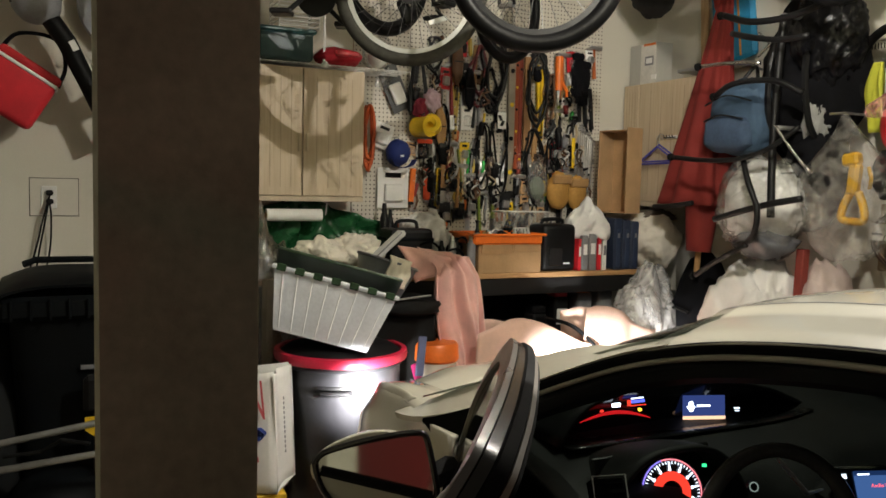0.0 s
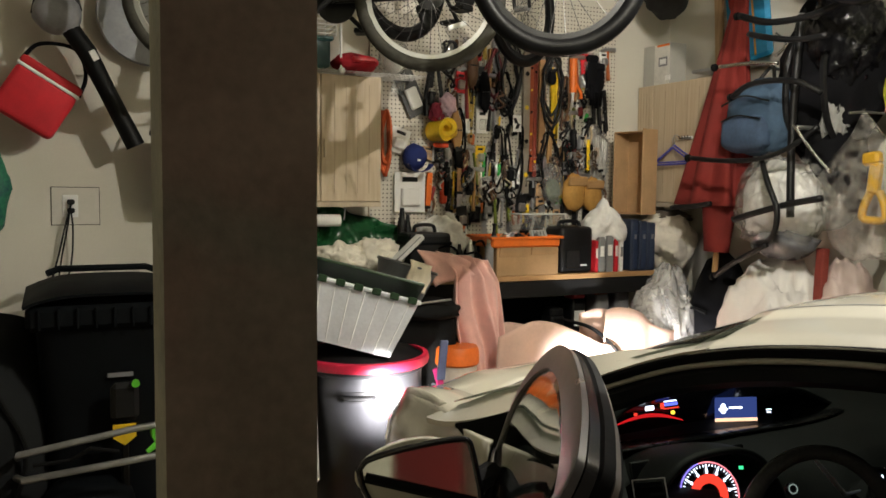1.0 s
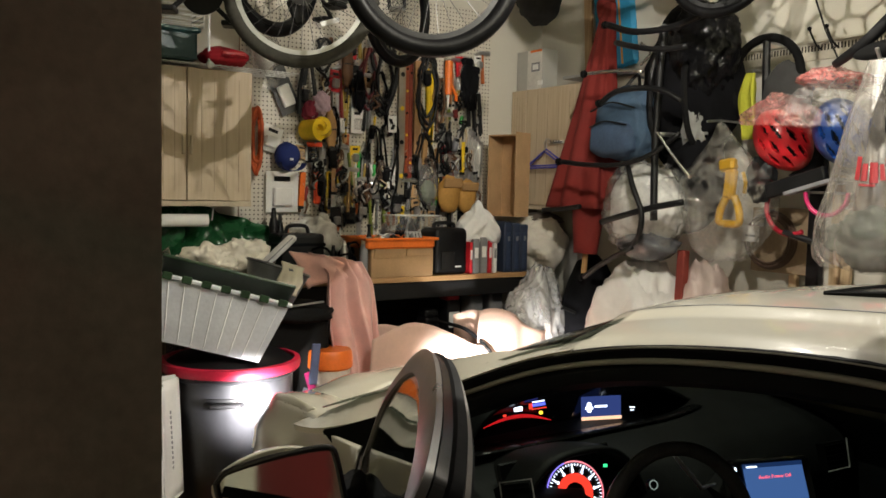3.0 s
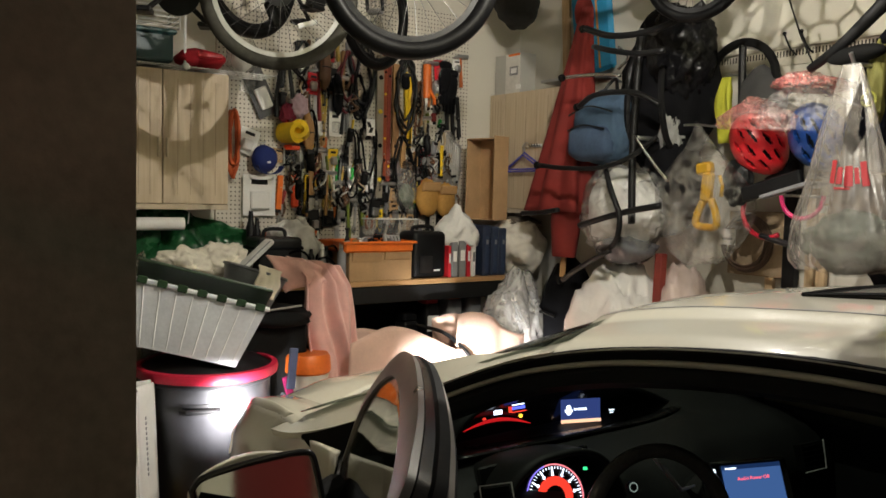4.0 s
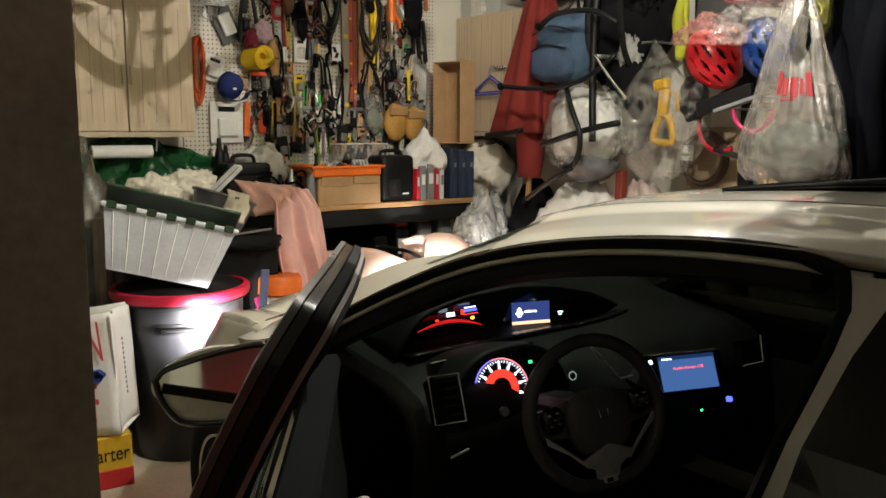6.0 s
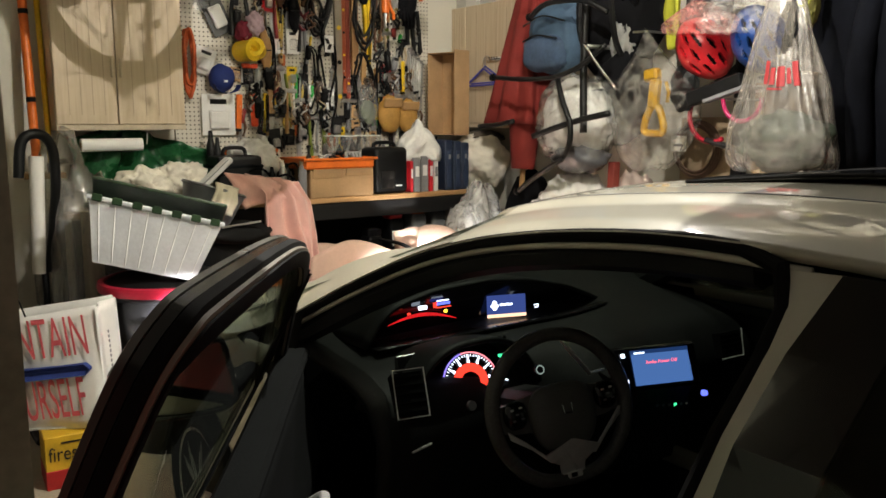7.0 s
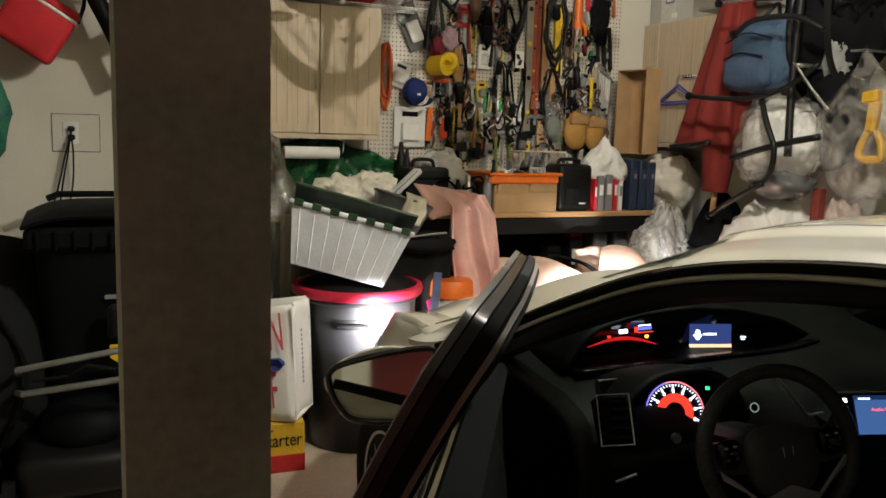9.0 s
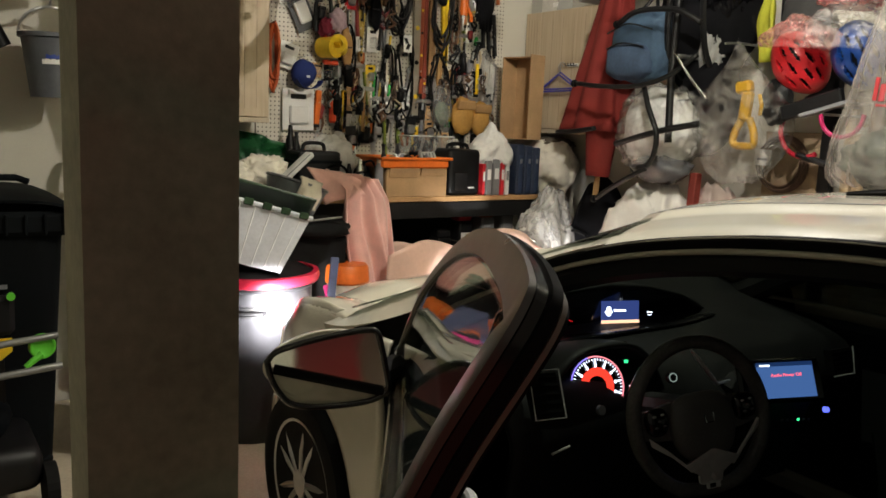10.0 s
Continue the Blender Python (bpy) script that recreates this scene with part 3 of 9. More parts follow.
part("rear_glass", sheet(lambda u, v: ((0.62 + 0.06 * (1 - v)) * (2 * u - 1), RB - 0.62 * (1 - v), 1.02 + 0.36 * v - 0.07 * abs(2 * u - 1) ** 2), 12, 8, 0.005), AUTOGLASS, car, smooth="all")
for sd in (-1, 1):
    part("rear_pillar", strip([(sd * 0.66, RB + 0.1, 1.285), (sd * 0.69, -0.7, 1.17), (sd * 0.74, -1.05, 1.0)], [(sd * 0.70, -0.28, 1.25), (sd * 0.76, -0.55, 1.10), (sd * 0.83, -0.95, 0.96)], 0.03), PAINT, car)
part("trunk_lid", sheet(lambda u, v: (0.80 * (2 * u - 1), -0.98 - 0.22 * v, 1.0 - 0.04 * abs(2 * u - 1) ** 2 - 0.03 * v), 12, 4, 0.02), PAINT, car, smooth="all")
part("rear_bumper", sheet(lambda u, v: (0.85 * (2 * u - 1), -1.24 + 0.20 * abs(2 * u - 1) ** 3, 0.2 + 0.78 * v), 20, 8, 0.02), PAINT, car, smooth="all")
TAIL = glow("tail_light_glow", (1.0, 0.05, 0.03), 22.0)
for sd in (-1, 1):
    part("tail_light", boxed((0.20, 0.10, 0.15), (sd * 0.77, -1.19, 0.82), 0.03), TAIL, car, "lit red tail light")

# underbody and cabin floor
part("underbody", boxed((1.5, 4.2, 0.06), (0, 1.05, 0.22), 0.02), MATTE, car)
part("firewall", boxed((1.5, 0.04, 0.7), (0, 2.35, 0.58), 0.01), MATTE, car)

# dashboard: lower body, upper shelf, a two-tier instrument hood
def dash_at(u, v):
    s = 2 * u - 1
    prof = [(0.0, 1.60, 0.45), (0.12, 1.50, 0.62), (0.26, 1.50, 0.80), (0.36, 1.58, 0.90), (0.5, 1.72, 0.935), (0.75, 2.05, 0.975), (1.0, 2.29, 1.022)]
    y, z = lerp(prof, v)
    return (0.77 * s, y + (0.06 - 0.21 * v) * s * s - 0.10 * math.exp(-(s / 0.16) ** 2) * math.exp(-((v - 0.2) / 0.16) ** 2), z - 0.03 * s * s)


part("dashboard", sheet(dash_at, 40, 26, 0.02), DASH, car, smooth="all")


def hood_shell(x0, x1, y0, y1, zb, peak, lean, skew=0.0):
    """A brow over instruments: an arched shell, open to the rear."""

    def at(u, v):
        x = x0 + (x1 - x0) * u
        k = max(0.0, 1 - abs(2 * u - 1 + skew * (1 - abs(2 * u - 1))) ** 3.0)
        return (x, y0 + (y1 - y0) * v, zb + (peak - zb) * k * (1 - 0.25 * v * v) - lean * v)

    return sheet(at, 30, 8, 0.012)


BROW = [(-0.66, 0.935), (-0.633, 0.985), (-0.60, 1.025), (-0.55, 1.055), (-0.42, 1.083), (-0.22, 1.092), (-0.05, 1.075), (0.12, 1.035), (0.28, 0.975), (0.36, 0.945)]


def brow_at(u, v):
    x = -0.66 + 1.02 * u
    z = smoothed(BROW, x, 0.02)[0]
    return (x, 1.77 + 0.35 * v + 0.10 * max(0, x / 0.36) ** 2, z - (z - 0.93) * 0.35 * v * v)


part("upper_instrument_brow", sheet(brow_at, 44, 8, 0.010), DASH, car, smooth="all")
part("upper_instrument_face", sheet(lambda u, v: (-0.645 + 0.98 * u, 1.872 - 0.02 * v + 0.09 * max(0, (-0.645 + 0.98 * u) / 0.36) ** 2, 0.925 + (smoothed(BROW, -0.645 + 0.98 * u, 0.02)[0] - 0.933) * v), 36, 4, 0.004), GLOSS, car, "gloss black upper display panel")
part("gauge_brow", hood_shell(-0.70, -0.20, 1.53, 1.76, 0.80, 0.992, 0.01), DASH, car, smooth="all")
part("gauge_backing", boxed((0.38, 0.01, 0.14), (-0.45, 1.625, 0.885), 0.004, (-18, 0, 0)), GLOSS, car)
part("side_switch", boxed((0.058, 0.006, 0.006), (-0.72, 1.40, 0.80), 0.002, (0, -10, 0)), SILVER, car, "silver switch below the vent")

part("display_shelf", sheet(lambda u, v: (-0.635 + 0.95 * u, 1.735 + 0.128 * v + 0.07 * max(0, (-0.635 + 0.95 * u) / 0.36) ** 2, 0.948 - 0.012 * v), 20, 4, 0.004), mat("satin_shelf_vinyl", (0.010, 0.010, 0.011), 0.26, vary=0.2, fine=160, bump=0.05), car, "satin black shelf below the displays", smooth="all")

# tachometer: ticks, glowing red bowl, rings
G = pose(-0.448, 1.565, 0.868, 72, 0, -15) @ pose(0, 0, 0, 0, 0, -3) @ Matrix.Scale(1.2, 4)
gauge = thing("tachometer", G)
gauge.parent = car
LIT = glow("white_gauge_glow", (0.75, 0.85, 1.0), 3.2)
REDLIT = glow("red_gauge_glow", (1.0, 0.055, 0.03), 1.25)
REDBAR = glow("red_bar_glow", (1.0, 0.02, 0.025), 0.6)
b = bmesh.new()
cyl(b, 0.072, 0.072, 0.006, pose(0, 0, -0.008), 40)
part("face", b, GLOSS, gauge)
bm = bmesh.new()
for k in range(25):
    a = radians(200 - 220 * k / 24)
    b2 = radians(200 - 220 * (k + 1) / 24)
    if k < 24:
        vs = [bm.verts.new((r * math.cos(t), r * math.sin(t), 0.001)) for r, t in ((0.023, a), (0.042, a), (0.042, b2), (0.023, b2))]
        bm.faces.new(vs)
part("red_arc", bm, REDLIT, gauge, "glowing red dial arc")
for k in range(9):
    a = radians(205 - 220 * k / 8)
    bm = boxed((0.012, 0.0032, 0.001), (0.0555 * math.cos(a), 0.0555 * math.sin(a), 0.002), 0, (0, 0, math.degrees(a)))
    part("tick", bm, LIT, gauge)
for k in range(33):
    a = radians(205 - 220 * k / 32)
    if k % 4:
        part("fine_tick", boxed((0.005, 0.0012, 0.001), (0.0595 * math.cos(a), 0.0595 * math.sin(a), 0.002), 0, (0, 0, math.degrees(a))), LIT, gauge)
    else:
        part("numeral", boxed((0.005, 0.0065, 0.001), (0.046 * math.cos(a), 0.046 * math.sin(a), 0.002), 0.0008), LIT, gauge)
part("ring", tubed(arc((0, 0, 0.001), 0.066, -20, 110, 30, ((1, 0, 0), (0, 1, 0))), 0.0016, 5), glow("pink_ring_glow", (1.0, 0.25, 0.3), 1.5), gauge)
part("ring", tubed(arc((0, 0, 0.001), 0.066, 110, 205, 24, ((1, 0, 0), (0, 1, 0))), 0.0016, 5), glow("violet_ring_glow", (0.30, 0.22, 1.0), 1.3), gauge)
part("readout", boxed((0.052, 0.005, 0.001), (-0.022, -0.046, 0.002), 0, (0, 0, 12)), LIT, gauge)
BLUELIT = glow("blue_gauge_glow", (0.12, 0.16, 1.0), 1.6)
for dx, dy, c in ((-0.085, 0.012, BLUELIT), (-0.083, -0.008, REDLIT), (-0.088, -0.028, LIT)):
    part("warning_lamp", boxed((0.008, 0.006, 0.001), (dx, dy, 0.002)), c, gauge)
GREENLIT = glow("green_lamp_glow", (0.05, 0.9, 0.3), 1.6)
part("warning_lamp", boxed((0.010, 0.007, 0.001), (0.075, 0.055, 0.002)), GREENLIT, gauge)
part("warning_lamp", boxed((0.010, 0.003, 0.001), (0.086, 0.0, 0.002)), LIT, gauge)
part("warning_lamp", boxed((0.007, 0.006, 0.001), (0.066, -0.038, 0.002)), glow("magenta_lamp_glow", (1.0, 0.1, 0.3), 1.6), gauge)

# upper tier: digital speed panel and the small information display
U = pose(-0.122, 1.835, 0.981, 84, 0, -18) @ Matrix.Scale(0.98, 4)
info = thing("information_display", U)
info.parent = car
part("screen", boxed((0.135, 0.070, 0.004), (0.02, 0.004, 0.0), 0.002), glow("information_screen_glow", (0.035, 0.06, 0.22), 1.0), info, "dark blue lit information screen")
part("screen_bar", boxed((0.135, 0.010, 0.002), (0.02, -0.028, 0.003)), glow("amber_bar_glow", (1.0, 0.62, 0.38), 1.5), info)
part("car_symbol", boxed((0.014, 0.030, 0.002), (-0.022, 0.006, 0.003), 0.004), LIT, info)
part("car_symbol_doors", boxed((0.026, 0.008, 0.002), (-0.022, 0.004, 0.0035), 0.002), LIT, info)
part("text_bar", boxed((0.042, 0.006, 0.002), (0.018, 0.008, 0.003)), LIT, info)
part("side_text", boxed((0.018, 0.003, 0.002), (0.125, 0.0, 0.003)), LIT, info)
part("side_text", boxed((0.012, 0.003, 0.002), (0.125, -0.008, 0.003)), LIT, info)
SPD = pose(-0.42, 1.838, 1.012, 82)
speed = thing("speed_display", SPD)
speed.parent = car
bm = bmesh.new()
tube(bm, [(-0.125 + 0.0135 * k, -0.030 + 0.022 * math.sin(math.pi * k / 18) - 0.010 * k / 18, 0.002) for k in range(19)], [0.001 + 0.0045 * math.sin(math.pi * k / 18) for k in range(19)], 5)
part("red_bar", bm, REDBAR, speed, "glowing red bar below the speed")
part("digits", boxed((0.030, 0.012, 0.002), (0.0, 0.006, 0.002), 0.002), LIT, speed)
part("fuel_bar", boxed((0.050, 0.008, 0.002), (0.075, 0.010, 0.002)), BLUELIT, speed)
part("fuel_ticks", boxed((0.044, 0.003, 0.002), (0.075, 0.019, 0.002)), LIT, speed)
part("fuel_edge", boxed((0.012, 0.016, 0.002), (0.045, 0.008, 0.0025)), REDLIT, speed)
part("fuel_line", boxed((0.055, 0.003, 0.002), (0.077, -0.001, 0.002)), REDLIT, speed)
part("amber_lamp", boxed((0.012, 0.010, 0.002), (0.082, -0.014, 0.002), 0.003), glow("amber_lamp_glow", (1.0, 0.6, 0.05), 2.0), speed)
part("warning_lamp", boxed((0.012, 0.007, 0.002), (-0.050, -0.006, 0.002), 0.002), REDLIT, speed)

# vents
def vent(x, y, z, w, h, tilt, turn, whole=True):
    v = thing("air_vent", pose(x, y, z, tilt, 0, turn))
    v.parent = car
    bm = bmesh.new()
    loop = [(-w / 2, 0, -h / 2), (w / 2 * 0.8, 0, -h / 2), (w / 2, 0, h / 2), (-w / 2 * 0.8, 0, h / 2)]
    tube(bm, loop if whole else loop[2::-1], 0.0024 if whole else 0.003, 6, whole)
    part("trim", bm, SILVER, v, "satin silver vent trim")
    part("duct", boxed((w * 0.86, 0.03, h * 0.9), (0, 0.02, 0)), MATTE, v)
    for k in range(5):
        part("slat", boxed((w * 0.84, 0.014, 0.002), (0, 0.006, -h * 0.36 + h * 0.18 * k)), MATTE, v)


vent(-0.692, 1.490, 0.905, 0.092, 0.122, -34, -12)
vent(0.585, 1.475, 0.828, 0.115, 0.09, -16, -4, False)

# centre stack: touch screen, climate controls
S = pose(0.04, 1.36, 0.890, 66, 0, -18) @ pose(0.018, -0.016, 0) @ Matrix.Diagonal((1.075, 0.935, 1.0, 1.0))
stack = thing("centre_screen", S)
stack.parent = car
part("surround", boxed((0.255, 0.135, 0.02), (0, 0, -0.012), 0.008), GLOSS, stack)
part("screen", boxed((0.172, 0.106, 0.003), (0.012, 0.0, 0.001), 0.001), glow("blue_screen_glow", (0.055, 0.13, 0.34), 1.0), stack, "lit blue touch screen")
part("screen_header", boxed((0.172, 0.012, 0.002), (0.012, 0.047, 0.002)), glow("dark_header_glow", (0.01, 0.03, 0.10), 1.0), stack)
part("header_text", boxed((0.03, 0.004, 0.002), (-0.05, 0.044, 0.0035)), LIT, stack)
words("Audio Power Off", 0.0135, pose(0.012, 0.014, 0.003), glow("red_text_glow", (1.0, 0.12, 0.16), 1.6), stack)
for k, (dx, dy) in enumerate(((-0.098, 0.04), (-0.098, -0.038))):
    part("side_key", boxed((0.010, 0.012, 0.002), (dx, dy, 0.001)), LIT, stack)
part("console_tower", boxed((0.30, 0.16, 0.34), (0.10, 1.46, 0.70), 0.03, (14, 0, 0)), DASH, car)
for k in range(6):
    part("climate_key", boxed((0.012, 0.004, 0.008), (0.02 + 0.026 * k, 1.315, 0.775 - 0.004 * k, ), 0.002), GREENLIT if k == 3 else mat("key_dim", (0.15, 0.18, 0.2), 0.4), car)
bm = bmesh.new()
cyl(bm, 0.009, 0.008, 0.012, pose(0.215, 1.31, 0.775, 75), 20)
part("climate_knob", bm, BLUELIT, car, "blue-lit climate knob")
part("centre_console", boxed((0.22, 0.95, 0.22), (0.05, 0.75, 0.40), 0.04), DASH, car)

# steering wheel, turned a little, with a full airbag cover and a silver V of lower spokes
WM = pose(-0.413, 1.256, 0.878, 75, 0, -17) @ pose(0, 0, 0, 0, 0, 6)
sw = thing("steering_wheel", WM)
sw.parent = car
LEATHER = mat("black_leather", (0.11, 0.11, 0.105), 0.24, vary=0.3, fine=150, bump=0.12)
HUBVINYL = mat("hub_vinyl", (0.13, 0.13, 0.125), 0.42, vary=0.2, fine=180, bump=0.08)
part("rim", tubed([(0.178 * math.cos(a), 0.178 * math.sin(a) if math.sin(a) > -0.9 else -0.1602 + (0.178 * math.sin(a) + 0.1602) * 0.6, 0.0) for a in [2 * math.pi * k / 64 for k in range(64)]], [0.0165 + 0.0025 * abs(math.cos(2 * math.pi * k / 64)) for k in range(64)], 12, True), LEATHER, sw, "black leather rim", smooth="all")


def hub_shape(q):
    return Vector((math.copysign(abs(q.x) ** 0.62, q.x) * (1.0 + 0.22 * q.y if q.y < 0 else 1.0), math.copysign(abs(q.y) ** 0.66, q.y), q.z))


part("hub", lump((0.175, 0.165, 0.062), (0, -0.022, 0.008), 0.0, 1, 3, 4, 0.0, hub_shape), HUBVINYL, sw, "black airbag cover", smooth="all")
for sx in (-1, 1):
    part("spoke", strip([(sx * 0.07, 0.045, 0.0), (sx * 0.12, 0.034, -0.002), (sx * 0.172, 0.030, -0.004)], [(sx * 0.07, -0.045, 0.0), (sx * 0.12, -0.040, -0.002), (sx * 0.170, -0.030, -0.004)], 0.016), HUBVINYL, sw, smooth=True)
    part("button_pad", lump((0.062, 0.066, 0.030), (sx * 0.122, 0.006, 0.008), 0.0, 1, 5, 3, 0, hub_shape), GLOSS, sw, smooth="all")
    for dx, dy in ((-0.012, 0.016), (0.010, 0.018), (-0.010, -0.010), (0.012, -0.008), (0.0, 0.004)):
        part("button", boxed((0.009, 0.005, 0.004), (sx * 0.122 + dx, 0.006 + dy, 0.0225), 0.0012), SILVER if dy > 0.01 else GREY, sw)
    part("silver_spoke", strip([(sx * 0.150, -0.026, 0.012), (sx * 0.112, -0.058, 0.020), (sx * 0.070, -0.098, 0.022), (sx * 0.034, -0.124, 0.018), (sx * 0.030, -0.158, 0.008)], [(sx * 0.146, -0.044, 0.010), (sx * 0.100, -0.076, 0.018), (sx * 0.058, -0.118, 0.018), (sx * 0.010, -0.146, 0.016), (sx * 0.010, -0.160, 0.008)], 0.007), SILVER, sw, "satin silver lower spoke", smooth=True)
part("spoke_web", boxed((0.062, 0.040, 0.012), (0, -0.152, 0.004), 0.005), SILVER, sw)
part("spoke_badge", boxed((0.040, 0.017, 0.006), (0, -0.160, 0.015), 0.003), WHITE, sw, "small pale badge on the lower spoke")
part("badge_mark", boxed((0.016, 0.010, 0.001), (-0.004, -0.160, 0.0185)), BLACK, sw)
part("emblem", tubed([(-0.012, 0.012, 0.040), (-0.010, -0.010, 0.041), (0.010, -0.010, 0.041), (0.012, 0.012, 0.040)], 0.0024, 6), CHROME, sw, "small chrome emblem")
part("column", boxed((0.10, 0.10, 0.26), (0, -0.01, -0.15), 0.02), DASH, sw)
for sx in (-1, 1):
    part("stalk", tubed([(sx * 0.04, 0.01, -0.06), (sx * 0.12, 0.02, -0.05), (sx * 0.155, 0.025, -0.045)], [0.007, 0.008, 0.010], 8), BLACK, sw)
bm = bmesh.new()
cyl(bm, 0.015, 0.014, 0.012, pose(-0.355, 1.40, 0.925, 70, 0, -16), 20)
stb = part("start_button", bm, BLACK, car, "round start button with a lit ring")
part("ring", tubed([pose(-0.355, 1.40, 0.925, 70, 0, -16) @ Vector((0.0105 * math.cos(2 * math.pi * k / 20), 0.0105 * math.sin(2 * math.pi * k / 20), 0.0125)) for k in range(20)], 0.0016, 5, True), glow("pale_ring_glow", (0.75, 0.95, 0.85), 0.28), stb)
part("stack_trim", tubed([(-0.25, 1.43, 0.982), (-0.228, 1.42, 0.955), (-0.165, 1.40, 0.882), (-0.11, 1.40, 0.884)], [0.003, 0.006, 0.006, 0.003], 6), SILVER, car, "silver trim line beside the start button", smooth="all")
bm = bmesh.new()
cyl(bm, 0.013, 0.013, 0.01, pose(-0.50, 1.50, 0.83, 75), 16)
part("trip_knob", bm, GREY, car)


# seats
def seat(x):
    st = thing("seat", pose(x, 0.55, 0.28))
    st.parent = car
    part("cushion", boxed((0.50, 0.52, 0.16), (0, 0.12, 0.10), 0.05, (6, 0, 0), 3), SEATCLOTH, st, smooth="all")
    part("backrest", boxed((0.50, 0.15, 0.62), (0, -0.26, 0.42), 0.06, (18, 0, 0), 3), SEATCLOTH, st, smooth="all")
    part("headrest", boxed((0.26, 0.10, 0.16), (0, -0.38, 0.80), 0.04, (14, 0, 0), 3), SEATCLOTH, st, smooth="all")


for x in (-0.40, 0.40):
    seat(x)
part("seat_belt_buckle", boxed((0.028, 0.03, 0.05), (-0.14, 0.80, 0.50), 0.006), CHROME, car)
part("far_door_lining", boxed((0.06, 1.4, 0.62), (0.80, 1.26, 0.60), 0.02), DASH, car)

# ---- the driver's door, swung open ----
PHI = 32.0
door = thing("door", pose(-0.875, 1.95, 0, 0, 0, -90 - PHI), "driver's door swung open")
door.parent = car
DL = 1.51


def skin_at(u, v):
    s, z = 0.02 + (DL - 0.02) * u, 0.26 + (0.945 + 0.02 * u - 0.26) * v
    return (s, 0.005 + 0.05 * max(0, (z - 0.62) / 0.33) ** 2.2 + 0.05 * max(0, (0.42 - z) / 0.22) ** 2 - 0.012 * math.exp(-((z - 0.78) / 0.04) ** 2), z)


part("skin", sheet(skin_at, 24, 18, 0.02), PAINT, door, "white outer panel", smooth="all")
part("lining", sheet(lambda u, v: (0.06 + (DL - 0.12) * u, 0.115 + 0.02 * math.sin(3.1 * v) + 0.02 * math.exp(-((v - 0.6) / 0.1) ** 2), 0.30 + 0.63 * v), 14, 12, 0.02), DOORTRIM, door, "dark inner lining", smooth="all")
part("rear_edge", strip([(DL - 0.004, 0.01, 0.28), (DL, 0.0, 0.6), (DL, 0.05, 0.955)], [(DL - 0.02, 0.12, 0.28), (DL - 0.02, 0.13, 0.6), (DL - 0.02, 0.135, 0.955)], 0.01), PAINT, door)
part("lining_top", boxed((DL - 0.1, 0.08, 0.03), (DL / 2, 0.09, 0.945), 0.01), DOORTRIM, door)
part("pull_handle", tubed(spline([(0.45, 0.16, 0.70), (0.5, 0.20, 0.74), (0.65, 0.20, 0.76), (0.72, 0.16, 0.74)], 4), 0.013, 8), SILVER, door)

# window frame: an arch from the mirror to the rear edge, leaning in
FRAME = spline([(0.1, 0.035, 0.955), (0.22, 0.0831, 1.1222), (0.4, 0.127, 1.2321), (0.65, 0.157, 1.3133), (0.9, 0.17, 1.3592), (1.12, 0.173, 1.3821), (1.36, 0.168, 1.3946), (1.50, 0.159, 1.396), (1.545, 0.152, 1.390), (1.560, 0.132, 1.362), (1.545, 0.090, 1.28), (1.535, 0.054, 1.20), (1.515, 0.006, 1.0936), (1.5, -0.02, 0.955)], 5)


def bar(path, w, d, off=(0.0, 0.0), lift=0.0):
    """A flat bar along the frame: w across the door's plane, d through it; off moves it across and through."""
    bm = bmesh.new()
    rings = []
    mid = Vector((0.85, 0.12, 1.0))
    for i, p in enumerate(path):
        t = (path[min(i + 1, len(path) - 1)] - path[max(i - 1, 0)]).normalized()
        n = Vector((0, 0.90, -0.43)).normalized()
        side = t.cross(n).normalized()
        if side.dot(mid - p) > 0:
            side = -side
        n = side.cross(t).normalized()
        if n.y < 0:
            n = -n
        c = p + side * off[0] + n * off[1]
        rings.append([bm.verts.new(c + side * a * w / 2 + n * b2 * d / 2) for a, b2 in ((-1, -0.7), (-0.7, -1), (0.7, -1), (1, -0.7), (1, 0.7), (0.7, 1), (-0.7, 1), (-1, 0.7))])
    for a, b2 in zip(rings, rings[1:]):
        for k in range(8):
            bm.faces.new((a[k], a[(k + 1) % 8], b2[(k + 1) % 8], b2[k]))
    bm.faces.new(rings[0])
    bm.faces.new(rings[-1])
    return bm


part("outer_trim", bar(FRAME, 0.046, 0.010, (0.0, -0.004)), mat("satin_outer_trim", (0.17, 0.163, 0.147), 0.30, 0.6, vary=0.06, bump=0.0), door, "satin metal outer window trim", smooth=True)
part("window_frame", bar(FRAME, 0.044, 0.015, (0.0, 0.0065)), mat("satin_frame_metal", (0.05, 0.048, 0.044), 0.20, 0.6, vary=0.06, bump=0.0), door, "glossy dark window frame edge", smooth=True)
part("inner_seal", bar(FRAME, 0.048, 0.015, (0.002, 0.0195)), MATTE, door, "black rubber seal", smooth=True)
part("inner_trim", bar(FRAME, 0.038, 0.007, (0.0, 0.0305)), mat("beige_inner_trim", (0.28, 0.24, 0.19), 0.6), door, "beige inner trim strip", smooth=True)
part("inner_lip", bar(FRAME, 0.032, 0.004, (-0.002, 0.036)), MATTE, door, smooth=True)
part("belt_trim", tubed([(0.10, 0.03, 0.955), (0.7, 0.035, 0.97), (1.50, 0.03, 0.975)], 0.012, 6), GLOSS, door)


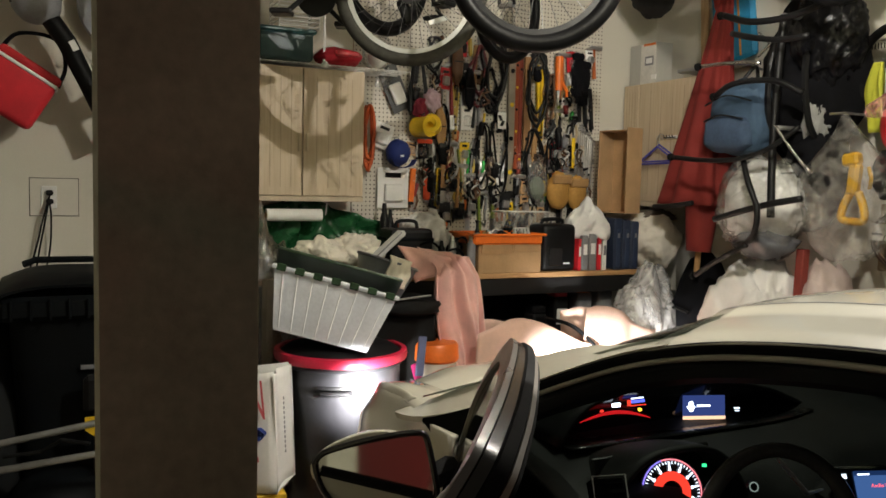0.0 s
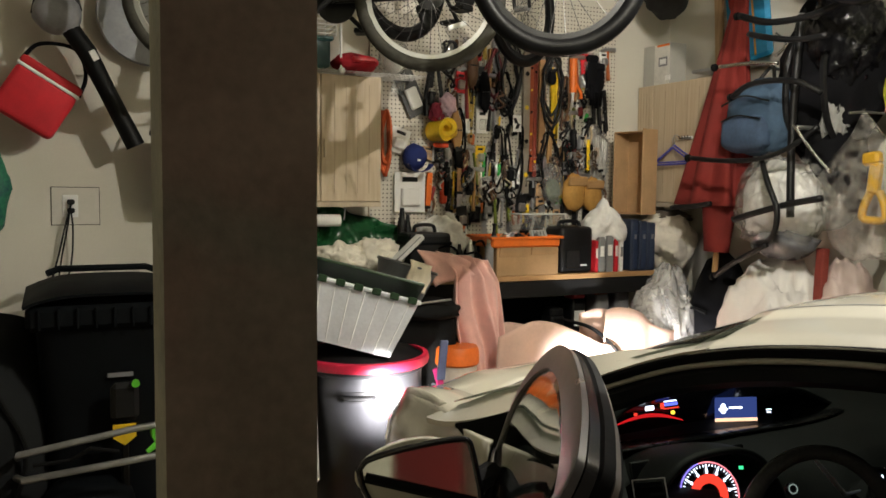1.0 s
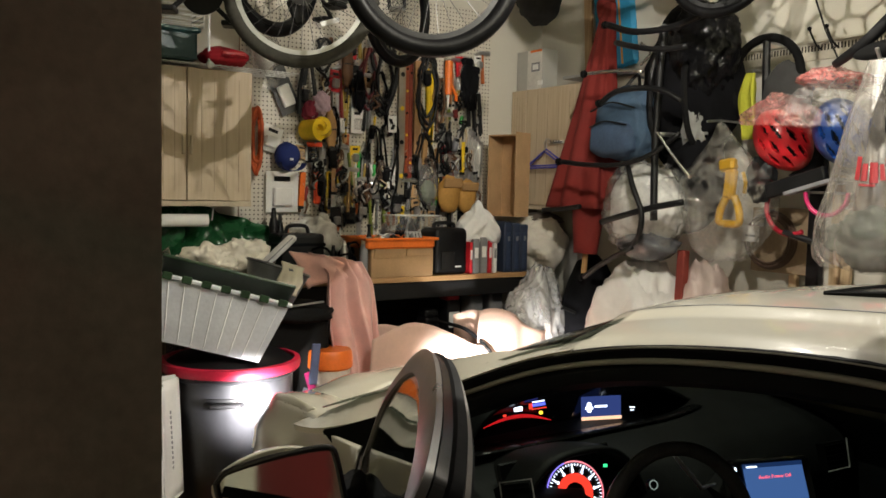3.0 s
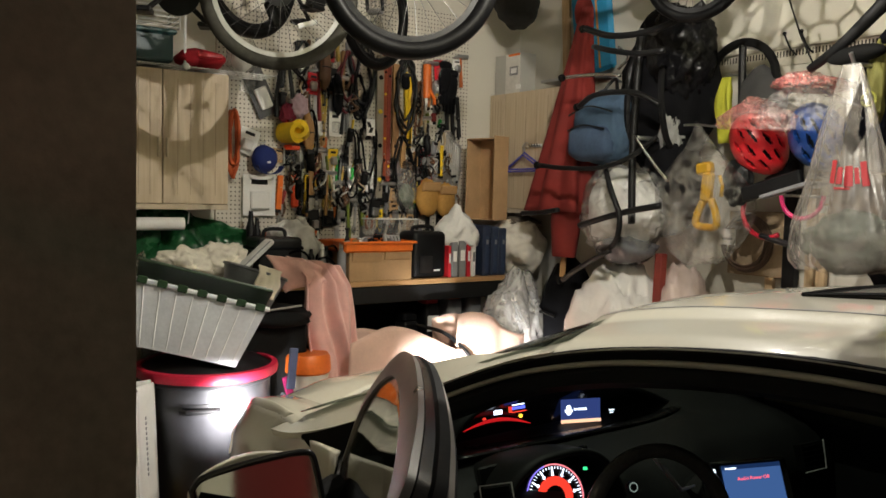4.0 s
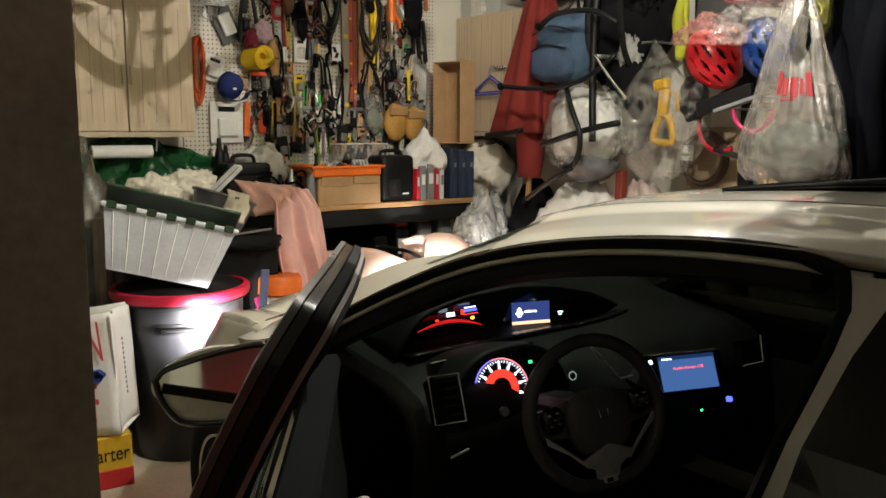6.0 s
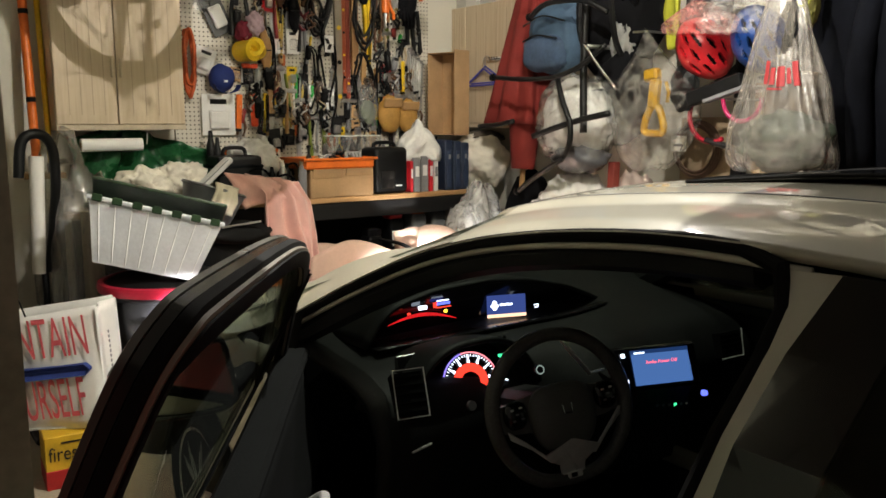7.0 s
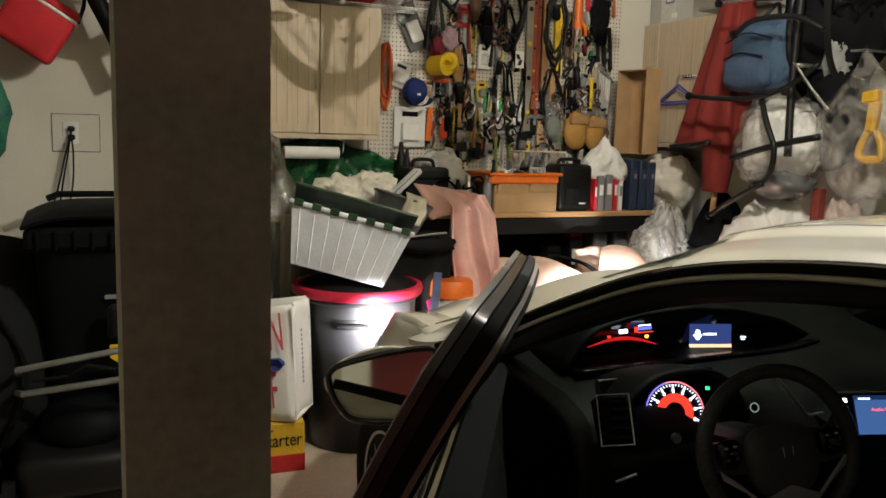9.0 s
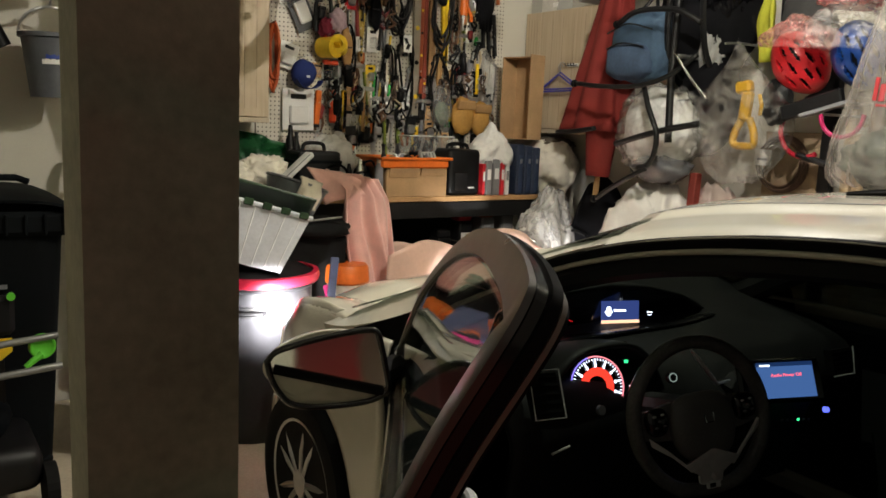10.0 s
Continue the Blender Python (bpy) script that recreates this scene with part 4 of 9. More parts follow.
def pane_at(u, v):
    s = 0.12 + 1.40 * u
    top = [p for p in FRAME]
    z1 = float(np.interp(s, [p.x for p in top], [p.z for p in top]))
    i1 = float(np.interp(s, [p.x for p in top], [p.y for p in top]))
    return (s, 0.04 + (i1 - 0.04) * v ** 1.15, 0.955 + (z1 - 0.955) * v)


wp = part("window_pane", sheet(pane_at, 20, 10, 0.004), AUTOGLASS, door, "clear side window glass", smooth="all")
part("mirror_base", strip([(0.11, 0.028, 0.96), (0.40, 0.03, 0.965)], [(0.13, 0.045, 1.00), (0.37, 0.162, 1.225)], 0.012), MATTE, door, "black triangular mirror base")
part("divider_bar", tubed([(0.40, 0.035, 0.96), (0.395, 0.10, 1.09), (0.385, 0.165, 1.235)], 0.007, 6), MATTE, door)
# side mirror
MM = pose(0.488, -0.125, 1.030, 0, 0, 4)
GM = MM @ pose(-0.008, 0, 0) @ pose(0, 0, 0, 0, 0, -0.5)  # the glass is set towards the driver


def shell(q):
    lim = 0.0 - 0.10 * q.y
    q.x = q.x if q.x < lim else lim + (q.x - lim) * 0.05
    q.z = q.z * (0.80 + 0.18 * q.y)
    return q


b = lump((0.20, 0.262, 0.205), (0, 0, -0.014), 0.0, 1, 0, 4, 0, shell)
mh = part("mirror_housing", b, PAINT, door, "white mirror housing with black rim", smooth="all")
mh.matrix_local = MM


# outline of the mirror: a slanting top, an upright inner side, a drooping lower lip
OUTLINE = spline([Vector((0, y, z)) for y, z in ((-0.120, 0.002), (-0.100, 0.024), (-0.034, 0.047), (0.038, 0.065), (0.092, 0.074), (0.111, 0.070), (0.120, 0.048), (0.131, 0.000), (0.140, -0.050), (0.131, -0.068), (0.092, -0.086), (0.010, -0.097), (-0.062, -0.094), (-0.093, -0.068), (-0.112, -0.032), (-0.120, 0.002))], 4)[:-1]


def oval(k):
    return OUTLINE[k].y, OUTLINE[k].z


NO = len(OUTLINE)
ring = part("mirror_rim", tubed([(0.014, *oval(k)) for k in range(NO)], 0.007, 8, True), GLOSS, door, smooth="all")
ring.matrix_local = MM
bm = bmesh.new()
for k in range(NO):
    yy, zz = oval(k)
    bm.verts.new((0.020, yy * 0.96, max(zz * 0.94, -0.034 - 0.20 * yy)))
bm.faces.new(bm.verts[:])
mg = part("mirror_glass", bm, mat("mirror_silver", (0.85, 0.85, 0.85), 0.03, 1.0, vary=0.01, bump=0), door, "mirror glass")
mg.matrix_local = GM
bm = bmesh.new()
bm.faces.new([bm.verts.new((0.014, *oval(k))) for k in range(NO)])
mp2 = part("mirror_surround", bm, PAINT, door, "white lower lip of the mirror")
mp2.matrix_local = GM
mp3 = part("mirror_bezel", tubed([(0.018, -0.106, -0.015), (0.020, 0.0, -0.036), (0.020, 0.130, -0.062)], 0.012, 6), MATTE, door)
mp3.matrix_local = GM
part("mirror_arm", tubed([(0.36, 0.03, 0.985), (0.42, 0.0, 0.985), (0.47, -0.03, 0.99)], [0.03, 0.028, 0.025], 8), MATTE, door)
# ---- the other bay, seen past the post ----


def put(name, x, y, z, label, category, rz=0.0, group="", rx=0.0, ry=0.0):
    return thing(name, pose(x, y, z, rx, ry, rz), label, category, group)


# wall outlet with a wide plate and hanging cords
o = put("wall_outlet", 0.05, WY, 1.515, "white wall plate with an outlet and two black plugs", "outlet")
part("plate", boxed((0.225, 0.008, 0.19), (0, -0.004, 0), 0.002), mat("wall_plate", (0.6, 0.57, 0.5), 0.5, vary=0.04), o)
for sz, a in (((0.231, 0.002, 0.003), (0, -0.001, 0.0965)), ((0.231, 0.002, 0.003), (0, -0.001, -0.0965)), ((0.003, 0.002, 0.196), (-0.114, -0.001, 0)), ((0.003, 0.002, 0.196), (0.114, -0.001, 0))):
    part("plate_gap", boxed(sz, a), MATTE, o)
part("socket", boxed((0.075, 0.006, 0.115), (-0.025, -0.011, 0.0), 0.003), WHITE, o)
for dz in (0.022, -0.022):
    part("plug", boxed((0.035, 0.03, 0.026), (-0.022, -0.028, dz), 0.006), BLACK, o, "black plug")
for k, (dx, ln) in enumerate(((-0.055, 0.62), (-0.02, 0.50), (-0.07, 0.75))):
    part("cord", tubed(spline([(-0.022, -0.04, 0.01 - 0.04 * (k % 2)), (dx * 0.8, -0.05, -0.12), (dx * 1.4, -0.035, -0.3), (dx * 2.2 - 0.04 * k, -0.03, -ln)], 5), 0.0045, 6), MATTE, o)

# soft cooler bag
c = put("cooler_bag", -0.125, 4.50, 2.02, "red soft cooler bag hanging from a wall hook", "bag", ry=32)
part("body", boxed((0.30, 0.17, 0.25), (0, 0, 0), 0.03, (0, 0, 0), 3), mat("red_nylon", (0.52, 0.015, 0.025), 0.7, vary=0.2, fine=200, bump=0.2), c, smooth=True)
part("lid", boxed((0.305, 0.175, 0.045), (0, 0, 0.145), 0.02, (0, 0, 0), 2), mat("red_nylon_lid", (0.45, 0.015, 0.02), 0.7, vary=0.2), c, smooth=True)
part("piping", boxed((0.306, 0.176, 0.016), (0, -0.002, 0.118), 0.004), WHITE, c, "white piping")
part("strap", tubed(spline([(-0.15, 0, 0.14), (-0.12, -0.02, 0.25), (0.02, 0.05, 0.33), (0.12, -0.01, 0.24), (0.15, 0, 0.13)], 5), 0.010, 6), FABRIC, c)
part("hook", tubed([(0.12, 0.19, 0.26), (0.10, 0.10, 0.27), (0.06, 0.05, 0.31)], 0.006, 6), STEEL, c)

# leaf blower
b = put("leaf_blower", 0.04, 4.46, 2.38, "grey leaf blower with a long black tube on the wall", "tool")
part("motor_housing", lump((0.22, 0.18, 0.20), (-0.06, 0, 0.06), 0.12, 1.6, 4, 3, 0.03), GREY, b, "grey motor housing", smooth="all")
part("tube", tubed([(-0.02, 0, 0.02), (0.07, 0, -0.11), (0.16, -0.01, -0.30), (0.285, -0.02, -0.56)], [0.045, 0.046, 0.042, 0.046], 16), mat("soft_black_plastic", (0.003, 0.003, 0.003), 0.5, spec=0.2), b, "long black blower tube", smooth=True)
part("handle", tubed(spline([(-0.16, 0, 0.05), (-0.12, 0.0, 0.17), (0.0, 0, 0.18), (0.04, 0, 0.08)], 5), 0.016, 8), BLACK, b)
part("warning_label", boxed((0.03, 0.002, 0.05), (0.10, -0.047, -0.13), 0, (0, -28, 0)), PAPER, b)
part("hook", tubed([(-0.05, 0.22, 0.18), (-0.05, 0.05, 0.17)], 0.006, 6), STEEL, b)

# round grey lid
b = put("round_lid", 0.42, 4.60, 2.50, "large round grey plastic lid on the wall", "lid")
bm = bmesh.new()
lathe(bm, [(0.0, 0.03), (0.18, 0.028), (0.255, 0.02), (0.262, 0.0), (0.255, -0.012)], pose(0, 0, 0, 90), 40)
part("disc", bm, mat("pale_grey_plastic", (0.3, 0.31, 0.33), 0.5), b, smooth=True)
part("hook", tubed([(0, 0.085, 0.245), (0, -0.03, 0.25), (0, -0.04, 0.27)], 0.006, 6), STEEL, b)

# bucket hanging by its handle
b = put("bucket", 0.535, 4.40, 1.60, "grey plastic bucket with a label, hanging by its handle", "bucket")
bm = bmesh.new()
lathe(bm, [(0.10, 0.0), (0.135, 0.27), (0.15, 0.275), (0.15, 0.295), (0.125, 0.29), (0.095, 0.02)], None, 28)
part("body", bm, mat("slate_bucket_plastic", (0.09, 0.095, 0.105), 0.5), b, smooth=True)
part("handle", tubed(arc((0, 0, 0.28), 0.145, 0, 180, 16, ((1, 0, 0), (0, 0.2, 0.98))), 0.007, 6), STEEL, b)
part("label", sheet(lambda u, v: (0.122 * math.cos(radians(-120 + 50 * u)), 0.122 * math.sin(radians(-120 + 50 * u)), 0.15 + 0.07 * v), 8, 2, 0.001), PAPER, b, "white label")
part("label_bar", sheet(lambda u, v: (0.1245 * math.cos(radians(-112 + 34 * u)), 0.1245 * math.sin(radians(-112 + 34 * u)), 0.175 + 0.02 * v), 8, 1, 0.001), BLUE, b)
part("hook", tubed([(0, 0.29, 0.44), (0, 0.03, 0.43), (0, 0.01, 0.45)], 0.006, 6), STEEL, b)

# green bag at the edge
b = put("green_bag", -0.36, 4.52, 1.38, "green printed nylon bag hanging on the wall", "bag")
part("body", lump((0.24, 0.16, 0.44), (0, 0, 0.22), 0.22, 2.0, 7, 3, 0.10), mat("green_nylon", (0.02, 0.16, 0.07), 0.55, vary=0.5, scale=7, stain=(0.01, 0.03, 0.06)), b, smooth="all")
part("strap", tubed(spline([(-0.05, 0, 0.40), (0, 0.10, 0.6), (0.05, 0, 0.40)], 5), 0.008, 6), FABRIC, b)
part("hook", tubed([(0, 0.17, 0.6), (0, 0.08, 0.6)], 0.006, 6), STEEL, b)

# tall black wheeled bin
b = put("wheeled_bin", 0.16, 3.98, 0.0, "tall black wheeled refuse bin with a ribbed rim", "bin")


def bin_at(u, v):
    a = 2 * math.pi * u
    k = lambda q: math.copysign(abs(q) ** 0.35, q)
    w = 0.24 + 0.06 * v
    return (w * k(math.cos(a)), w * 1.05 * k(math.sin(a)), 0.05 + 1.02 * v)


DARKBIN = mat("dark_bin_plastic", (0.002, 0.003, 0.004), 0.65, vary=0.3, fine=150, spec=0.15)
part("body", sheet(bin_at, 48, 8, 0.006), DARKBIN, b, smooth=True)
part("base", boxed((0.46, 0.48, 0.03), (0, 0, 0.06), 0.01), DARKBIN, b)
part("rim", boxed((0.66, 0.70, 0.10), (0, 0, 1.09), 0.02), DARKBIN, b)
for k in range(9):
    part("rib", boxed((0.012, 0.016, 0.085), (-0.28 + 0.07 * k, -0.356, 1.09), 0.003), DARKBIN, b)
part("lid", sheet(lambda u, v: (0.68 * (u - 0.5), 0.74 * (v - 0.5), 1.145 + 0.075 * (1 - abs(2 * u - 1) ** 4) * (1 - 0.4 * abs(2 * v - 1) ** 4)), 14, 14, 0.012), DARKBIN, b, smooth=True)
part("handle", tubed([(-0.25, 0.40, 1.2), (-0.2, 0.42, 1.22), (0.2, 0.42, 1.22), (0.25, 0.40, 1.2)], 0.016, 8), DARKBIN, b)
for sx in (-1, 1):
    bm = bmesh.new()
    cyl(bm, 0.11, 0.11, 0.05, pose(sx * 0.24 - 0.025, 0.22, 0.11, 0, 90), 24)
    part("wheel", bm, MATTE, b)
part("lettering_bar", boxed((0.10, 0.002, 0.018), (0.02, -0.318, 0.84), 0), GREY, b)

# folded mower: handle tubes, deck, green knobs, yellow label
m = put("lawn_mower", 0.10, 3.58, 0.0, "black battery lawn mower with folded handle and green knobs", "lawn mower")
part("deck", boxed((0.52, 0.62, 0.18), (-0.06, 0.05, 0.19), 0.06, (0, 0, 0), 3), BLACK, m, smooth=True)
part("motor_cover", lump((0.36, 0.44, 0.24), (-0.06, 0.05, 0.32), 0.10, 1.4, 3, 3, 0.02), DARKBIN, m, smooth="all")
for sx in (-1, 1):
    for sy in (-0.22, 0.30):
        bm = bmesh.new()
        cyl(bm, 0.10, 0.10, 0.045, pose(-0.06 + sx * 0.28 - 0.022, sy, 0.10, 0, 90), 24)
        part("wheel", bm, MATTE, m)
ALLOY = mat("brushed_tube", (0.26, 0.26, 0.25), 0.4, 0.6, vary=0.15)
part("handle_tube", tubed([(-0.32, 0.34, 0.45), (-0.30, -0.10, 0.60), (0.10, -0.12, 0.66), (0.28, -0.10, 0.67)], 0.014, 10), ALLOY, m, smooth=True)
part("lower_tube", tubed([(-0.34, 0.28, 0.40), (-0.28, -0.16, 0.52), (0.10, -0.20, 0.56), (0.28, -0.18, 0.57)], 0.014, 10), ALLOY, m, smooth=True)
part("switch_lever", tubed([(-0.25, -0.12, 0.56), (-0.12, -0.14, 0.57), (-0.05, -0.18, 0.62), (0.05, -0.2, 0.6)], 0.008, 8), MATTE, m)
LIME = mat("lime_green_plastic", (0.12, 0.55, 0.04), 0.45)
bm = bmesh.new()
lathe(bm, [(0.0, 0.0), (0.028, 0.002), (0.040, 0.012), (0.046, 0.012), (0.05, 0.0), (0.05, -0.016), (0.02, -0.02)], pose(0.225, -0.10, 0.63, 90), 18)
part("knob", bm, LIME, m, "lime green knob", smooth=True)
part("knob_lever", tubed([(0.22, -0.10, 0.60), (0.16, -0.12, 0.56)], [0.016, 0.010], 8), LIME, m)
part("battery_cover", boxed((0.11, 0.05, 0.16), (0.09, 0.02, 0.74), 0.02), BLACK, m)
lab = sheet(lambda u, v: (0.04 + 0.09 * u, -0.012, 0.60 - 0.035 * (1 - abs(2 * u - 1)) * (1 - v) + 0.055 * v), 8, 3, 0.001)
part("warning_label", lab, YELLOW, m, "yellow warning label")
part("handle_post", boxed((0.03, 0.03, 0.45), (0.09, 0.04, 0.55), 0.006), BLACK, m)
bm = bmesh.new()
cyl(bm, 0.016, 0.016, 0.014, pose(0.13, -0.01, 0.82, 90), 16)
part("indicator", bm, LIME, m)

# two floor bags behind the mower
for x, y, s, sd in ((-0.55, 3.6, 0.42, 2), (-0.9, 3.9, 0.55, 5)):
    t = put("duffel_bag", x, y, 0.0, "dark cloth duffel bag lying on the floor", "bag", group="dark duffel bags")
    part("body", lump((s * 1.3, s, s), (0, 0, s * 0.45), 0.2, 1.8, sd, 3, 0.06), FABRIC, t, smooth="all")
    part("strap", tubed(spline([(-s * 0.4, 0, s * 0.8), (0, -0.05, s * 1.15), (s * 0.4, 0, s * 0.8)], 5), 0.012, 6), BLACK, t)

t = put("covered_machine", -0.48, 4.05, 0.0, "bulky machine under a dark cloth cover", "machine")
part("cover", lump((0.95, 0.75, 1.10), (0, 0, 0.52), 0.16, 1.5, 77, 4, 0.06), mat("dark_cover_cloth", (0.005, 0.006, 0.007), 0.9), t, smooth="all")
part("cord", tubed(spline([(0.2, -0.36, 0.8), (0.3, -0.38, 0.5), (0.1, -0.4, 0.02)], 5), 0.01, 6), MATTE, t)

# poles beside the cabinet
t = put("orange_level_pole", 0.885, 4.58, 1.30, "orange pole with black tape leaning by the cabinet", "pole")
part("pole", tubed([(0.0, -0.06, 0.0), (0.0, 0.07, 1.35)], 0.022, 10), ORANGE, t, smooth=True)
for z in (0.36, 0.8):
    part("tape", tubed([(0, -0.06 + z * 0.0963, z), (0, -0.06 + (z + 0.025) * 0.0963, z + 0.025)], 0.0235, 10), MATTE, t)
t = put("yellow_pole", 0.955, 4.60, 1.30, "yellow fibreglass pole leaning by the cabinet", "pole")
part("pole", tubed([(0.0, -0.05, 0.0), (0.0, 0.05, 1.25)], 0.014, 10), YELLOW, t, smooth=True)
part("cap", tubed([(0.0, -0.05, 0.0), (0.0, -0.046, 0.05)], 0.017, 10), MATTE, t)
sh = put("pole_rack", 0.92, WY, 1.27, "small wooden ledge that holds two poles", "shelf")
part("ledge", boxed((0.20, 0.18, 0.03), (0, -0.09, 0.015), 0.004), TOOLWOOD, sh)
# upright vacuum-like blower with pale barrel
t = put("inflator_pump", 0.83, 4.18, 0.0, "black upright blower with a pale translucent barrel", "tool")
part("cane", tubed([(0.0, 0.05, 0.02), (0.0, 0.03, 0.85)], 0.016, 8), BLACK, t)
part("barrel", tubed([(-0.03, 0.0, 0.84), (-0.005, 0.0, 1.40)], [0.030, 0.034], 14), mat("pale_barrel", (0.72, 0.70, 0.66), 0.35, vary=0.05), t, "pale barrel", smooth=True)
part("bow", tubed(spline([(-0.085, 0.02, 1.30), (-0.06, 0.02, 1.47), (0.015, 0.02, 1.505), (0.07, 0.02, 1.44), (0.075, 0.02, 1.25), (0.045, 0.03, 1.0), (0.02, 0.03, 0.84)], 6), [0.024] * 37, 10), BLACK, t, "thick black bow handle", smooth=True)
part("foot", boxed((0.22, 0.2, 0.03), (0, 0.04, 0.015), 0.008), BLACK, t)
# ---- back wall of the car's bay: cabinets, bench and what lies round it ----
MAPLE = wood("pale_laminate", (0.56, 0.45, 0.31), (0.49, 0.385, 0.255), 2.2)
LAMEDGE = mat("pale_laminate_edge", (0.5, 0.42, 0.3), 0.6)


def cabinet(name, m, w, d, h, split, label):
    """A wall cabinet with two framed doors; local x along the wall, y = 0 the wall, front to -y."""
    c = thing(name, m, label, "cabinet")
    t = 0.018
    for nm, sz, at in (("side_panel", (t, d - 0.02, h), (t / 2, -(d - 0.02) / 2, h / 2)), ("side_panel", (t, d - 0.02, h), (w - t / 2, -(d - 0.02) / 2, h / 2)), ("top_panel", (w - 2 * t, d - 0.02, t), (w / 2, -(d - 0.02) / 2, h - t / 2)), ("bottom_panel", (w, d, 0.028), (w / 2, -d / 2, -0.014)), ("back_panel", (w - 2 * t, 0.006, h), (w / 2, -0.003, h / 2))):
        part(nm, boxed(sz, at, 0.002), MAPLE if nm != "bottom_panel" else LAMEDGE, c)
    x0 = 0.0
    for k, dw in enumerate((split, w - split)):
        bm = bmesh.new()
        box(bm, (dw - 0.006, 0.018, h - 0.006), (x0 + dw / 2, -d + 0.009, h / 2), 0.0025)
        dr = part("door", bm, MAPLE, c)
        # grooves are flat strips on the door, their shade put into a darker wood colour
        for g in range(4):
            xg = x0 + dw * (0.22 + 0.19 * g)
            part("groove", boxed((0.004, 0.002, h - 0.10), (xg, -d - 0.0005, h / 2)), mat("groove_shadow_wood", (0.40, 0.31, 0.21), 0.6), dr)
        part("pull", boxed((0.012, 0.014, 0.10), (x0 + (dw - 0.022 if k == 0 else 0.022), -d - 0.006, h * 0.42), 0.003), LAMEDGE, dr)
        x0 += dw
    return c


cabinet("wall_cabinet", pose(0.97, WY, 1.545), 0.66, 0.27, 0.70, 0.305, "pale maple two-door wall cabinet above the bench")
cabinet("wall_cabinet", pose(RX, 4.68, 1.545, 0, 0, -90), 0.72, 0.27, 0.79, 0.16, "pale maple wall cabinet in the corner, under a carton")

# wire shelf over the cabinet with a corner post
ws2 = put("wire_shelf", 0.95, WY, 2.262, "white wire shelf above the wall cabinet", "shelf")
for k in range(5):
    part("long_wire", tubed([(0.0, -0.02 - 0.065 * k, 0), (0.95, -0.02 - 0.065 * k, 0)], 0.0035, 6), WHITE, ws2)
for k in range(30):
    part("cross_wire", tubed([(0.015 + 0.032 * k, -0.005, 0.004), (0.015 + 0.032 * k, -0.29, 0.004)], 0.002, 5), WHITE, ws2)
part("post", tubed([(0.44, -0.27, -0.005), (0.44, -0.27, 0.75)], 0.007, 8), WHITE, ws2)
bm = bmesh.new()
bmesh.ops.create_uvsphere(bm, u_segments=14, v_segments=10, radius=0.020, matrix=pose(0.44, -0.285, 0.0))
part("ball_foot", bm, WHITE, ws2, smooth="all")

t = put("storage_tote", 1.17, 4.50, 2.27, "dark teal plastic tote on the wire shelf", "tote")
part("body", boxed((0.30, 0.24, 0.15), (0, 0, 0.075), 0.015, (0, 0, 0), 2), mat("teal_plastic", (0.02, 0.06, 0.065), 0.4), t)
part("rim", boxed((0.33, 0.27, 0.025), (0, 0, 0.155), 0.008), mat("teal_plastic_rim", (0.02, 0.08, 0.08), 0.4), t)
t = put("wire_crate", 1.24, 4.48, 2.44, "white wire crate stacked on a tote", "crate")
for k in range(7):
    part("wire", tubed([(-0.11, -0.10, 0.01 + 0.024 * k), (0.11, -0.10, 0.01 + 0.024 * k), (0.11, 0.10, 0.01 + 0.024 * k), (-0.11, 0.10, 0.01 + 0.024 * k)], 0.0035, 5, True), WHITE, t)
for x, y in ((-0.11, -0.10), (0.11, -0.10), (0.11, 0.10), (-0.11, 0.10)):
    part("corner_wire", tubed([(x, y, 0.0), (x, y, 0.16)], 0.004, 5), WHITE, t)
t = put("red_pouch", 1.49, 4.48, 2.268, "red cloth pouch lying on the wire shelf", "pouch")
part("body", lump((0.27, 0.2, 0.105), (0, 0, 0.05), 0.2, 1.6, 3, 3, 0.05), mat("red_cloth", (0.35, 0.01, 0.02), 0.85, vary=0.25), t, smooth="all")
part("flap", boxed((0.14, 0.02, 0.03), (0.02, -0.1, 0.06), 0.008), RED, t)
t = put("plastic_sack", 1.73, 4.5, 2.268, "crumpled clear plastic sack on the wire shelf", "bag")
part("body", lump((0.16, 0.18, 0.20), (0, 0, 0.10), 0.3, 2.5, 11, 3, 0.15), CLEARFILM, t, smooth="all")
part("filler", lump((0.10, 0.12, 0.12), (0, 0, 0.07), 0.3, 2.5, 12, 2, 0.1), PAPER, t, smooth="all")

# paper towel roll under the cabinet
t = put("paper_towel_roll", 1.245, 4.47, 1.44, "white paper towel roll on a wire holder under the cabinet", "paper towel")
part("roll", tubed([(-0.155, 0, 0), (0.155, 0, 0)], 0.034, 20), PAPER, t, smooth=True)
part("core", tubed([(-0.158, 0, 0), (0.158, 0, 0)], 0.016, 14), CARD, t)
part("holder", tubed(spline([(-0.18, 0, 0.0), (-0.185, 0.0, 0.05), (-0.17, 0.0, 0.08), (0, 0.02, 0.085), (0.17, 0, 0.08), (0.185, 0, 0.05), (0.18, 0, 0.0)], 4), 0.004, 6), STEEL, t)

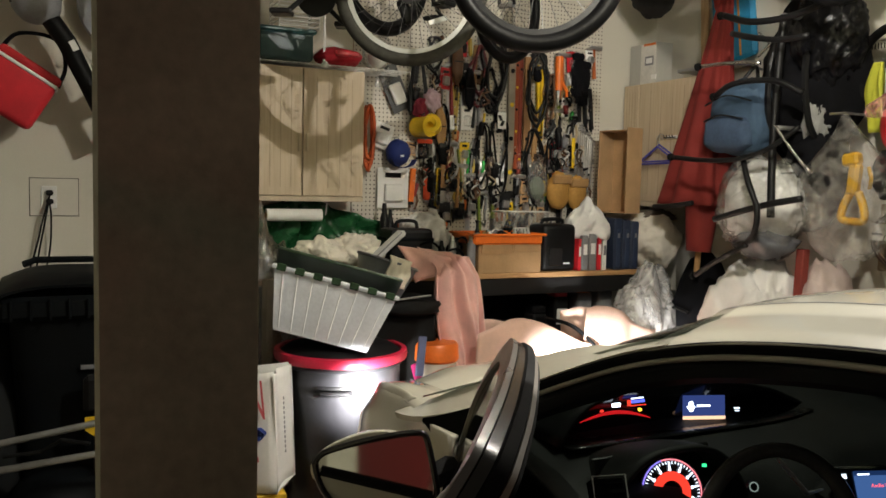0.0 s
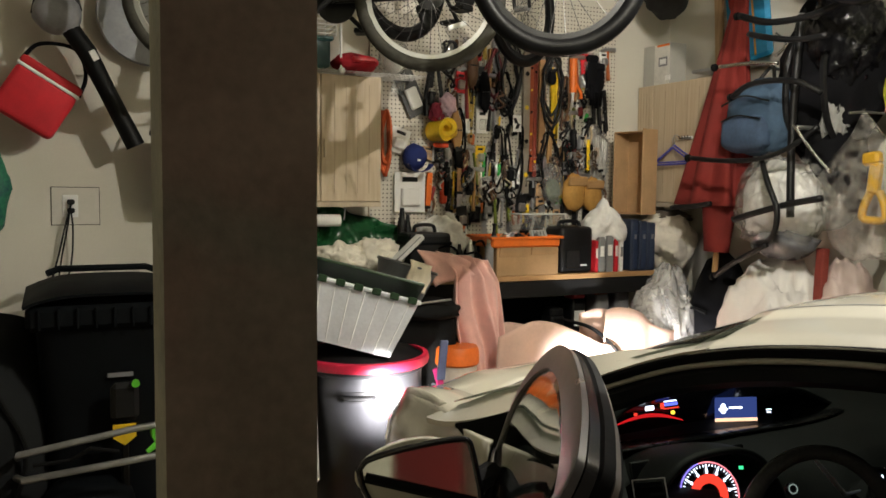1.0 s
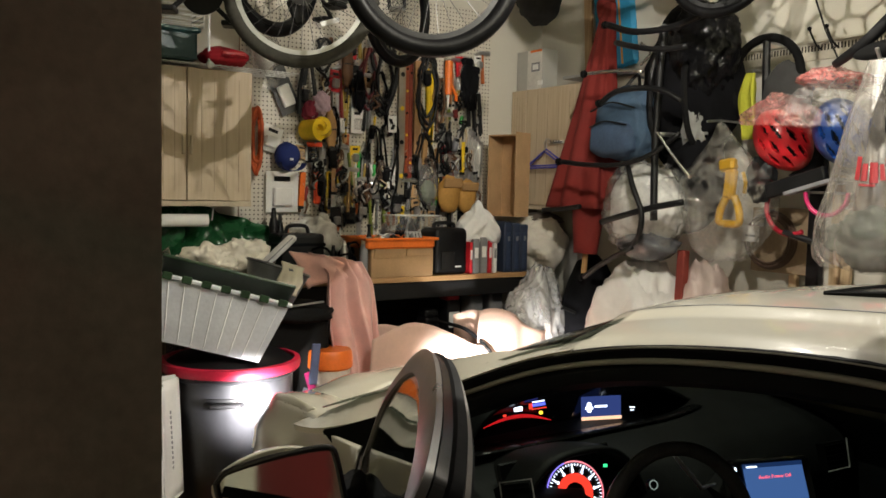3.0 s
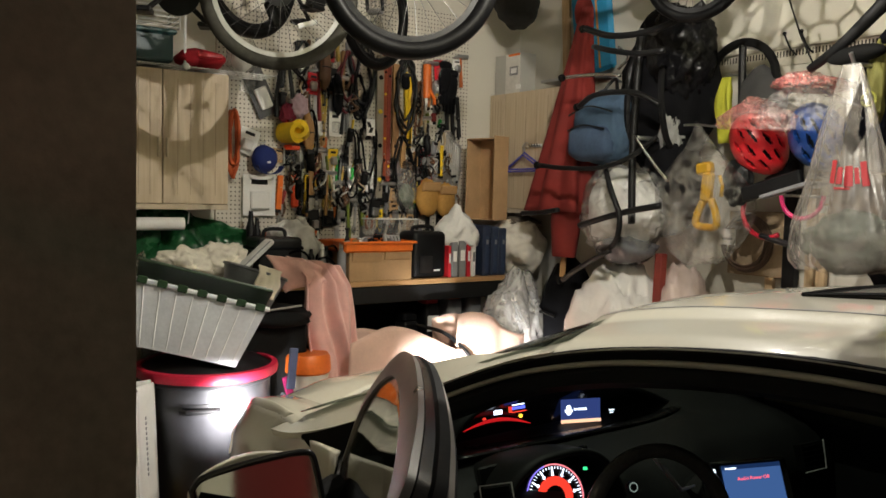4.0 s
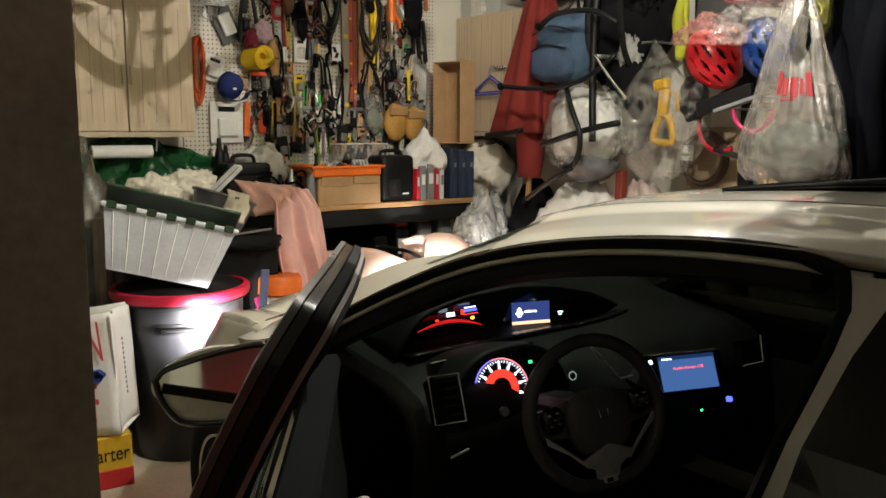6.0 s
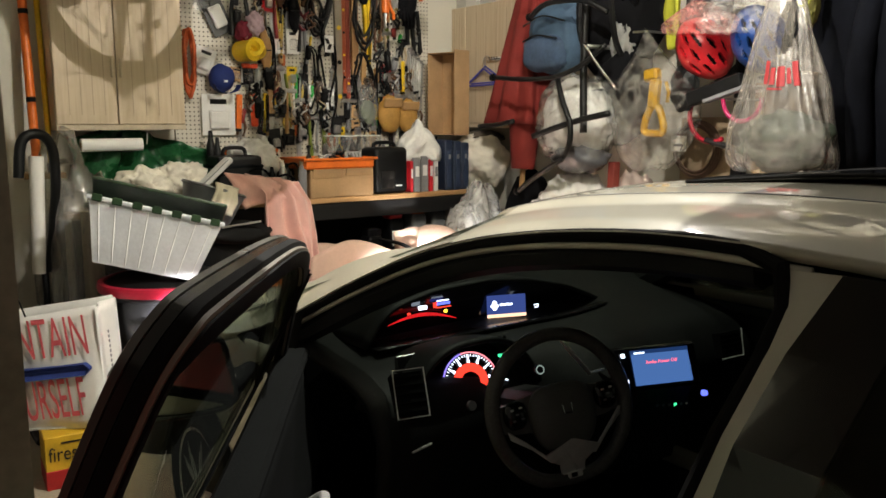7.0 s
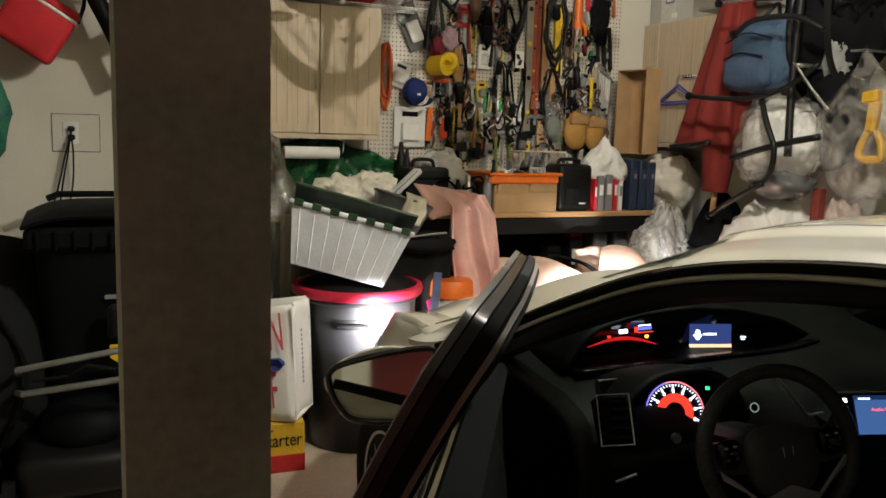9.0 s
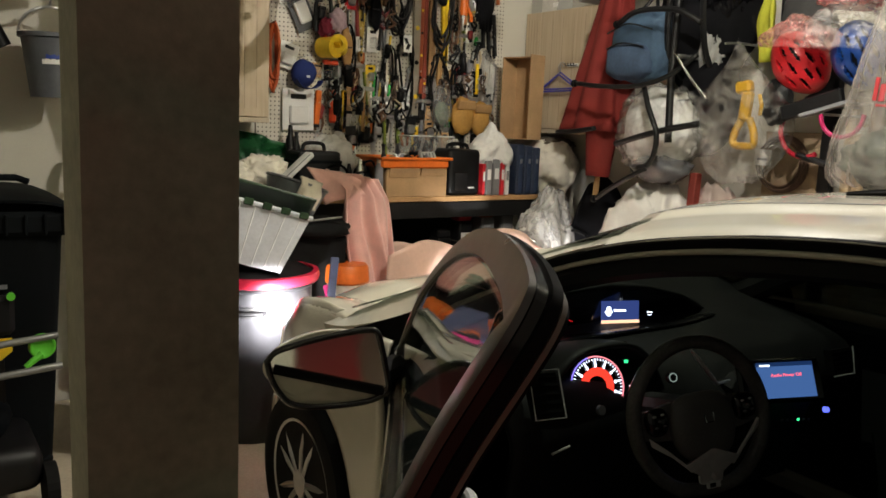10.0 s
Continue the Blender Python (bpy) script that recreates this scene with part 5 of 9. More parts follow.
# work bench
bench = put("workbench", 0.95, WY, 0.0, "long wooden workbench with a dark open frame", "workbench")
part("worktop", boxed((2.52, 0.44, 0.032), (1.26, -0.225, 1.094), 0.004), wood("bench_board", (0.55, 0.33, 0.15), (0.42, 0.23, 0.1), 2.0, 0), bench, "orange-brown board top")
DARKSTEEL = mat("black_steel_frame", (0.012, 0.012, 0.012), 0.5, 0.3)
part("apron", boxed((2.45, 0.03, 0.10), (1.26, -0.42, 1.025), 0.004), DARKSTEEL, bench)
for x in (0.06, 1.28, 2.42):
    for y in (-0.40, -0.05):
        part("leg", boxed((0.05, 0.05, 1.075), (x, y, 0.5375), 0.006), DARKSTEEL, bench)
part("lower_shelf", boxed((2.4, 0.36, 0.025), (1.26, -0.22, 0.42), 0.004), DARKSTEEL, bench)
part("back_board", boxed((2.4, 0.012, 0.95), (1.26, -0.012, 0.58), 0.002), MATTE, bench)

# green plastic sheeting behind the bench clutter
t = put("green_plastic_sheet", 1.47, 4.60, 1.11, "crumpled green plastic sheeting behind the bench", "sheet")
part("sheeting", drape(lambda u, v: (-0.40 + 0.8 * u, -0.03 * math.sin(9 * u), 0.42 * v * (0.85 + 0.15 * math.sin(5 * u))), 30, 12, 0.09, 9, 4, 0.002), mat("green_sheeting", (0.015, 0.085, 0.03), 0.25, vary=0.6, scale=9), t, smooth="all")
# white rags
for x, y, z, sx, sz, sd in ((1.36, 4.30, 1.11, 0.26, 0.20, 1), (1.56, 4.33, 1.11, 0.30, 0.22, 2), (1.20, 4.35, 1.11, 0.2, 0.15, 3)):
    t = put("rag", x, y, z, "crumpled off-white rag heaped on the bench", "rag", group="bench rags")
    part("cloth", lump((sx, 0.2, sz), (0, 0, sz * 0.46), 0.4, 2.4, sd, 5, 0.13), mat("off_white_cloth", (0.74, 0.69, 0.58), 0.9, vary=0.1, fine=220, bump=0.3), t, smooth="all")
t = put("plastic_strip", 1.70, 4.22, 1.28, "pale grey plastic strip leaning over the rags", "strip", rz=12, ry=-38)
part("strip", boxed((0.26, 0.06, 0.035), (0, 0, 0), 0.008), mat("pale_grey_strip", (0.55, 0.55, 0.53), 0.5), t)
part("groove", boxed((0.22, 0.061, 0.006), (0, 0, 0.012), 0.002), GREY, t)

# black power-tool case with green
t = put("tool_case", 1.89, 4.40, 1.11, "black plastic tool case with a green label", "tool case")
part("body", boxed((0.26, 0.20, 0.26), (0, 0, 0.13), 0.02, (0, 0, 0), 2), BLACK, t)
part("lid_edge", boxed((0.27, 0.21, 0.02), (0, 0, 0.20), 0.006), DARKBIN, t)
part("label", boxed((0.10, 0.004, 0.045), (0.02, -0.102, 0.12), 0.001), GREEN, t, "green label")
part("handle", tubed(spline([(-0.07, 0, 0.26), (-0.05, 0, 0.30), (0.05, 0, 0.30), (0.07, 0, 0.26)], 4), 0.011, 8), BLACK, t)
# bottles and small jars
for k, (x, y, h, r, mm, lb) in enumerate(((1.80, 4.52, 0.40, 0.026, BLACK, "slim black spray bottle on the bench"), (1.85, 4.55, 0.36, 0.022, BLACK, "slim black spray bottle on the bench"), (2.14, 4.30, 0.22, 0.022, STEEL, "steel spray can on the bench"), (2.18, 4.33, 0.21, 0.020, BLACK, "black spray can on the bench"), (2.10, 4.36, 0.19, 0.020, BLACK, "black spray can on the bench"))):
    t = put("spray_can", x, y, 1.11, lb, "can", group="spray cans")
    bm = bmesh.new()
    lathe(bm, [(r, 0), (r, h * 0.78), (r * 0.6, h * 0.86), (r * 0.55, h * 0.9)], None, 16)
    part("body", bm, mm, t, smooth=True)
    bm = bmesh.new()
    cyl(bm, r * 0.6, r * 0.45, h * 0.12, pose(0, 0, h * 0.88), 12)
    part("cap", bm, WHITE if k == 2 else BLACK, t)
# small white switch box on the bench edge
t = put("switch_box", 2.06, 4.235, 1.17, "small white box with a dark square face", "box")
part("body", boxed((0.065, 0.06, 0.085), (0, 0, 0), 0.006), WHITE, t)
part("face", boxed((0.03, 0.002, 0.034), (0.004, -0.031, 0.008)), BLACK, t)
part("stand", boxed((0.04, 0.05, 0.06), (0, 0.01, -0.05), 0.004), BLACK, t)

# carton with an orange organiser on it
t = put("carton", 2.505, 4.38, 1.11, "low brown cardboard carton on the bench", "carton")
part("body", boxed((0.43, 0.26, 0.17), (0, 0, 0.085), 0.004), CARD, t)
part("flap", boxed((0.20, 0.01, 0.06), (-0.10, -0.136, 0.145), 0.002, (14, 0, 0)), CARD, t)
part("flap", boxed((0.18, 0.01, 0.05), (0.11, -0.135, 0.15), 0.002, (10, 0, 0)), CARD, t)
t = put("organiser_tray", 2.48, 4.37, 1.282, "orange plastic organiser tray full of small tools", "tray")
part("floor", boxed((0.45, 0.28, 0.012), (0, 0, 0.006), 0.003), ORANGE, t)
for sx, sy, ax, ay in ((0.46, 0.014, 0, -0.14), (0.46, 0.014, 0, 0.14), (0.014, 0.28, -0.228, 0), (0.014, 0.28, 0.228, 0)):
    part("side", boxed((sx, sy, 0.05), (ax, ay, 0.03), 0.005), ORANGE, t)
part("lip", tubed([(-0.245, -0.155, 0.057), (0.245, -0.155, 0.057), (0.245, 0.155, 0.057), (-0.245, 0.155, 0.057)], 0.009, 6, True), ORANGE, t)
random.seed(5)
for k in range(22):
    x, y = random.uniform(-0.19, 0.19), random.uniform(-0.10, 0.11)
    it = put("small_tool", 2.48 + x, 4.37 + y, 1.30, "small dark hand tool in the orange tray", "tool", rz=random.uniform(0, 180), group="tray tools")
    ln, r = random.uniform(0.07, 0.16), random.uniform(0.008, 0.018)
    part("handle", tubed([(-ln / 2, 0, 0.01), (0.0, 0, random.uniform(0.015, 0.05))], r, 8), random.choice([BLACK, BLACK, MATTE, GREY, TOOLWOOD]), it)
    part("shank", tubed([(0.0, 0, 0.02), (ln / 2, 0, random.uniform(0.02, 0.06))], r * 0.5, 6), random.choice([STEEL, BLACK]), it)
t = put("meter", 2.63, 4.34, 1.345, "small grey meter with a display lying in the tray", "meter", rx=60, rz=-8)
part("body", boxed((0.105, 0.065, 0.028), (0, 0, 0), 0.006), mat("light_grey_plastic", (0.42, 0.42, 0.4), 0.4), t)
for k in range(4):
    part("mark", boxed((0.004, 0.04, 0.002), (-0.035 + 0.022 * k, 0, 0.015)), BLACK, t)

# black speaker-like case
t = put("black_case", 2.865, 4.36, 1.11, "upright black plastic case with a small badge", "case")
part("body", boxed((0.245, 0.19, 0.29), (0, 0, 0.145), 0.03, (0, 0, 0), 3), BLACK, t, smooth=True)
part("badge", boxed((0.045, 0.003, 0.010), (0.05, -0.096, 0.05)), WHITE, t)
part("panel", boxed((0.10, 0.006, 0.11), (-0.03, -0.096, 0.09), 0.003), GLOSS, t)
part("handle", tubed(spline([(-0.08, 0, 0.28), (-0.06, 0, 0.315), (0.06, 0, 0.315), (0.08, 0, 0.28)], 4), 0.012, 8), BLACK, t)

# books and binders standing on the bench
for k, (x, w, h, mm, lb) in enumerate(((3.015, 0.022, 0.20, RED, "thin red binder standing on the bench"), (3.055, 0.045, 0.22, mat("grey_binder", (0.22, 0.22, 0.22), 0.6), "grey binder standing on the bench"), (3.115, 0.055, 0.23, mat("grey_binder", (0.22, 0.22, 0.22), 0.6), "grey binder standing on the bench"), (3.165, 0.03, 0.22, RED, "red binder standing on the bench"), (3.205, 0.03, 0.21, PAPER, "white paper folder standing on the bench"))):
    t = put("binder", x, 4.36, 1.11, lb, "binder", group="binders")
    part("cover", boxed((w, 0.19, h), (0, 0, h / 2), 0.003), mm, t)
    part("spine_label", boxed((w * 0.6, 0.002, h * 0.3), (0, -0.096, h * 0.6)), PAPER if mm is not PAPER else GREY, t)
t = put("white_cloth", 3.12, 4.36, 1.30, "white cloth draped over the binders", "cloth")
part("cloth", lump((0.27, 0.22, 0.27), (0, 0, 0.09), 0.3, 1.9, 83, 5, 0.07, lambda q: Vector((q.x * (1.0 - 0.45 * max(-1, q.z)), q.y, q.z + 0.25 * math.exp(-(q.x * 4) ** 2)))), PAPER, t, smooth="all")
for k, x in enumerate((3.305, 3.375, 3.44)):
    t = put("blue_case", x, 4.36, 1.11, "dark blue upright tool case on the bench", "tool case", group="blue cases")
    part("body", boxed((0.062, 0.20, 0.33 - 0.01 * k), (0, 0, 0.165 - 0.005 * k), 0.008), mat("navy_plastic", (0.02, 0.03, 0.06), 0.5), t)
    part("latch", boxed((0.018, 0.008, 0.03), (0, -0.103, 0.22), 0.002), GREY, t)
    part("rib", boxed((0.03, 0.006, 0.24), (0, -0.101, 0.14), 0.002), mat("navy_plastic_rib", (0.03, 0.045, 0.09), 0.5), t)
t = put("canvas_sack", 3.63, 4.33, 1.11, "full off-white canvas sack on the end of the bench", "sack")
part("body", lump((0.36, 0.30, 0.36), (0, 0, 0.175), 0.22, 1.7, 8, 5, 0.07, lambda q: Vector((q.x, q.y, max(q.z, -0.95)))), mat("canvas", (0.74, 0.69, 0.60), 0.9, vary=0.12, fine=220, bump=0.3), t, smooth="all")
part("collar", lump((0.24, 0.22, 0.09), (0.07, 0.06, 0.335), 0.3, 2.4, 9, 4, 0.12), mat("dark_brown_cloth", (0.10, 0.08, 0.06), 0.9), t, smooth="all")

# clutter heaped along the back of the bench
random.seed(11)
KIT = [BLACK, BLACK, GREY, YELLOW, WHITE, TOOLWOOD, STEEL, MATTE, mat("tan_leather", (0.35, 0.2, 0.08), 0.8), ORANGE, PAPER, BLACK]
for k in range(46):
    x = 1.98 + 1.5 * random.random()
    y = random.uniform(4.50, 4.61)
    z = 1.112
    mm = random.choice(KIT)
    kind_ = k % 4
    t = put(("loose_part", "hose_coil", "parts_box", "small_bottle")[kind_], x, y, z, ("dark loose hardware heaped on the bench", "short coil of hose on the bench", "small box of parts on the bench", "small bottle standing on the bench")[kind_], ("hardware", "hose", "box", "bottle")[kind_], rz=random.uniform(0, 90), group="bench clutter")
    h = random.uniform(0.10, 0.33)
    if kind_ == 0:
        part("body", lump((random.uniform(0.08, 0.2), 0.09, h), (0, 0, h * 0.45), 0.4, 2.4, k, 2, 0.2), mm, t)
        part("stub", tubed([(0, 0, h * 0.5), (random.uniform(-0.08, 0.08), -0.03, h * 1.1)], 0.012, 6), random.choice(KIT), t)
    elif kind_ == 1:
        for j in range(3):
            part("loop", tubed(arc((0, 0, h * 0.5), h * 0.45 - 0.008 * j, 0, 350, 20, ((1, 0.1 * j, 0), (0, 0.2, 1))), 0.007, 6), mm, t)
    elif kind_ == 2:
        part("box", boxed((random.uniform(0.07, 0.16), 0.08, h * 0.8), (0, 0, h * 0.4), 0.004), mm, t)
        part("label", boxed((0.05, 0.002, h * 0.3), (0, -0.042, h * 0.4)), PAPER, t)
    else:
        bm = bmesh.new()
        r = random.uniform(0.018, 0.035)
        lathe(bm, [(r, 0), (r, h * 0.7), (r * 0.4, h * 0.85), (r * 0.4, h)], None, 12)
        part("body", bm, mm, t, smooth=True)
        part("cap", boxed((r, r, 0.015), (0, 0, h), 0.003), BLACK, t)
# black cameras and tangled straps, a white plastic bag and a grey flask before the carton
for k, (x, y, w, h) in enumerate(((2.02, 4.36, 0.15, 0.16), (2.13, 4.30, 0.13, 0.13), (2.20, 4.40, 0.12, 0.18))):
    t = put("camera", x, y, 1.111, "black camera with a strap lying on the bench", "camera", rz=-12 + 14 * k, group="cameras")
    part("body", boxed((w, 0.07, h * 0.7), (0, 0, h * 0.35), 0.014, (0, 0, 0), 2), BLACK, t, smooth=True)
    bm = bmesh.new()
    lathe(bm, [(0.034, 0.0), (0.036, 0.03), (0.030, 0.055), (0.022, 0.050)], pose(0, -0.035, h * 0.36, 90), 20)
    part("lens", bm, GLOSS, t, smooth=True)
    part("finder", boxed((0.05, 0.05, 0.03), (0, 0, h * 0.74), 0.008), BLACK, t)
    part("strap", tubed(spline([(-w / 2, 0, h * 0.6), (-w * 0.7, -0.05, h * 0.9), (0, -0.09, h * 1.15), (w * 0.6, -0.07, h * 0.5), (w / 2, 0, h * 0.6)], 6), 0.007, 6), FABRIC, t)
t = put("white_plastic_bag", 2.05, 4.50, 1.111, "crumpled white plastic bag behind the cameras", "bag")
part("bag", lump((0.34, 0.14, 0.34), (0, 0, 0.165), 0.35, 2.0, 61, 5, 0.07), film("thick_white_film", (0.7, 0.69, 0.66), 0.85, 0.2, 8, 0.3), t, smooth="all")
part("knot", lump((0.08, 0.06, 0.08), (0.05, 0, 0.33), 0.35, 2.4, 62, 3, 0.16), MATS["thick_white_film"], t, smooth="all")
t = put("flask", 2.245, 4.26, 1.111, "slim dark grey flask with a pale cap", "flask")
bm = bmesh.new()
lathe(bm, [(0.024, 0.0), (0.026, 0.01), (0.026, 0.17), (0.018, 0.19), (0.015, 0.20)], None, 16)
part("body", bm, GREY, t, smooth=True)
bm = bmesh.new()
cyl(bm, 0.016, 0.016, 0.025, pose(0, 0, 0.20), 14)
part("cap", bm, mat("pale_wood_cap", (0.5, 0.4, 0.3), 0.6), t)
# clear plastic tray leaning at the back of the bench
t = put("clear_tray", 2.72, 4.50, 1.42, "clear plastic tray lying on the bench clutter", "tray")
part("tray", boxed((0.34, 0.14, 0.10), (0, 0, 0), 0.01), CLEARFILM, t)
part("rim", tubed([(-0.17, -0.07, 0.05), (0.17, -0.07, 0.05), (0.17, 0.07, 0.05), (-0.17, 0.07, 0.05)], 0.004, 5, True), mat("frosted_rim", (0.6, 0.6, 0.58), 0.3), t)

# ---- under the bench ----
for k, (x, z0, h, mm, cap) in enumerate(((2.96, 0.435, 0.50, WHITE, RED), (3.14, 0.435, 0.52, GREY, ORANGE), (3.30, 0.435, 0.56, GREY, GREY), (2.80, 0.435, 0.40, BLACK, BLACK))):
    t = put("canister", x, 4.42, z0, ("white canister with a red top on the lower shelf", "grey canister with an orange top on the lower shelf", "tall grey canister on the lower shelf", "black canister on the lower shelf")[k], "canister", group="canisters")
    part("body", boxed((0.11, 0.12, h), (0, 0, h / 2), 0.02, (0, 0, 0), 2), mm if k else BLACK, t)
    part("top", boxed((0.10, 0.10, 0.05), (0, 0, h + 0.02), 0.01), cap, t)
    part("label", boxed((0.08, 0.002, 0.10), (0, -0.062, h * 0.75)), mm, t)
for k, (x, y, s, z) in enumerate(((2.25, 4.33, 0.55, 0.0), (2.70, 4.15, 0.60, 0.0), (1.80, 4.38, 0.45, 0.0), (3.45, 4.30, 0.5, 0.0))):
    t = put("black_duffel", x, y, z, "shiny black plastic sack stuffed under the bench", "bag", group="black duffels")
    part("body", lump((s, 0.36, 0.78 - 0.06 * k), (0, 0, 0.37 - 0.03 * k), 0.2, 1.6, k + 3, 4, 0.09), mat("glossy_black_sack", (0.006, 0.006, 0.007), 0.22, vary=0.3, scale=10, fine=50, bump=0.5), t, smooth="all")
    part("strap", tubed(spline([(-0.1, -0.15, 0.62), (0.02, -0.24, 0.72), (0.14, -0.22, 0.58), (0.2, -0.2, 0.45)], 5), 0.012, 6), BLACK, t)
# pale kraft paper sheets and a pink sheet bundled in front of the bench
KRAFT = mat("pink_kraft_paper", (0.62, 0.43, 0.35), 0.85, vary=0.08, fine=50)
for k, (x, y, w, h, a) in enumerate(((2.42, 3.86, 0.70, 0.90, -6), (3.06, 3.90, 0.66, 0.945, 8))):
    t = put("kraft_paper_sack", x, y, 0.0, "open pinkish kraft paper sack standing before the bench", "paper sack", rz=a, group="paper sacks")
    part("front", drape(lambda u, v: (-w / 2 + w * u, -0.06 - 0.02 * math.sin(3.1 * u), h * v * (0.93 + 0.09 * math.sin(4.5 * u + k))), 40, 32, 0.038, 3.4, k, 0.003), KRAFT, t, smooth="all")
    part("rear", drape(lambda u, v: (-w / 2 + w * u, 0.14, h * v * (0.96 - 0.09 * u + 0.04 * math.sin(6 * u))), 36, 28, 0.05, 6, k + 5, 0.003), KRAFT, t, smooth="all")
    part("filler", lump((w * 0.7, 0.12, h * 0.6), (0, 0.05, h * 0.3), 0.1, 1.5, k, 3, 0.03), KRAFT, t, smooth="all")
t = put("cable", 2.70, 3.72, 0.0, "black cable hanging over the paper sacks", "cable")
part("cable", tubed(spline([(-0.05, 0.35, 0.86), (0.02, 0.2, 0.84), (0.06, 0.08, 0.78), (0.10, 0.02, 0.70), (0.07, 0.0, 0.62), (0.10, 0.02, 0.0)], 5), 0.012, 6), BLACK, t)

# ---- black bin, tilted tote, pink towel, bags on the floor ----
t = put("refuse_bin", 1.32, 3.86, 0.0, "round black plastic refuse bin with a red rim", "bin")
bm = bmesh.new()
lathe(bm, [(0.235, 0.0), (0.245, 0.02), (0.285, 0.60), (0.292, 0.62), (0.292, 0.74), (0.31, 0.755), (0.305, 0.77), (0.28, 0.76), (0.24, 0.03)], None, 48)
part("body", bm, mat("black_bin_plastic", (0.02, 0.02, 0.022), 0.30, vary=0.25, scale=5, fine=40, bump=0.06), t, smooth=True)
bm = bmesh.new()
lathe(bm, [(0.305, 0.765), (0.325, 0.77), (0.33, 0.79), (0.325, 0.812), (0.30, 0.815), (0.295, 0.80)], None, 48, True)
part("rim", bm, mat("red_rim_plastic", (0.6, 0.02, 0.06), 0.4), t, "red rim", smooth=True)
part("side_handle", tubed([(-0.20, -0.235, 0.655), (-0.19, -0.275, 0.655), (-0.07, -0.315, 0.655), (-0.05, -0.30, 0.655)], 0.011, 8), BLACK, t)
part("handle_recess", sheet(lambda u, v: (0.302 * math.cos(radians(-130 + 34 * u)), 0.302 * math.sin(radians(-130 + 34 * u)), 0.63 + 0.05 * v), 8, 2, 0.004), BLACK, t)
bm = bmesh.new()
lathe(bm, [(0.0, 0.86), (0.15, 0.855), (0.26, 0.825), (0.30, 0.80)], None, 40)
part("lid", bm, BLACK, t, smooth=True)

# the flip-lid tote leans on the bin lid
tt = thing("flip_lid_tote", pose(1.195, 3.80, 0.872, -6, 14.5, -20) @ Matrix.Scale(0.95, 4), "clear ribbed tote with a green flip lid, tilted on the bin", "tote")
TOTEPLASTIC = mat("milky_plastic", (0.78, 0.80, 0.84), 0.3, vary=0.12, scale=6, trans=0.35)
TOTERIB = mat("milky_rib", (0.86, 0.87, 0.88), 0.3)
for sy in (-1, 1):
    part("front_wall" if sy < 0 else "rear_wall", strip([(-0.235, sy * 0.165, 0.0), (0.235, sy * 0.165, 0.0)], [(-0.305, sy * 0.21, 0.30), (0.305, sy * 0.21, 0.30)], 0.005), TOTEPLASTIC, tt)
    part("end_wall", strip([(sy * 0.235, -0.165, 0.0), (sy * 0.235, 0.165, 0.0)], [(sy * 0.305, -0.21, 0.30), (sy * 0.305, 0.21, 0.30)], 0.005), TOTEPLASTIC, tt)
part("floor", boxed((0.47, 0.33, 0.006), (0, 0, 0.003), 0.001), TOTEPLASTIC, tt)
for k in range(8):
    part("rib", tubed([((-0.21 + 0.06 * k), -0.168, 0.01), ((-0.26 + 0.0743 * k), -0.2115, 0.285)], 0.0028, 6), TOTERIB, tt)
part("filler", boxed((0.44, 0.30, 0.22), (0, 0, 0.12), 0.02), mat("white_paper_fill", (0.6, 0.62, 0.66), 0.8, vary=0.2, scale=12), tt)
part("rim", tubed([(-0.31, -0.215, 0.30), (0.31, -0.215, 0.30), (0.31, 0.215, 0.30), (-0.31, 0.215, 0.30)], 0.012, 6, True), TOTEPLASTIC, tt)
LIDGREEN = mat("dark_green_plastic", (0.016, 0.038, 0.016), 0.35, vary=0.35, scale=14)
for sy, rx in ((-1, -24), (1, 24)):
    hinge = 0.225 * sy
    part("lid_flap", boxed((0.62, 0.20, 0.016), (0, hinge - sy * 0.092, 0.352), 0.005, (rx, 0, 0)), LIDGREEN, tt, "dark green lid flap")
for k in range(7):
    part("lid_tab", boxed((0.045, 0.014, 0.035), (-0.27 + 0.09 * k, -0.222, 0.302), 0.004), LIDGREEN, tt)

# grey wash basket with a sponge behind the tote
t = put("wash_bucket", 1.56, 4.02, 1.02, "clear grey bucket with a cloth hung over its rim", "bucket", ry=18)
bm = bmesh.new()
lathe(bm, [(0.11, 0.0), (0.16, 0.20), (0.17, 0.205), (0.165, 0.215), (0.15, 0.205), (0.10, 0.015)], None, 28)
part("body", bm, mat("smoke_grey_plastic", (0.16, 0.17, 0.19), 0.3), t, smooth=True)
part("cloth", drape(lambda u, v: (-0.06 + 0.13 * u, -0.15 - 0.03 * math.sin(3.1 * v), 0.24 - 0.15 * v), 10, 12, 0.025, 6, 6, 0.008), MATS["off_white_cloth"], t, smooth="all")
t = put("black_crate", 1.66, 4.10, 0.0, "black plastic crate stack beside the bin", "crate")
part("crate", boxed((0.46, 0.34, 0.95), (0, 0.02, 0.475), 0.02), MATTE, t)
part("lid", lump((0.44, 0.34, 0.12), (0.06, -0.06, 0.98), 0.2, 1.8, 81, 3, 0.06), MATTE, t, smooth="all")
part("clip", tubed([(-0.05, -0.21, 1.03), (0.15, -0.23, 1.05)], 0.006, 6), STEEL, t)

# pink towel hanging from the bench
PINK = mat("pink_towel", (0.76, 0.45, 0.40), 0.95, vary=0.12, scale=10, fine=260, bump=0.4, sheen=0.3)
t = put("pink_towel", 1.99, 4.0, 0.40, "pink towel hanging in folds off the bench edge", "towel")


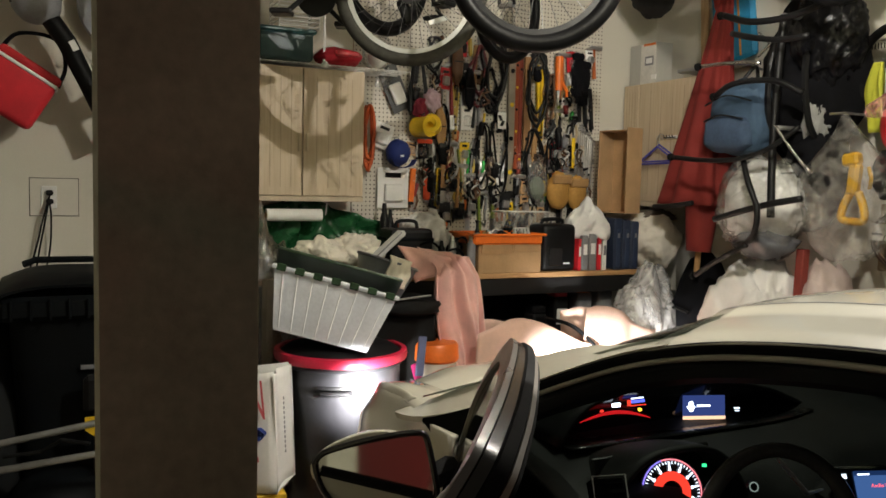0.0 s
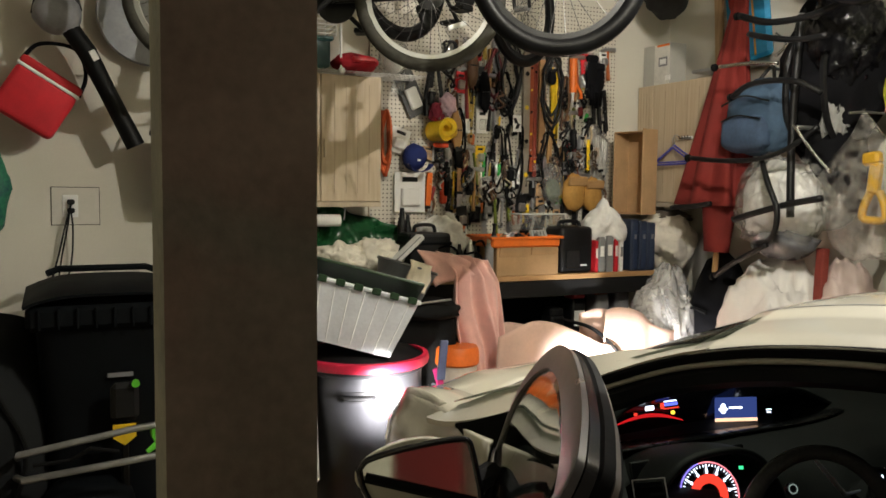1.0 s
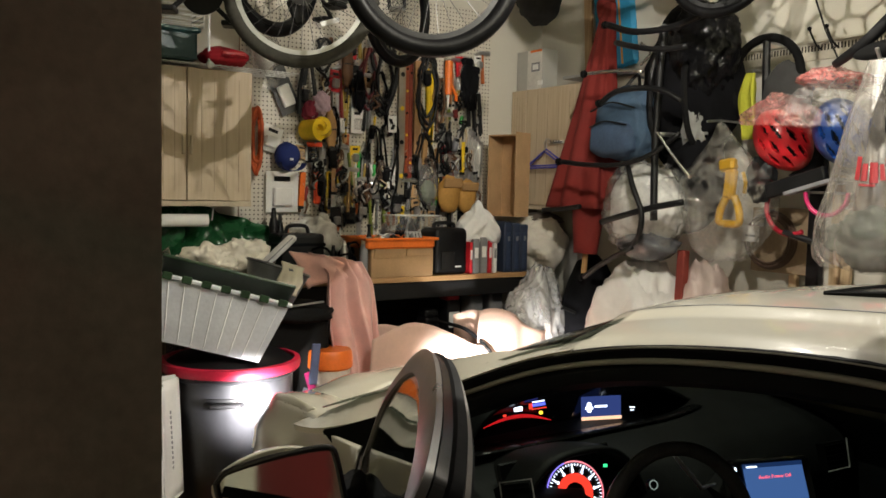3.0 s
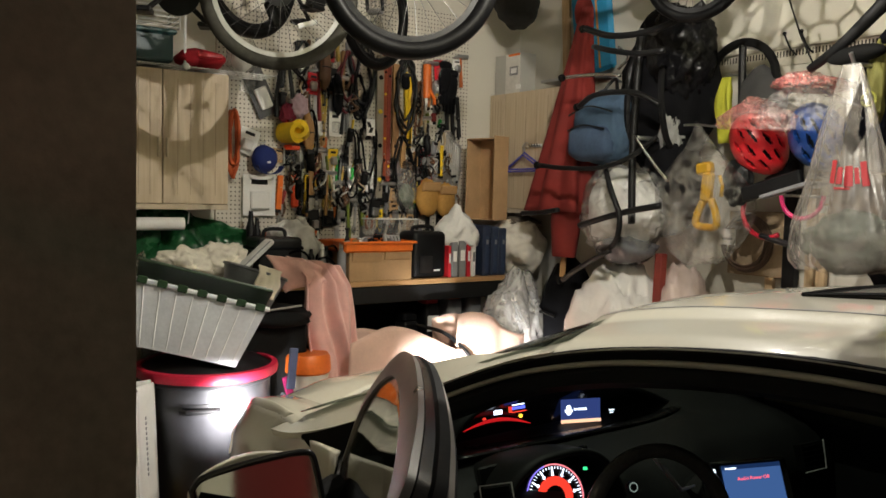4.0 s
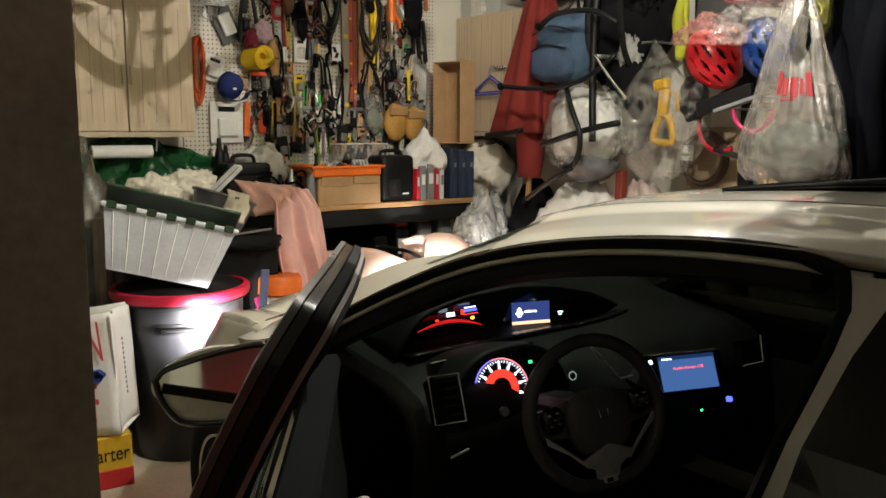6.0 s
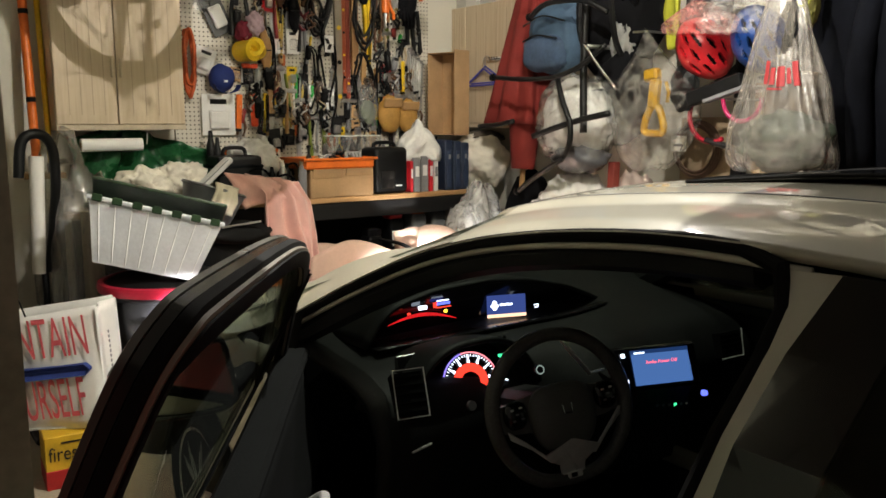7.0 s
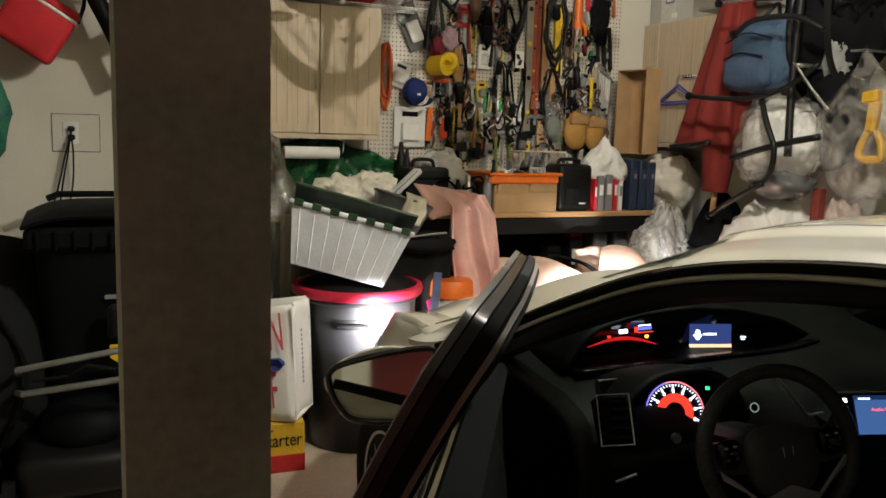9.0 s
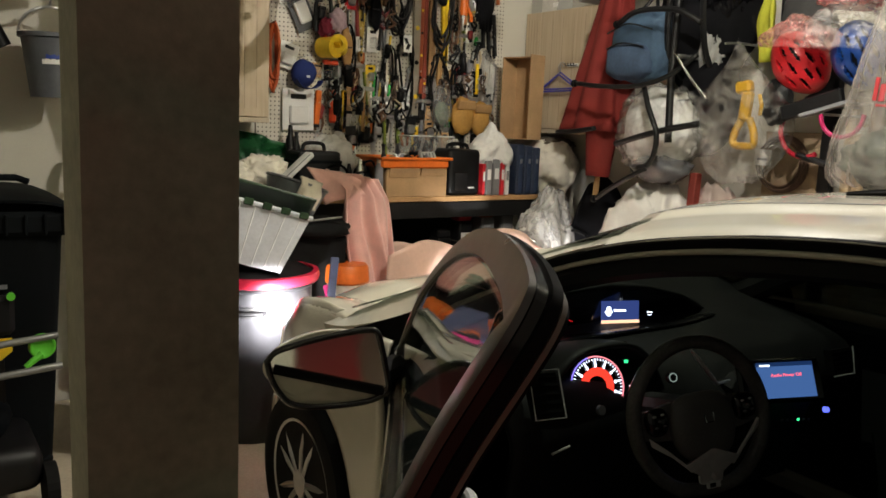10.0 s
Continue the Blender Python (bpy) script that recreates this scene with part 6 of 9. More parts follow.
def towel(u, v):
    top = Vector((-0.16 + 0.26 * u, 0.12 - 0.16 * u, 0.885 - 0.05 * u))
    low = Vector((-0.04 + 0.30 * u, -0.06 + 0.03 * math.sin(6 * u), 0.02))
    knee = Vector((-0.10 + 0.28 * u, -0.02, 0.78 - 0.06 * u))
    p = top.lerp(knee, v / 0.18) if v < 0.18 else knee.lerp(low, (v - 0.18) / 0.82)
    return p + Vector((0.012 * math.sin(9 * v + 5 * u), (0.032 * math.sin(15 * u + 1.5 * v) + 0.014 * math.sin(31 * u - v)) * min(1, v * 2), 0))


part("cloth", drape(towel, 64, 40, 0.06, 5, 9, 0.008), PINK, t, smooth="all")
part("hem", tubed(spline([towel(k / 12, 1.0) for k in range(13)], 2), 0.008, 6), PINK, t)
part("peak", drape(lambda u, v: (-0.30 + 0.30 * u + 0.10 * v, 0.04 - 0.02 * v + 0.02 * math.sin(7 * u), 0.90 - 0.20 * v * (1 - u * 0.6) - 0.05 * u), 14, 10, 0.04, 5, 3, 0.008), PINK, t, smooth="all")

# orange bucket, purple strap bag
t = put("orange_pail", 1.88, 3.94, 0.0, "orange and white plastic pail behind the bin", "pail")
bm = bmesh.new()
lathe(bm, [(0.09, 0.0), (0.11, 0.70)], None, 24)
part("lower", bm, mat("cream_plastic", (0.6, 0.55, 0.47), 0.5), t, smooth=True)
bm = bmesh.new()
lathe(bm, [(0.113, 0.69), (0.122, 0.70), (0.118, 0.775), (0.108, 0.79), (0.0, 0.792)], None, 24)
part("lid", bm, ORANGE, t, "bright orange lid", smooth=True)
t = put("backpack_bag", 1.685, 3.80, 0.0, "grey bag with magenta and blue straps by the bin", "bag")
part("body", lump((0.16, 0.16, 0.66), (0.03, 0, 0.30), 0.2, 1.8, 5, 3, 0.06), mat("grey_nylon", (0.10, 0.10, 0.12), 0.8), t, smooth="all")
part("strap", boxed((0.04, 0.012, 0.15), (-0.01, -0.085, 0.66), 0.004, (0, -16, 0)), mat("magenta_strap", (0.45, 0.02, 0.14), 0.7), t, "magenta strap")
part("strap", boxed((0.045, 0.012, 0.20), (0.0, -0.095, 0.77), 0.004, (0, 5, 0)), mat("slate_blue_strap", (0.10, 0.12, 0.22), 0.7), t, "slate blue strap")

# white paper shopping bag with red capitals
t = put("paper_shopping_bag", 0.82, 3.725, 0.237, "white paper shopping bag with large red capitals", "bag", rz=-34, ry=-3)
part("front", sheet(lambda u, v: (-0.27 + 0.47 * u, -0.12 + 0.012 * math.sin(5 * u + 3 * v), 0.49 * v + 0.05 * u * v), 12, 12, 0.002), PAPER, t, smooth="all")
part("rear", sheet(lambda u, v: (-0.27 + 0.47 * u, 0.12 + 0.01 * math.sin(6 * u), 0.49 * v + 0.05 * u * v), 12, 8, 0.002), PAPER, t, smooth="all")
part("gusset", sheet(lambda u, v: (0.201 + 0.012 * math.sin(9 * u) * v - 0.02 * math.sin(math.pi * u), -0.12 + 0.24 * u, 0.53 * v), 10, 10, 0.002), PAPER, t, smooth="all")
part("base", boxed((0.47, 0.24, 0.006), (-0.035, 0, 0.005)), PAPER, t)
REDINK = mat("red_ink", (0.66, 0.11, 0.13), 0.7)
for txt, z in (("CONTAIN", 0.40), ("YOURSELF", 0.13)):
    o = words(txt, 0.25, pose(-0.065, -0.137, z, 90, -3, 0) @ Matrix.Diagonal((0.40 if txt == "CONTAIN" else 0.33, 1.0, 1, 1)), REDINK, t)
part("store_mark", boxed((0.36, 0.003, 0.05), (-0.02, -0.136, 0.262), 0.02, (0, -3, 0)), mat("navy_ink", (0.02, 0.04, 0.2), 0.7), t, "blue oval store mark")
for k in range(12):
    part("side_print", boxed((0.003, 0.010, 0.012), (0.208, -0.02, 0.16 + 0.022 * k)), GREY, t)
part("handle", tubed(spline([(-0.19, -0.122, 0.47), (-0.17, -0.13, 0.57), (-0.12, -0.13, 0.60), (-0.09, -0.124, 0.50)], 5), 0.0035, 6), BLACK, t, "thin black cord handle")
t = put("firestarter_carton", 0.82, 3.64, 0.0, "yellow and red carton of firestarter under the bag", "carton", rz=-4)
part("body", boxed((0.30, 0.20, 0.235), (0, 0, 0.1175), 0.004), mat("yellow_print", (0.62, 0.38, 0.02), 0.6), t)
part("red_band", boxed((0.304, 0.204, 0.085), (0, 0, 0.0435), 0.003), mat("red_print", (0.45, 0.02, 0.02), 0.6), t)
words("firestarter", 0.082, pose(0.0, -0.1035, 0.155, 90) @ Matrix.Diagonal((0.82, 1.1, 1, 1)), mat("black_ink", (0.01, 0.01, 0.01), 0.6), t)
part("small_print", boxed((0.09, 0.001, 0.008), (-0.04, -0.1035, 0.205)), MATS["black_ink"], t)
# crumpled clear plastic by the cabinet
for k, (x, y, z, s) in enumerate(((1.02, 4.15, 0.0, 1.25), (0.98, 4.33, 0.0, 1.35))):
    t = put("clear_wrap", x, y, z, "tall bundle of crumpled clear plastic wrap", "plastic wrap", group="plastic wraps")
    part("wrap", lump((0.28, 0.26, s), (0, 0, s / 2), 0.3, 2.4, 20 + k, 4, 0.18), CLEARFILM, t, smooth="all")
    part("roll", tubed([(0.02, 0, 0.02), (0.03, 0.02, s * 0.9)], 0.05, 10), mat("dull_tan_roll", (0.32, 0.26, 0.17), 0.6), t)
# ---- pegboard and the tools on it ----


def pegboard_material():
    m = bpy.data.materials.new("white_pegboard")
    m.use_nodes = True
    n, l = m.node_tree.nodes, m.node_tree.links
    b = n["Principled BSDF"]
    co = n.new("ShaderNodeTexCoord")
    sc = n.new("ShaderNodeVectorMath")
    sc.operation = "SCALE"
    sc.inputs["Scale"].default_value = 1 / 0.0254
    fr = n.new("ShaderNodeVectorMath")
    fr.operation = "FRACTION"
    sep = n.new("ShaderNodeSeparateXYZ")
    l.new(co.outputs["Object"], sc.inputs[0])
    l.new(sc.outputs[0], fr.inputs[0])
    l.new(fr.outputs[0], sep.inputs[0])
    sq = []
    for axis in ("X", "Z"):
        a = n.new("ShaderNodeMath")
        a.operation = "SUBTRACT"
        a.inputs[1].default_value = 0.5
        l.new(sep.outputs[axis], a.inputs[0])
        p = n.new("ShaderNodeMath")
        p.operation = "MULTIPLY"
        l.new(a.outputs[0], p.inputs[0])
        l.new(a.outputs[0], p.inputs[1])
        sq.append(p)
    s = n.new("ShaderNodeMath")
    l.new(sq[0].outputs[0], s.inputs[0])
    l.new(sq[1].outputs[0], s.inputs[1])
    c = n.new("ShaderNodeMath")
    c.operation = "LESS_THAN"
    c.inputs[1].default_value = 0.032
    l.new(s.outputs[0], c.inputs[0])
    mix = n.new("ShaderNodeMix")
    mix.data_type = "RGBA"
    mix.inputs[6].default_value = (0.60, 0.56, 0.48, 1)
    mix.inputs[7].default_value = (0.03, 0.025, 0.02, 1)
    l.new(c.outputs[0], mix.inputs[0])
    l.new(mix.outputs[2], b.inputs["Base Color"])
    b.inputs["Roughness"].default_value = 0.6
    return m


PY = 4.672  # face of the pegboard
board = put("pegboard", 2.54, PY, 1.30, "white perforated pegboard crowded with tools", "pegboard")
part("board", boxed((1.78, 0.008, 1.55), (0, 0.004, 0.775), 0.001), pegboard_material(), board)
for x in (-0.88, 0.88):
    part("batten", boxed((0.02, 0.010, 1.55), (x, 0.013, 0.775)), TOOLWOOD, board)


def hung(name, x, z, label, category, lean=0.0, off=0.02, group="tools on the pegboard"):
    """A thing that hangs on the board from a peg; local z = 0 is the peg."""
    t = thing(name, pose(x, PY - off, z, 0, lean, 0), label, category, group)
    part("peg", tubed([(0, off, 0.004), (0, -0.012, 0.004), (0, -0.016, 0.012)], 0.003, 5), STEEL, t)
    return t


def driver(x, z, ln, grip, lean=0.0):
    t = hung("screwdriver", x, z, "screwdriver hanging on the pegboard", "tool", lean)
    bm = bmesh.new()
    lathe(bm, [(0.008, 0.0), (0.014, -0.01), (0.013, -ln * 0.4), (0.007, -ln * 0.44)], None, 8)
    part("handle", bm, grip, t, smooth=True)
    part("blade", tubed([(0, 0, -ln * 0.43), (0, 0, -ln)], 0.004, 6), STEEL, t)


def pliers(x, z, ln, grip, lean=0.0):
    t = hung("pliers", x, z, "pliers with coloured grips on the pegboard", "tool", lean)
    for sx in (-1, 1):
        part("grip", tubed([(sx * 0.008, 0, -ln * 0.38), (sx * 0.026, 0, -ln * 0.65), (sx * 0.016, 0, -ln)], 0.009, 6), grip, t)
        part("jaw", tubed([(0, 0, 0.0), (sx * 0.012, 0, -ln * 0.18), (sx * 0.006, 0, -ln * 0.38)], [0.004, 0.009, 0.010], 6), STEEL, t)


def wrench(x, z, ln, lean=0.0):
    t = hung("wrench", x, z, "steel wrench hanging on the pegboard", "tool", lean)
    part("shank", boxed((0.016, 0.006, ln * 0.8), (0, 0, -ln * 0.5), 0.002), STEEL, t)
    for zz in (-0.02, -ln):
        part("end", tubed(arc((0, 0, zz), 0.015, 20, 340, 12), 0.006, 6), STEEL, t)


def saw(x, z, ln, w, lean=0.0, grip=None):
    t = hung("hand_saw", x, z, "hand saw with a wooden handle on the pegboard", "tool", lean)
    part("handle", boxed((w, 0.022, ln * 0.28), (0, 0, -ln * 0.14), 0.010), grip or TOOLWOOD, t)
    part("blade", boxed((w * 0.75, 0.002, ln * 0.72), (0, 0, -ln * 0.64), 0), STEEL, t)


def hammer(x, z, ln, grip, lean=0.0):
    t = hung("hammer", x, z, "hammer hanging head up on the pegboard", "tool", lean, 0.03)
    part("head", tubed([(-0.055, 0, -0.01), (-0.02, 0, 0.0), (0.06, 0, 0.0)], [0.006, 0.014, 0.016], 8), STEEL if grip is not BLACK else MATTE, t)
    part("handle", tubed([(0, 0, -0.005), (0, 0, -ln * 0.55), (0, 0, -ln)], [0.009, 0.011, 0.014], 8), grip, t)


def stick(x, z, ln, w, mm, name, label, lean=0.0, holes=0):
    t = hung(name, x, z, label, "tool", lean, 0.024)
    part("bar", boxed((w, 0.022, ln), (0, 0, -ln / 2), 0.003), mm, t)
    for k in range(holes):
        bm = bmesh.new()
        cyl(bm, w * 0.28, w * 0.28, 0.003, pose(0, -0.0115, -ln * (0.15 + 0.7 * k / max(1, holes - 1)), 90), 12)
        part("vial", bm, YELLOW if k % 2 else MATTE, t)
    part("end_cap", boxed((w * 1.05, 0.024, 0.02), (0, 0, -ln + 0.01), 0.003), BLACK, t)


def packet(x, z, w, h, mm, label, lean=0.0, window=None):
    t = hung("blister_pack", x, z, label, "packet", lean, 0.03)
    part("card", boxed((w, 0.004, h), (0, 0, -h / 2), 0.001), mm, t)
    part("blister", boxed((w * 0.6, 0.03, h * 0.45), (0, -0.016, -h * 0.62), 0.008), window or CLEARFILM, t)
    part("print", boxed((w * 0.5, 0.001, h * 0.12), (0, -0.003, -h * 0.18)), BLACK, t)


def loop(x, z, w, h, r, mm, label, turns=3, seed=0):
    t = hung("cable_loop", x, z, label, "cable", 0, 0.035)
    for k in range(turns):
        a = 0.86 + 0.10 * ((k * 7 + seed) % 3)
        pts = []
        for i in range(26):
            f = 2 * math.pi * i / 26
            wob = Vector((seed * 1.3 + k * 2.1, math.cos(f) * 1.1, math.sin(f) * 1.1))
            pts.append((w / 2 * a * math.sin(f) * (1 + 0.5 * noise.noise(wob)) + 0.35 * w * noise.noise(wob + Vector((9, 0, 0))), -0.010 * k + 0.012 * noise.noise(wob + Vector((0, 4, 0))), -h * a * (0.5 - 0.5 * math.cos(f))))
        part("turn", tubed(pts, r, 6, True), mm, t, smooth="all")


TAN = MATS["tan_leather"]
# extension cord by the cabinet
loop(1.735, 2.08, 0.055, 0.36, 0.011, mat("orange_cord", (0.5, 0.09, 0.02), 0.6), "orange extension cord looped beside the cabinet", 4)
packet(1.84, 2.32, 0.13, 0.28, mat("dark_card", (0.05, 0.05, 0.05), 0.4), "dark packet with a pale label on the pegboard", -25, PAPER)
packet(1.85, 2.30, 0.10, 0.12, CLEARFILM, "crinkled clear packet on the pegboard", 15)
packet(1.85, 1.98, 0.12, 0.15, PAPER, "white paper card pinned to the pegboard", 18, PAPER)
packet(1.90, 1.72, 0.20, 0.24, PAPER, "large white card on the pegboard", 0, PAPER)
# blue cap, yellow roll
t = hung("cloth_cap", 1.905, 1.90, "dark blue cap hanging on the pegboard", "cap", 0, 0.09)
part("crown", lump((0.15, 0.13, 0.16), (0, 0, -0.09), 0.10, 1.5, 3, 3, 0.03), mat("navy_cap_cloth", (0.008, 0.02, 0.12), 0.8), t, smooth="all")
part("brim", sheet(lambda u, v: (0.07 * math.cos(math.pi * (1 + u)) * (1 + 0.1 * v), -0.05 - 0.05 * v, -0.13 + 0.05 * math.sin(math.pi * (1 + u))), 12, 3, 0.004), MATS["navy_cap_cloth"], t)
part("badge", boxed((0.02, 0.004, 0.012), (0, -0.066, -0.11)), WHITE, t)
t = hung("tape_roll", 2.06, 2.04, "yellow roll of tape on the pegboard", "tape", 0, 0.10)
bm = bmesh.new()
lathe(bm, [(0.032, -0.06), (0.060, -0.06), (0.062, 0.06), (0.032, 0.06)], pose(0, 0, -0.07, 90, 0, 20), 24, True)
part("roll", bm, YELLOW, t, smooth=True)
part("loose_end", boxed((0.09, 0.004, 0.05), (0.07, 0.0, -0.05), 0.001, (0, 20, 10)), YELLOW, t)
# loppers with long black handles
t = hung("loppers", 2.01, 2.42, "long loppers with black handles and red jaws", "tool", 0, 0.06)
for sx in (-1, 1):
    part("arm", tubed([(0.03 + sx * 0.015, 0, 0.0), (0.03 + sx * 0.05, 0, -0.22), (0.03 + sx * 0.05, 0, -0.36)], [0.010, 0.013, 0.015], 8), BLACK, t)
part("jaw", tubed([(0.03, 0, -0.30), (0.05, 0, -0.40), (0.08, -0.01, -0.47)], [0.012, 0.02, 0.008], 8), RED, t)
# hacksaw and orange handles
t = hung("hacksaw", 2.10, 1.89, "hacksaw with an orange frame and handle", "tool", 0, 0.04)
part("bow", tubed([(-0.05, 0, -0.10), (-0.05, 0, -0.01), (0.05, 0, 0.0), (0.055, 0, -0.16)], 0.007, 6), STEEL, t)
part("top_grip", boxed((0.10, 0.026, 0.028), (0.0, 0, -0.002), 0.006), mat("bright_orange", (0.85, 0.10, 0.03), 0.4), t)
part("handle", boxed((0.045, 0.03, 0.20), (0.02, 0, -0.26), 0.010), MATS["bright_orange"], t)
part("blade", boxed((0.012, 0.002, 0.13), (0.05, 0, -0.15)), STEEL, t)
stick(2.035, 1.72, 0.22, 0.034, ORANGE, "orange_level", "short orange level on the pegboard", 4)
# rows of hand tools
random.seed(21)
GRIPS = [mat("dull_red_grip", (0.22, 0.02, 0.02), 0.5), BLACK, mat("dull_yellow_grip", (0.42, 0.30, 0.06), 0.5), BLACK, MATTE, mat("dull_orange_grip", (0.40, 0.10, 0.02), 0.5), GREY, TOOLWOOD, mat("pale_ash_wood", (0.50, 0.40, 0.26), 0.6), TOOLWOOD, STEEL, mat("olive_grip", (0.16, 0.2, 0.03), 0.5), mat("brown_grip", (0.12, 0.06, 0.03), 0.6)]
x = 2.17
col = 0
while x < 3.34:
    for row, z in enumerate((2.52, 2.34, 2.14, 1.92, 1.72, 1.54)):
        zz = z + random.uniform(-0.05, 0.05)
        xx = x + random.uniform(-0.012, 0.012)
        k = (col * 5 + row * 3 + random.randrange(3)) % 7
        ln = random.uniform(0.14, 0.26)
        g = random.choice(GRIPS)
        lean = random.uniform(-6, 6)
        keep = random.random()
        if 2.50 < xx < 3.02 and z > 1.85 or 1.95 < z < 2.25 and 2.26 < xx < 2.44 or keep < (0.45 if xx > 3.05 else 0.08):
            continue
        if k == 0:
            driver(xx, zz, ln, g, lean)
        elif k == 1:
            pliers(xx, zz, ln * 0.85, g, lean)
        elif k == 2:
            wrench(xx, zz, ln, lean)
        elif k == 3:
            saw(xx, zz, ln * 1.15, 0.045, lean, g)
        elif k == 4:
            hammer(xx, zz, ln * 1.2, g, lean)
        elif k == 5:
            stick(xx, zz, ln * 1.2, 0.026, random.choice([TOOLWOOD, YELLOW, BLACK, STEEL, TAN]), "measuring_stick", "narrow measuring stick on the pegboard", lean)
        else:
            packet(xx, zz, random.uniform(0.05, 0.08), random.uniform(0.10, 0.16), random.choice([PAPER, YELLOW, BLACK, RED, CARD, BLACK, MATTE]), "small hardware packet on the pegboard", lean, random.choice([BLACK, CLEARFILM, STEEL]))
    x += 0.034
    col += 1
# the big ones that stand out
packet(2.39, 2.12, 0.085, 0.15, PAPER, "white spec card hanging on the pegboard")
packet(2.30, 2.10, 0.06, 0.13, PAPER, "white tool card hanging on the pegboard")
packet(2.62, 2.08, 0.05, 0.10, PAPER, "white tag with black marks on the pegboard", 0, BLACK)
stick(2.71, 2.50, 0.92, 0.052, mat("brushed_alloy_bar", (0.34, 0.30, 0.24), 0.4, 0.5), "long_level", "long alloy level with vials on the pegboard", 0, 4)
stick(2.775, 2.50, 0.82, 0.030, mat("red_clamp_bar", (0.22, 0.04, 0.025), 0.5), "bar_clamp", "long red bar clamp on the pegboard", 0, 2)
stick(2.83, 2.46, 0.62, 0.050, mat("brown_board", (0.33, 0.18, 0.08), 0.6), "wooden_straightedge", "brown wooden straightedge on the pegboard", 0, 3)
loop(2.57, 2.56, 0.16, 0.44, 0.011, BLACK, "thick black cable looped on the pegboard", 3, 1)
loop(2.47, 2.50, 0.10, 0.36, 0.009, mat("dark_red_hose", (0.12, 0.015, 0.02), 0.5), "dark red hose looped on the pegboard", 2, 2)
loop(2.90, 2.50, 0.13, 0.46, 0.010, BLACK, "black cord looped on the pegboard", 3, 0)
for k, xx in enumerate((2.90, 2.935, 2.965)):
    stick(xx, 2.42 - 0.03 * k, 0.45, 0.024, YELLOW, "yellow_strap", "yellow ratchet strap hanging on the pegboard", (-3, 0, 4)[k])
t = hung("orange_gun", 3.05, 2.48, "orange caulking gun on the pegboard", "tool", 0, 0.05)
part("barrel", tubed([(0, 0, 0.0), (0, 0, -0.22)], 0.026, 12), ORANGE, t, smooth=True)
part("grip", tubed([(0.0, -0.01, -0.14), (0.05, -0.02, -0.22), (0.05, -0.02, -0.26)], 0.012, 8), ORANGE, t)
part("nozzle", tubed([(0, 0, -0.22), (0, 0, -0.30)], [0.012, 0.004], 8), WHITE, t)
for k, xx in enumerate((3.20, 3.26)):
    t = hung("work_glove", xx, 2.52 - 0.05 * k, "black work glove hanging on the pegboard", "glove", 6 * k, 0.05)
    part("palm", lump((0.10, 0.05, 0.18), (0, 0, -0.12), 0.1, 1.5, k, 3, 0.03), FABRIC, t, smooth="all")
    for f2 in range(4):
        part("finger", tubed([(-0.036 + 0.024 * f2, 0, -0.18), (-0.04 + 0.026 * f2, -0.005, -0.29 - 0.012 * (f2 in (1, 2)))], 0.011, 6), FABRIC, t)
    part("cuff", boxed((0.085, 0.04, 0.05), (0, 0, -0.03), 0.012), FABRIC, t)
# tan tool pouches
for xx, zz, s, sd in ((3.06, 1.72, 0.16, 2), (3.20, 1.70, 0.15, 4)):
    t = hung("leather_pouch", xx, zz, "tan leather tool pouch on the pegboard", "pouch", 0, 0.07)
    part("pocket", lump((s, 0.10, s * 1.5), (0, 0, -s * 0.7), 0.18, 1.6, sd, 3, 0.06), mat("mustard_leather", (0.42, 0.22, 0.05), 0.75, vary=0.2), t, smooth="all")
    part("flap", boxed((s * 0.9, 0.02, s * 0.4), (0, -0.05, -0.04), 0.008, (12, 0, 0)), TAN, t)
t = hung("clear_bag", 2.90, 1.80, "clear bag of hardware on the pegboard", "bag", 0, 0.06)
part("bag", lump((0.15, 0.08, 0.26), (0, 0, -0.14), 0.2, 2.0, 5, 3, 0.1), CLEARFILM, t, smooth="all")
part("filler", lump((0.11, 0.05, 0.15), (0, 0, -0.18), 0.3, 2.0, 6, 2, 0.1), mat("dull_green_cloth", (0.12, 0.15, 0.10), 0.8), t)
stick(2.845, 1.84, 0.28, 0.035, STEEL, "steel_trowel", "steel trowel on the pegboard", -12)
t = hung("tape_ring", 2.565, 1.74, "clear ring of tape on the pegboard", "tape", 0, 0.03)
part("ring", tubed(arc((0, 0, -0.045), 0.042, 0, 352, 22), 0.009, 6), mat("pale_tape", (0.45, 0.42, 0.35), 0.3), t)
t = hung("dust_mask", 2.62, 1.72, "white dust mask with dark eyes of print on the pegboard", "mask", 0, 0.03)
part("mask", boxed((0.05, 0.02, 0.08), (0, 0, -0.05), 0.010), PAPER, t)
part("print", boxed((0.03, 0.002, 0.014), (0, -0.011, -0.035)), BLACK, t)
for k in range(5):
    wrench(3.27 + 0.022 * k, 2.04 - 0.02 * k, 0.20 - 0.012 * k, 0)
    wrench(3.24 + 0.028 * k, 1.86 - 0.02 * k, 0.16, 4)

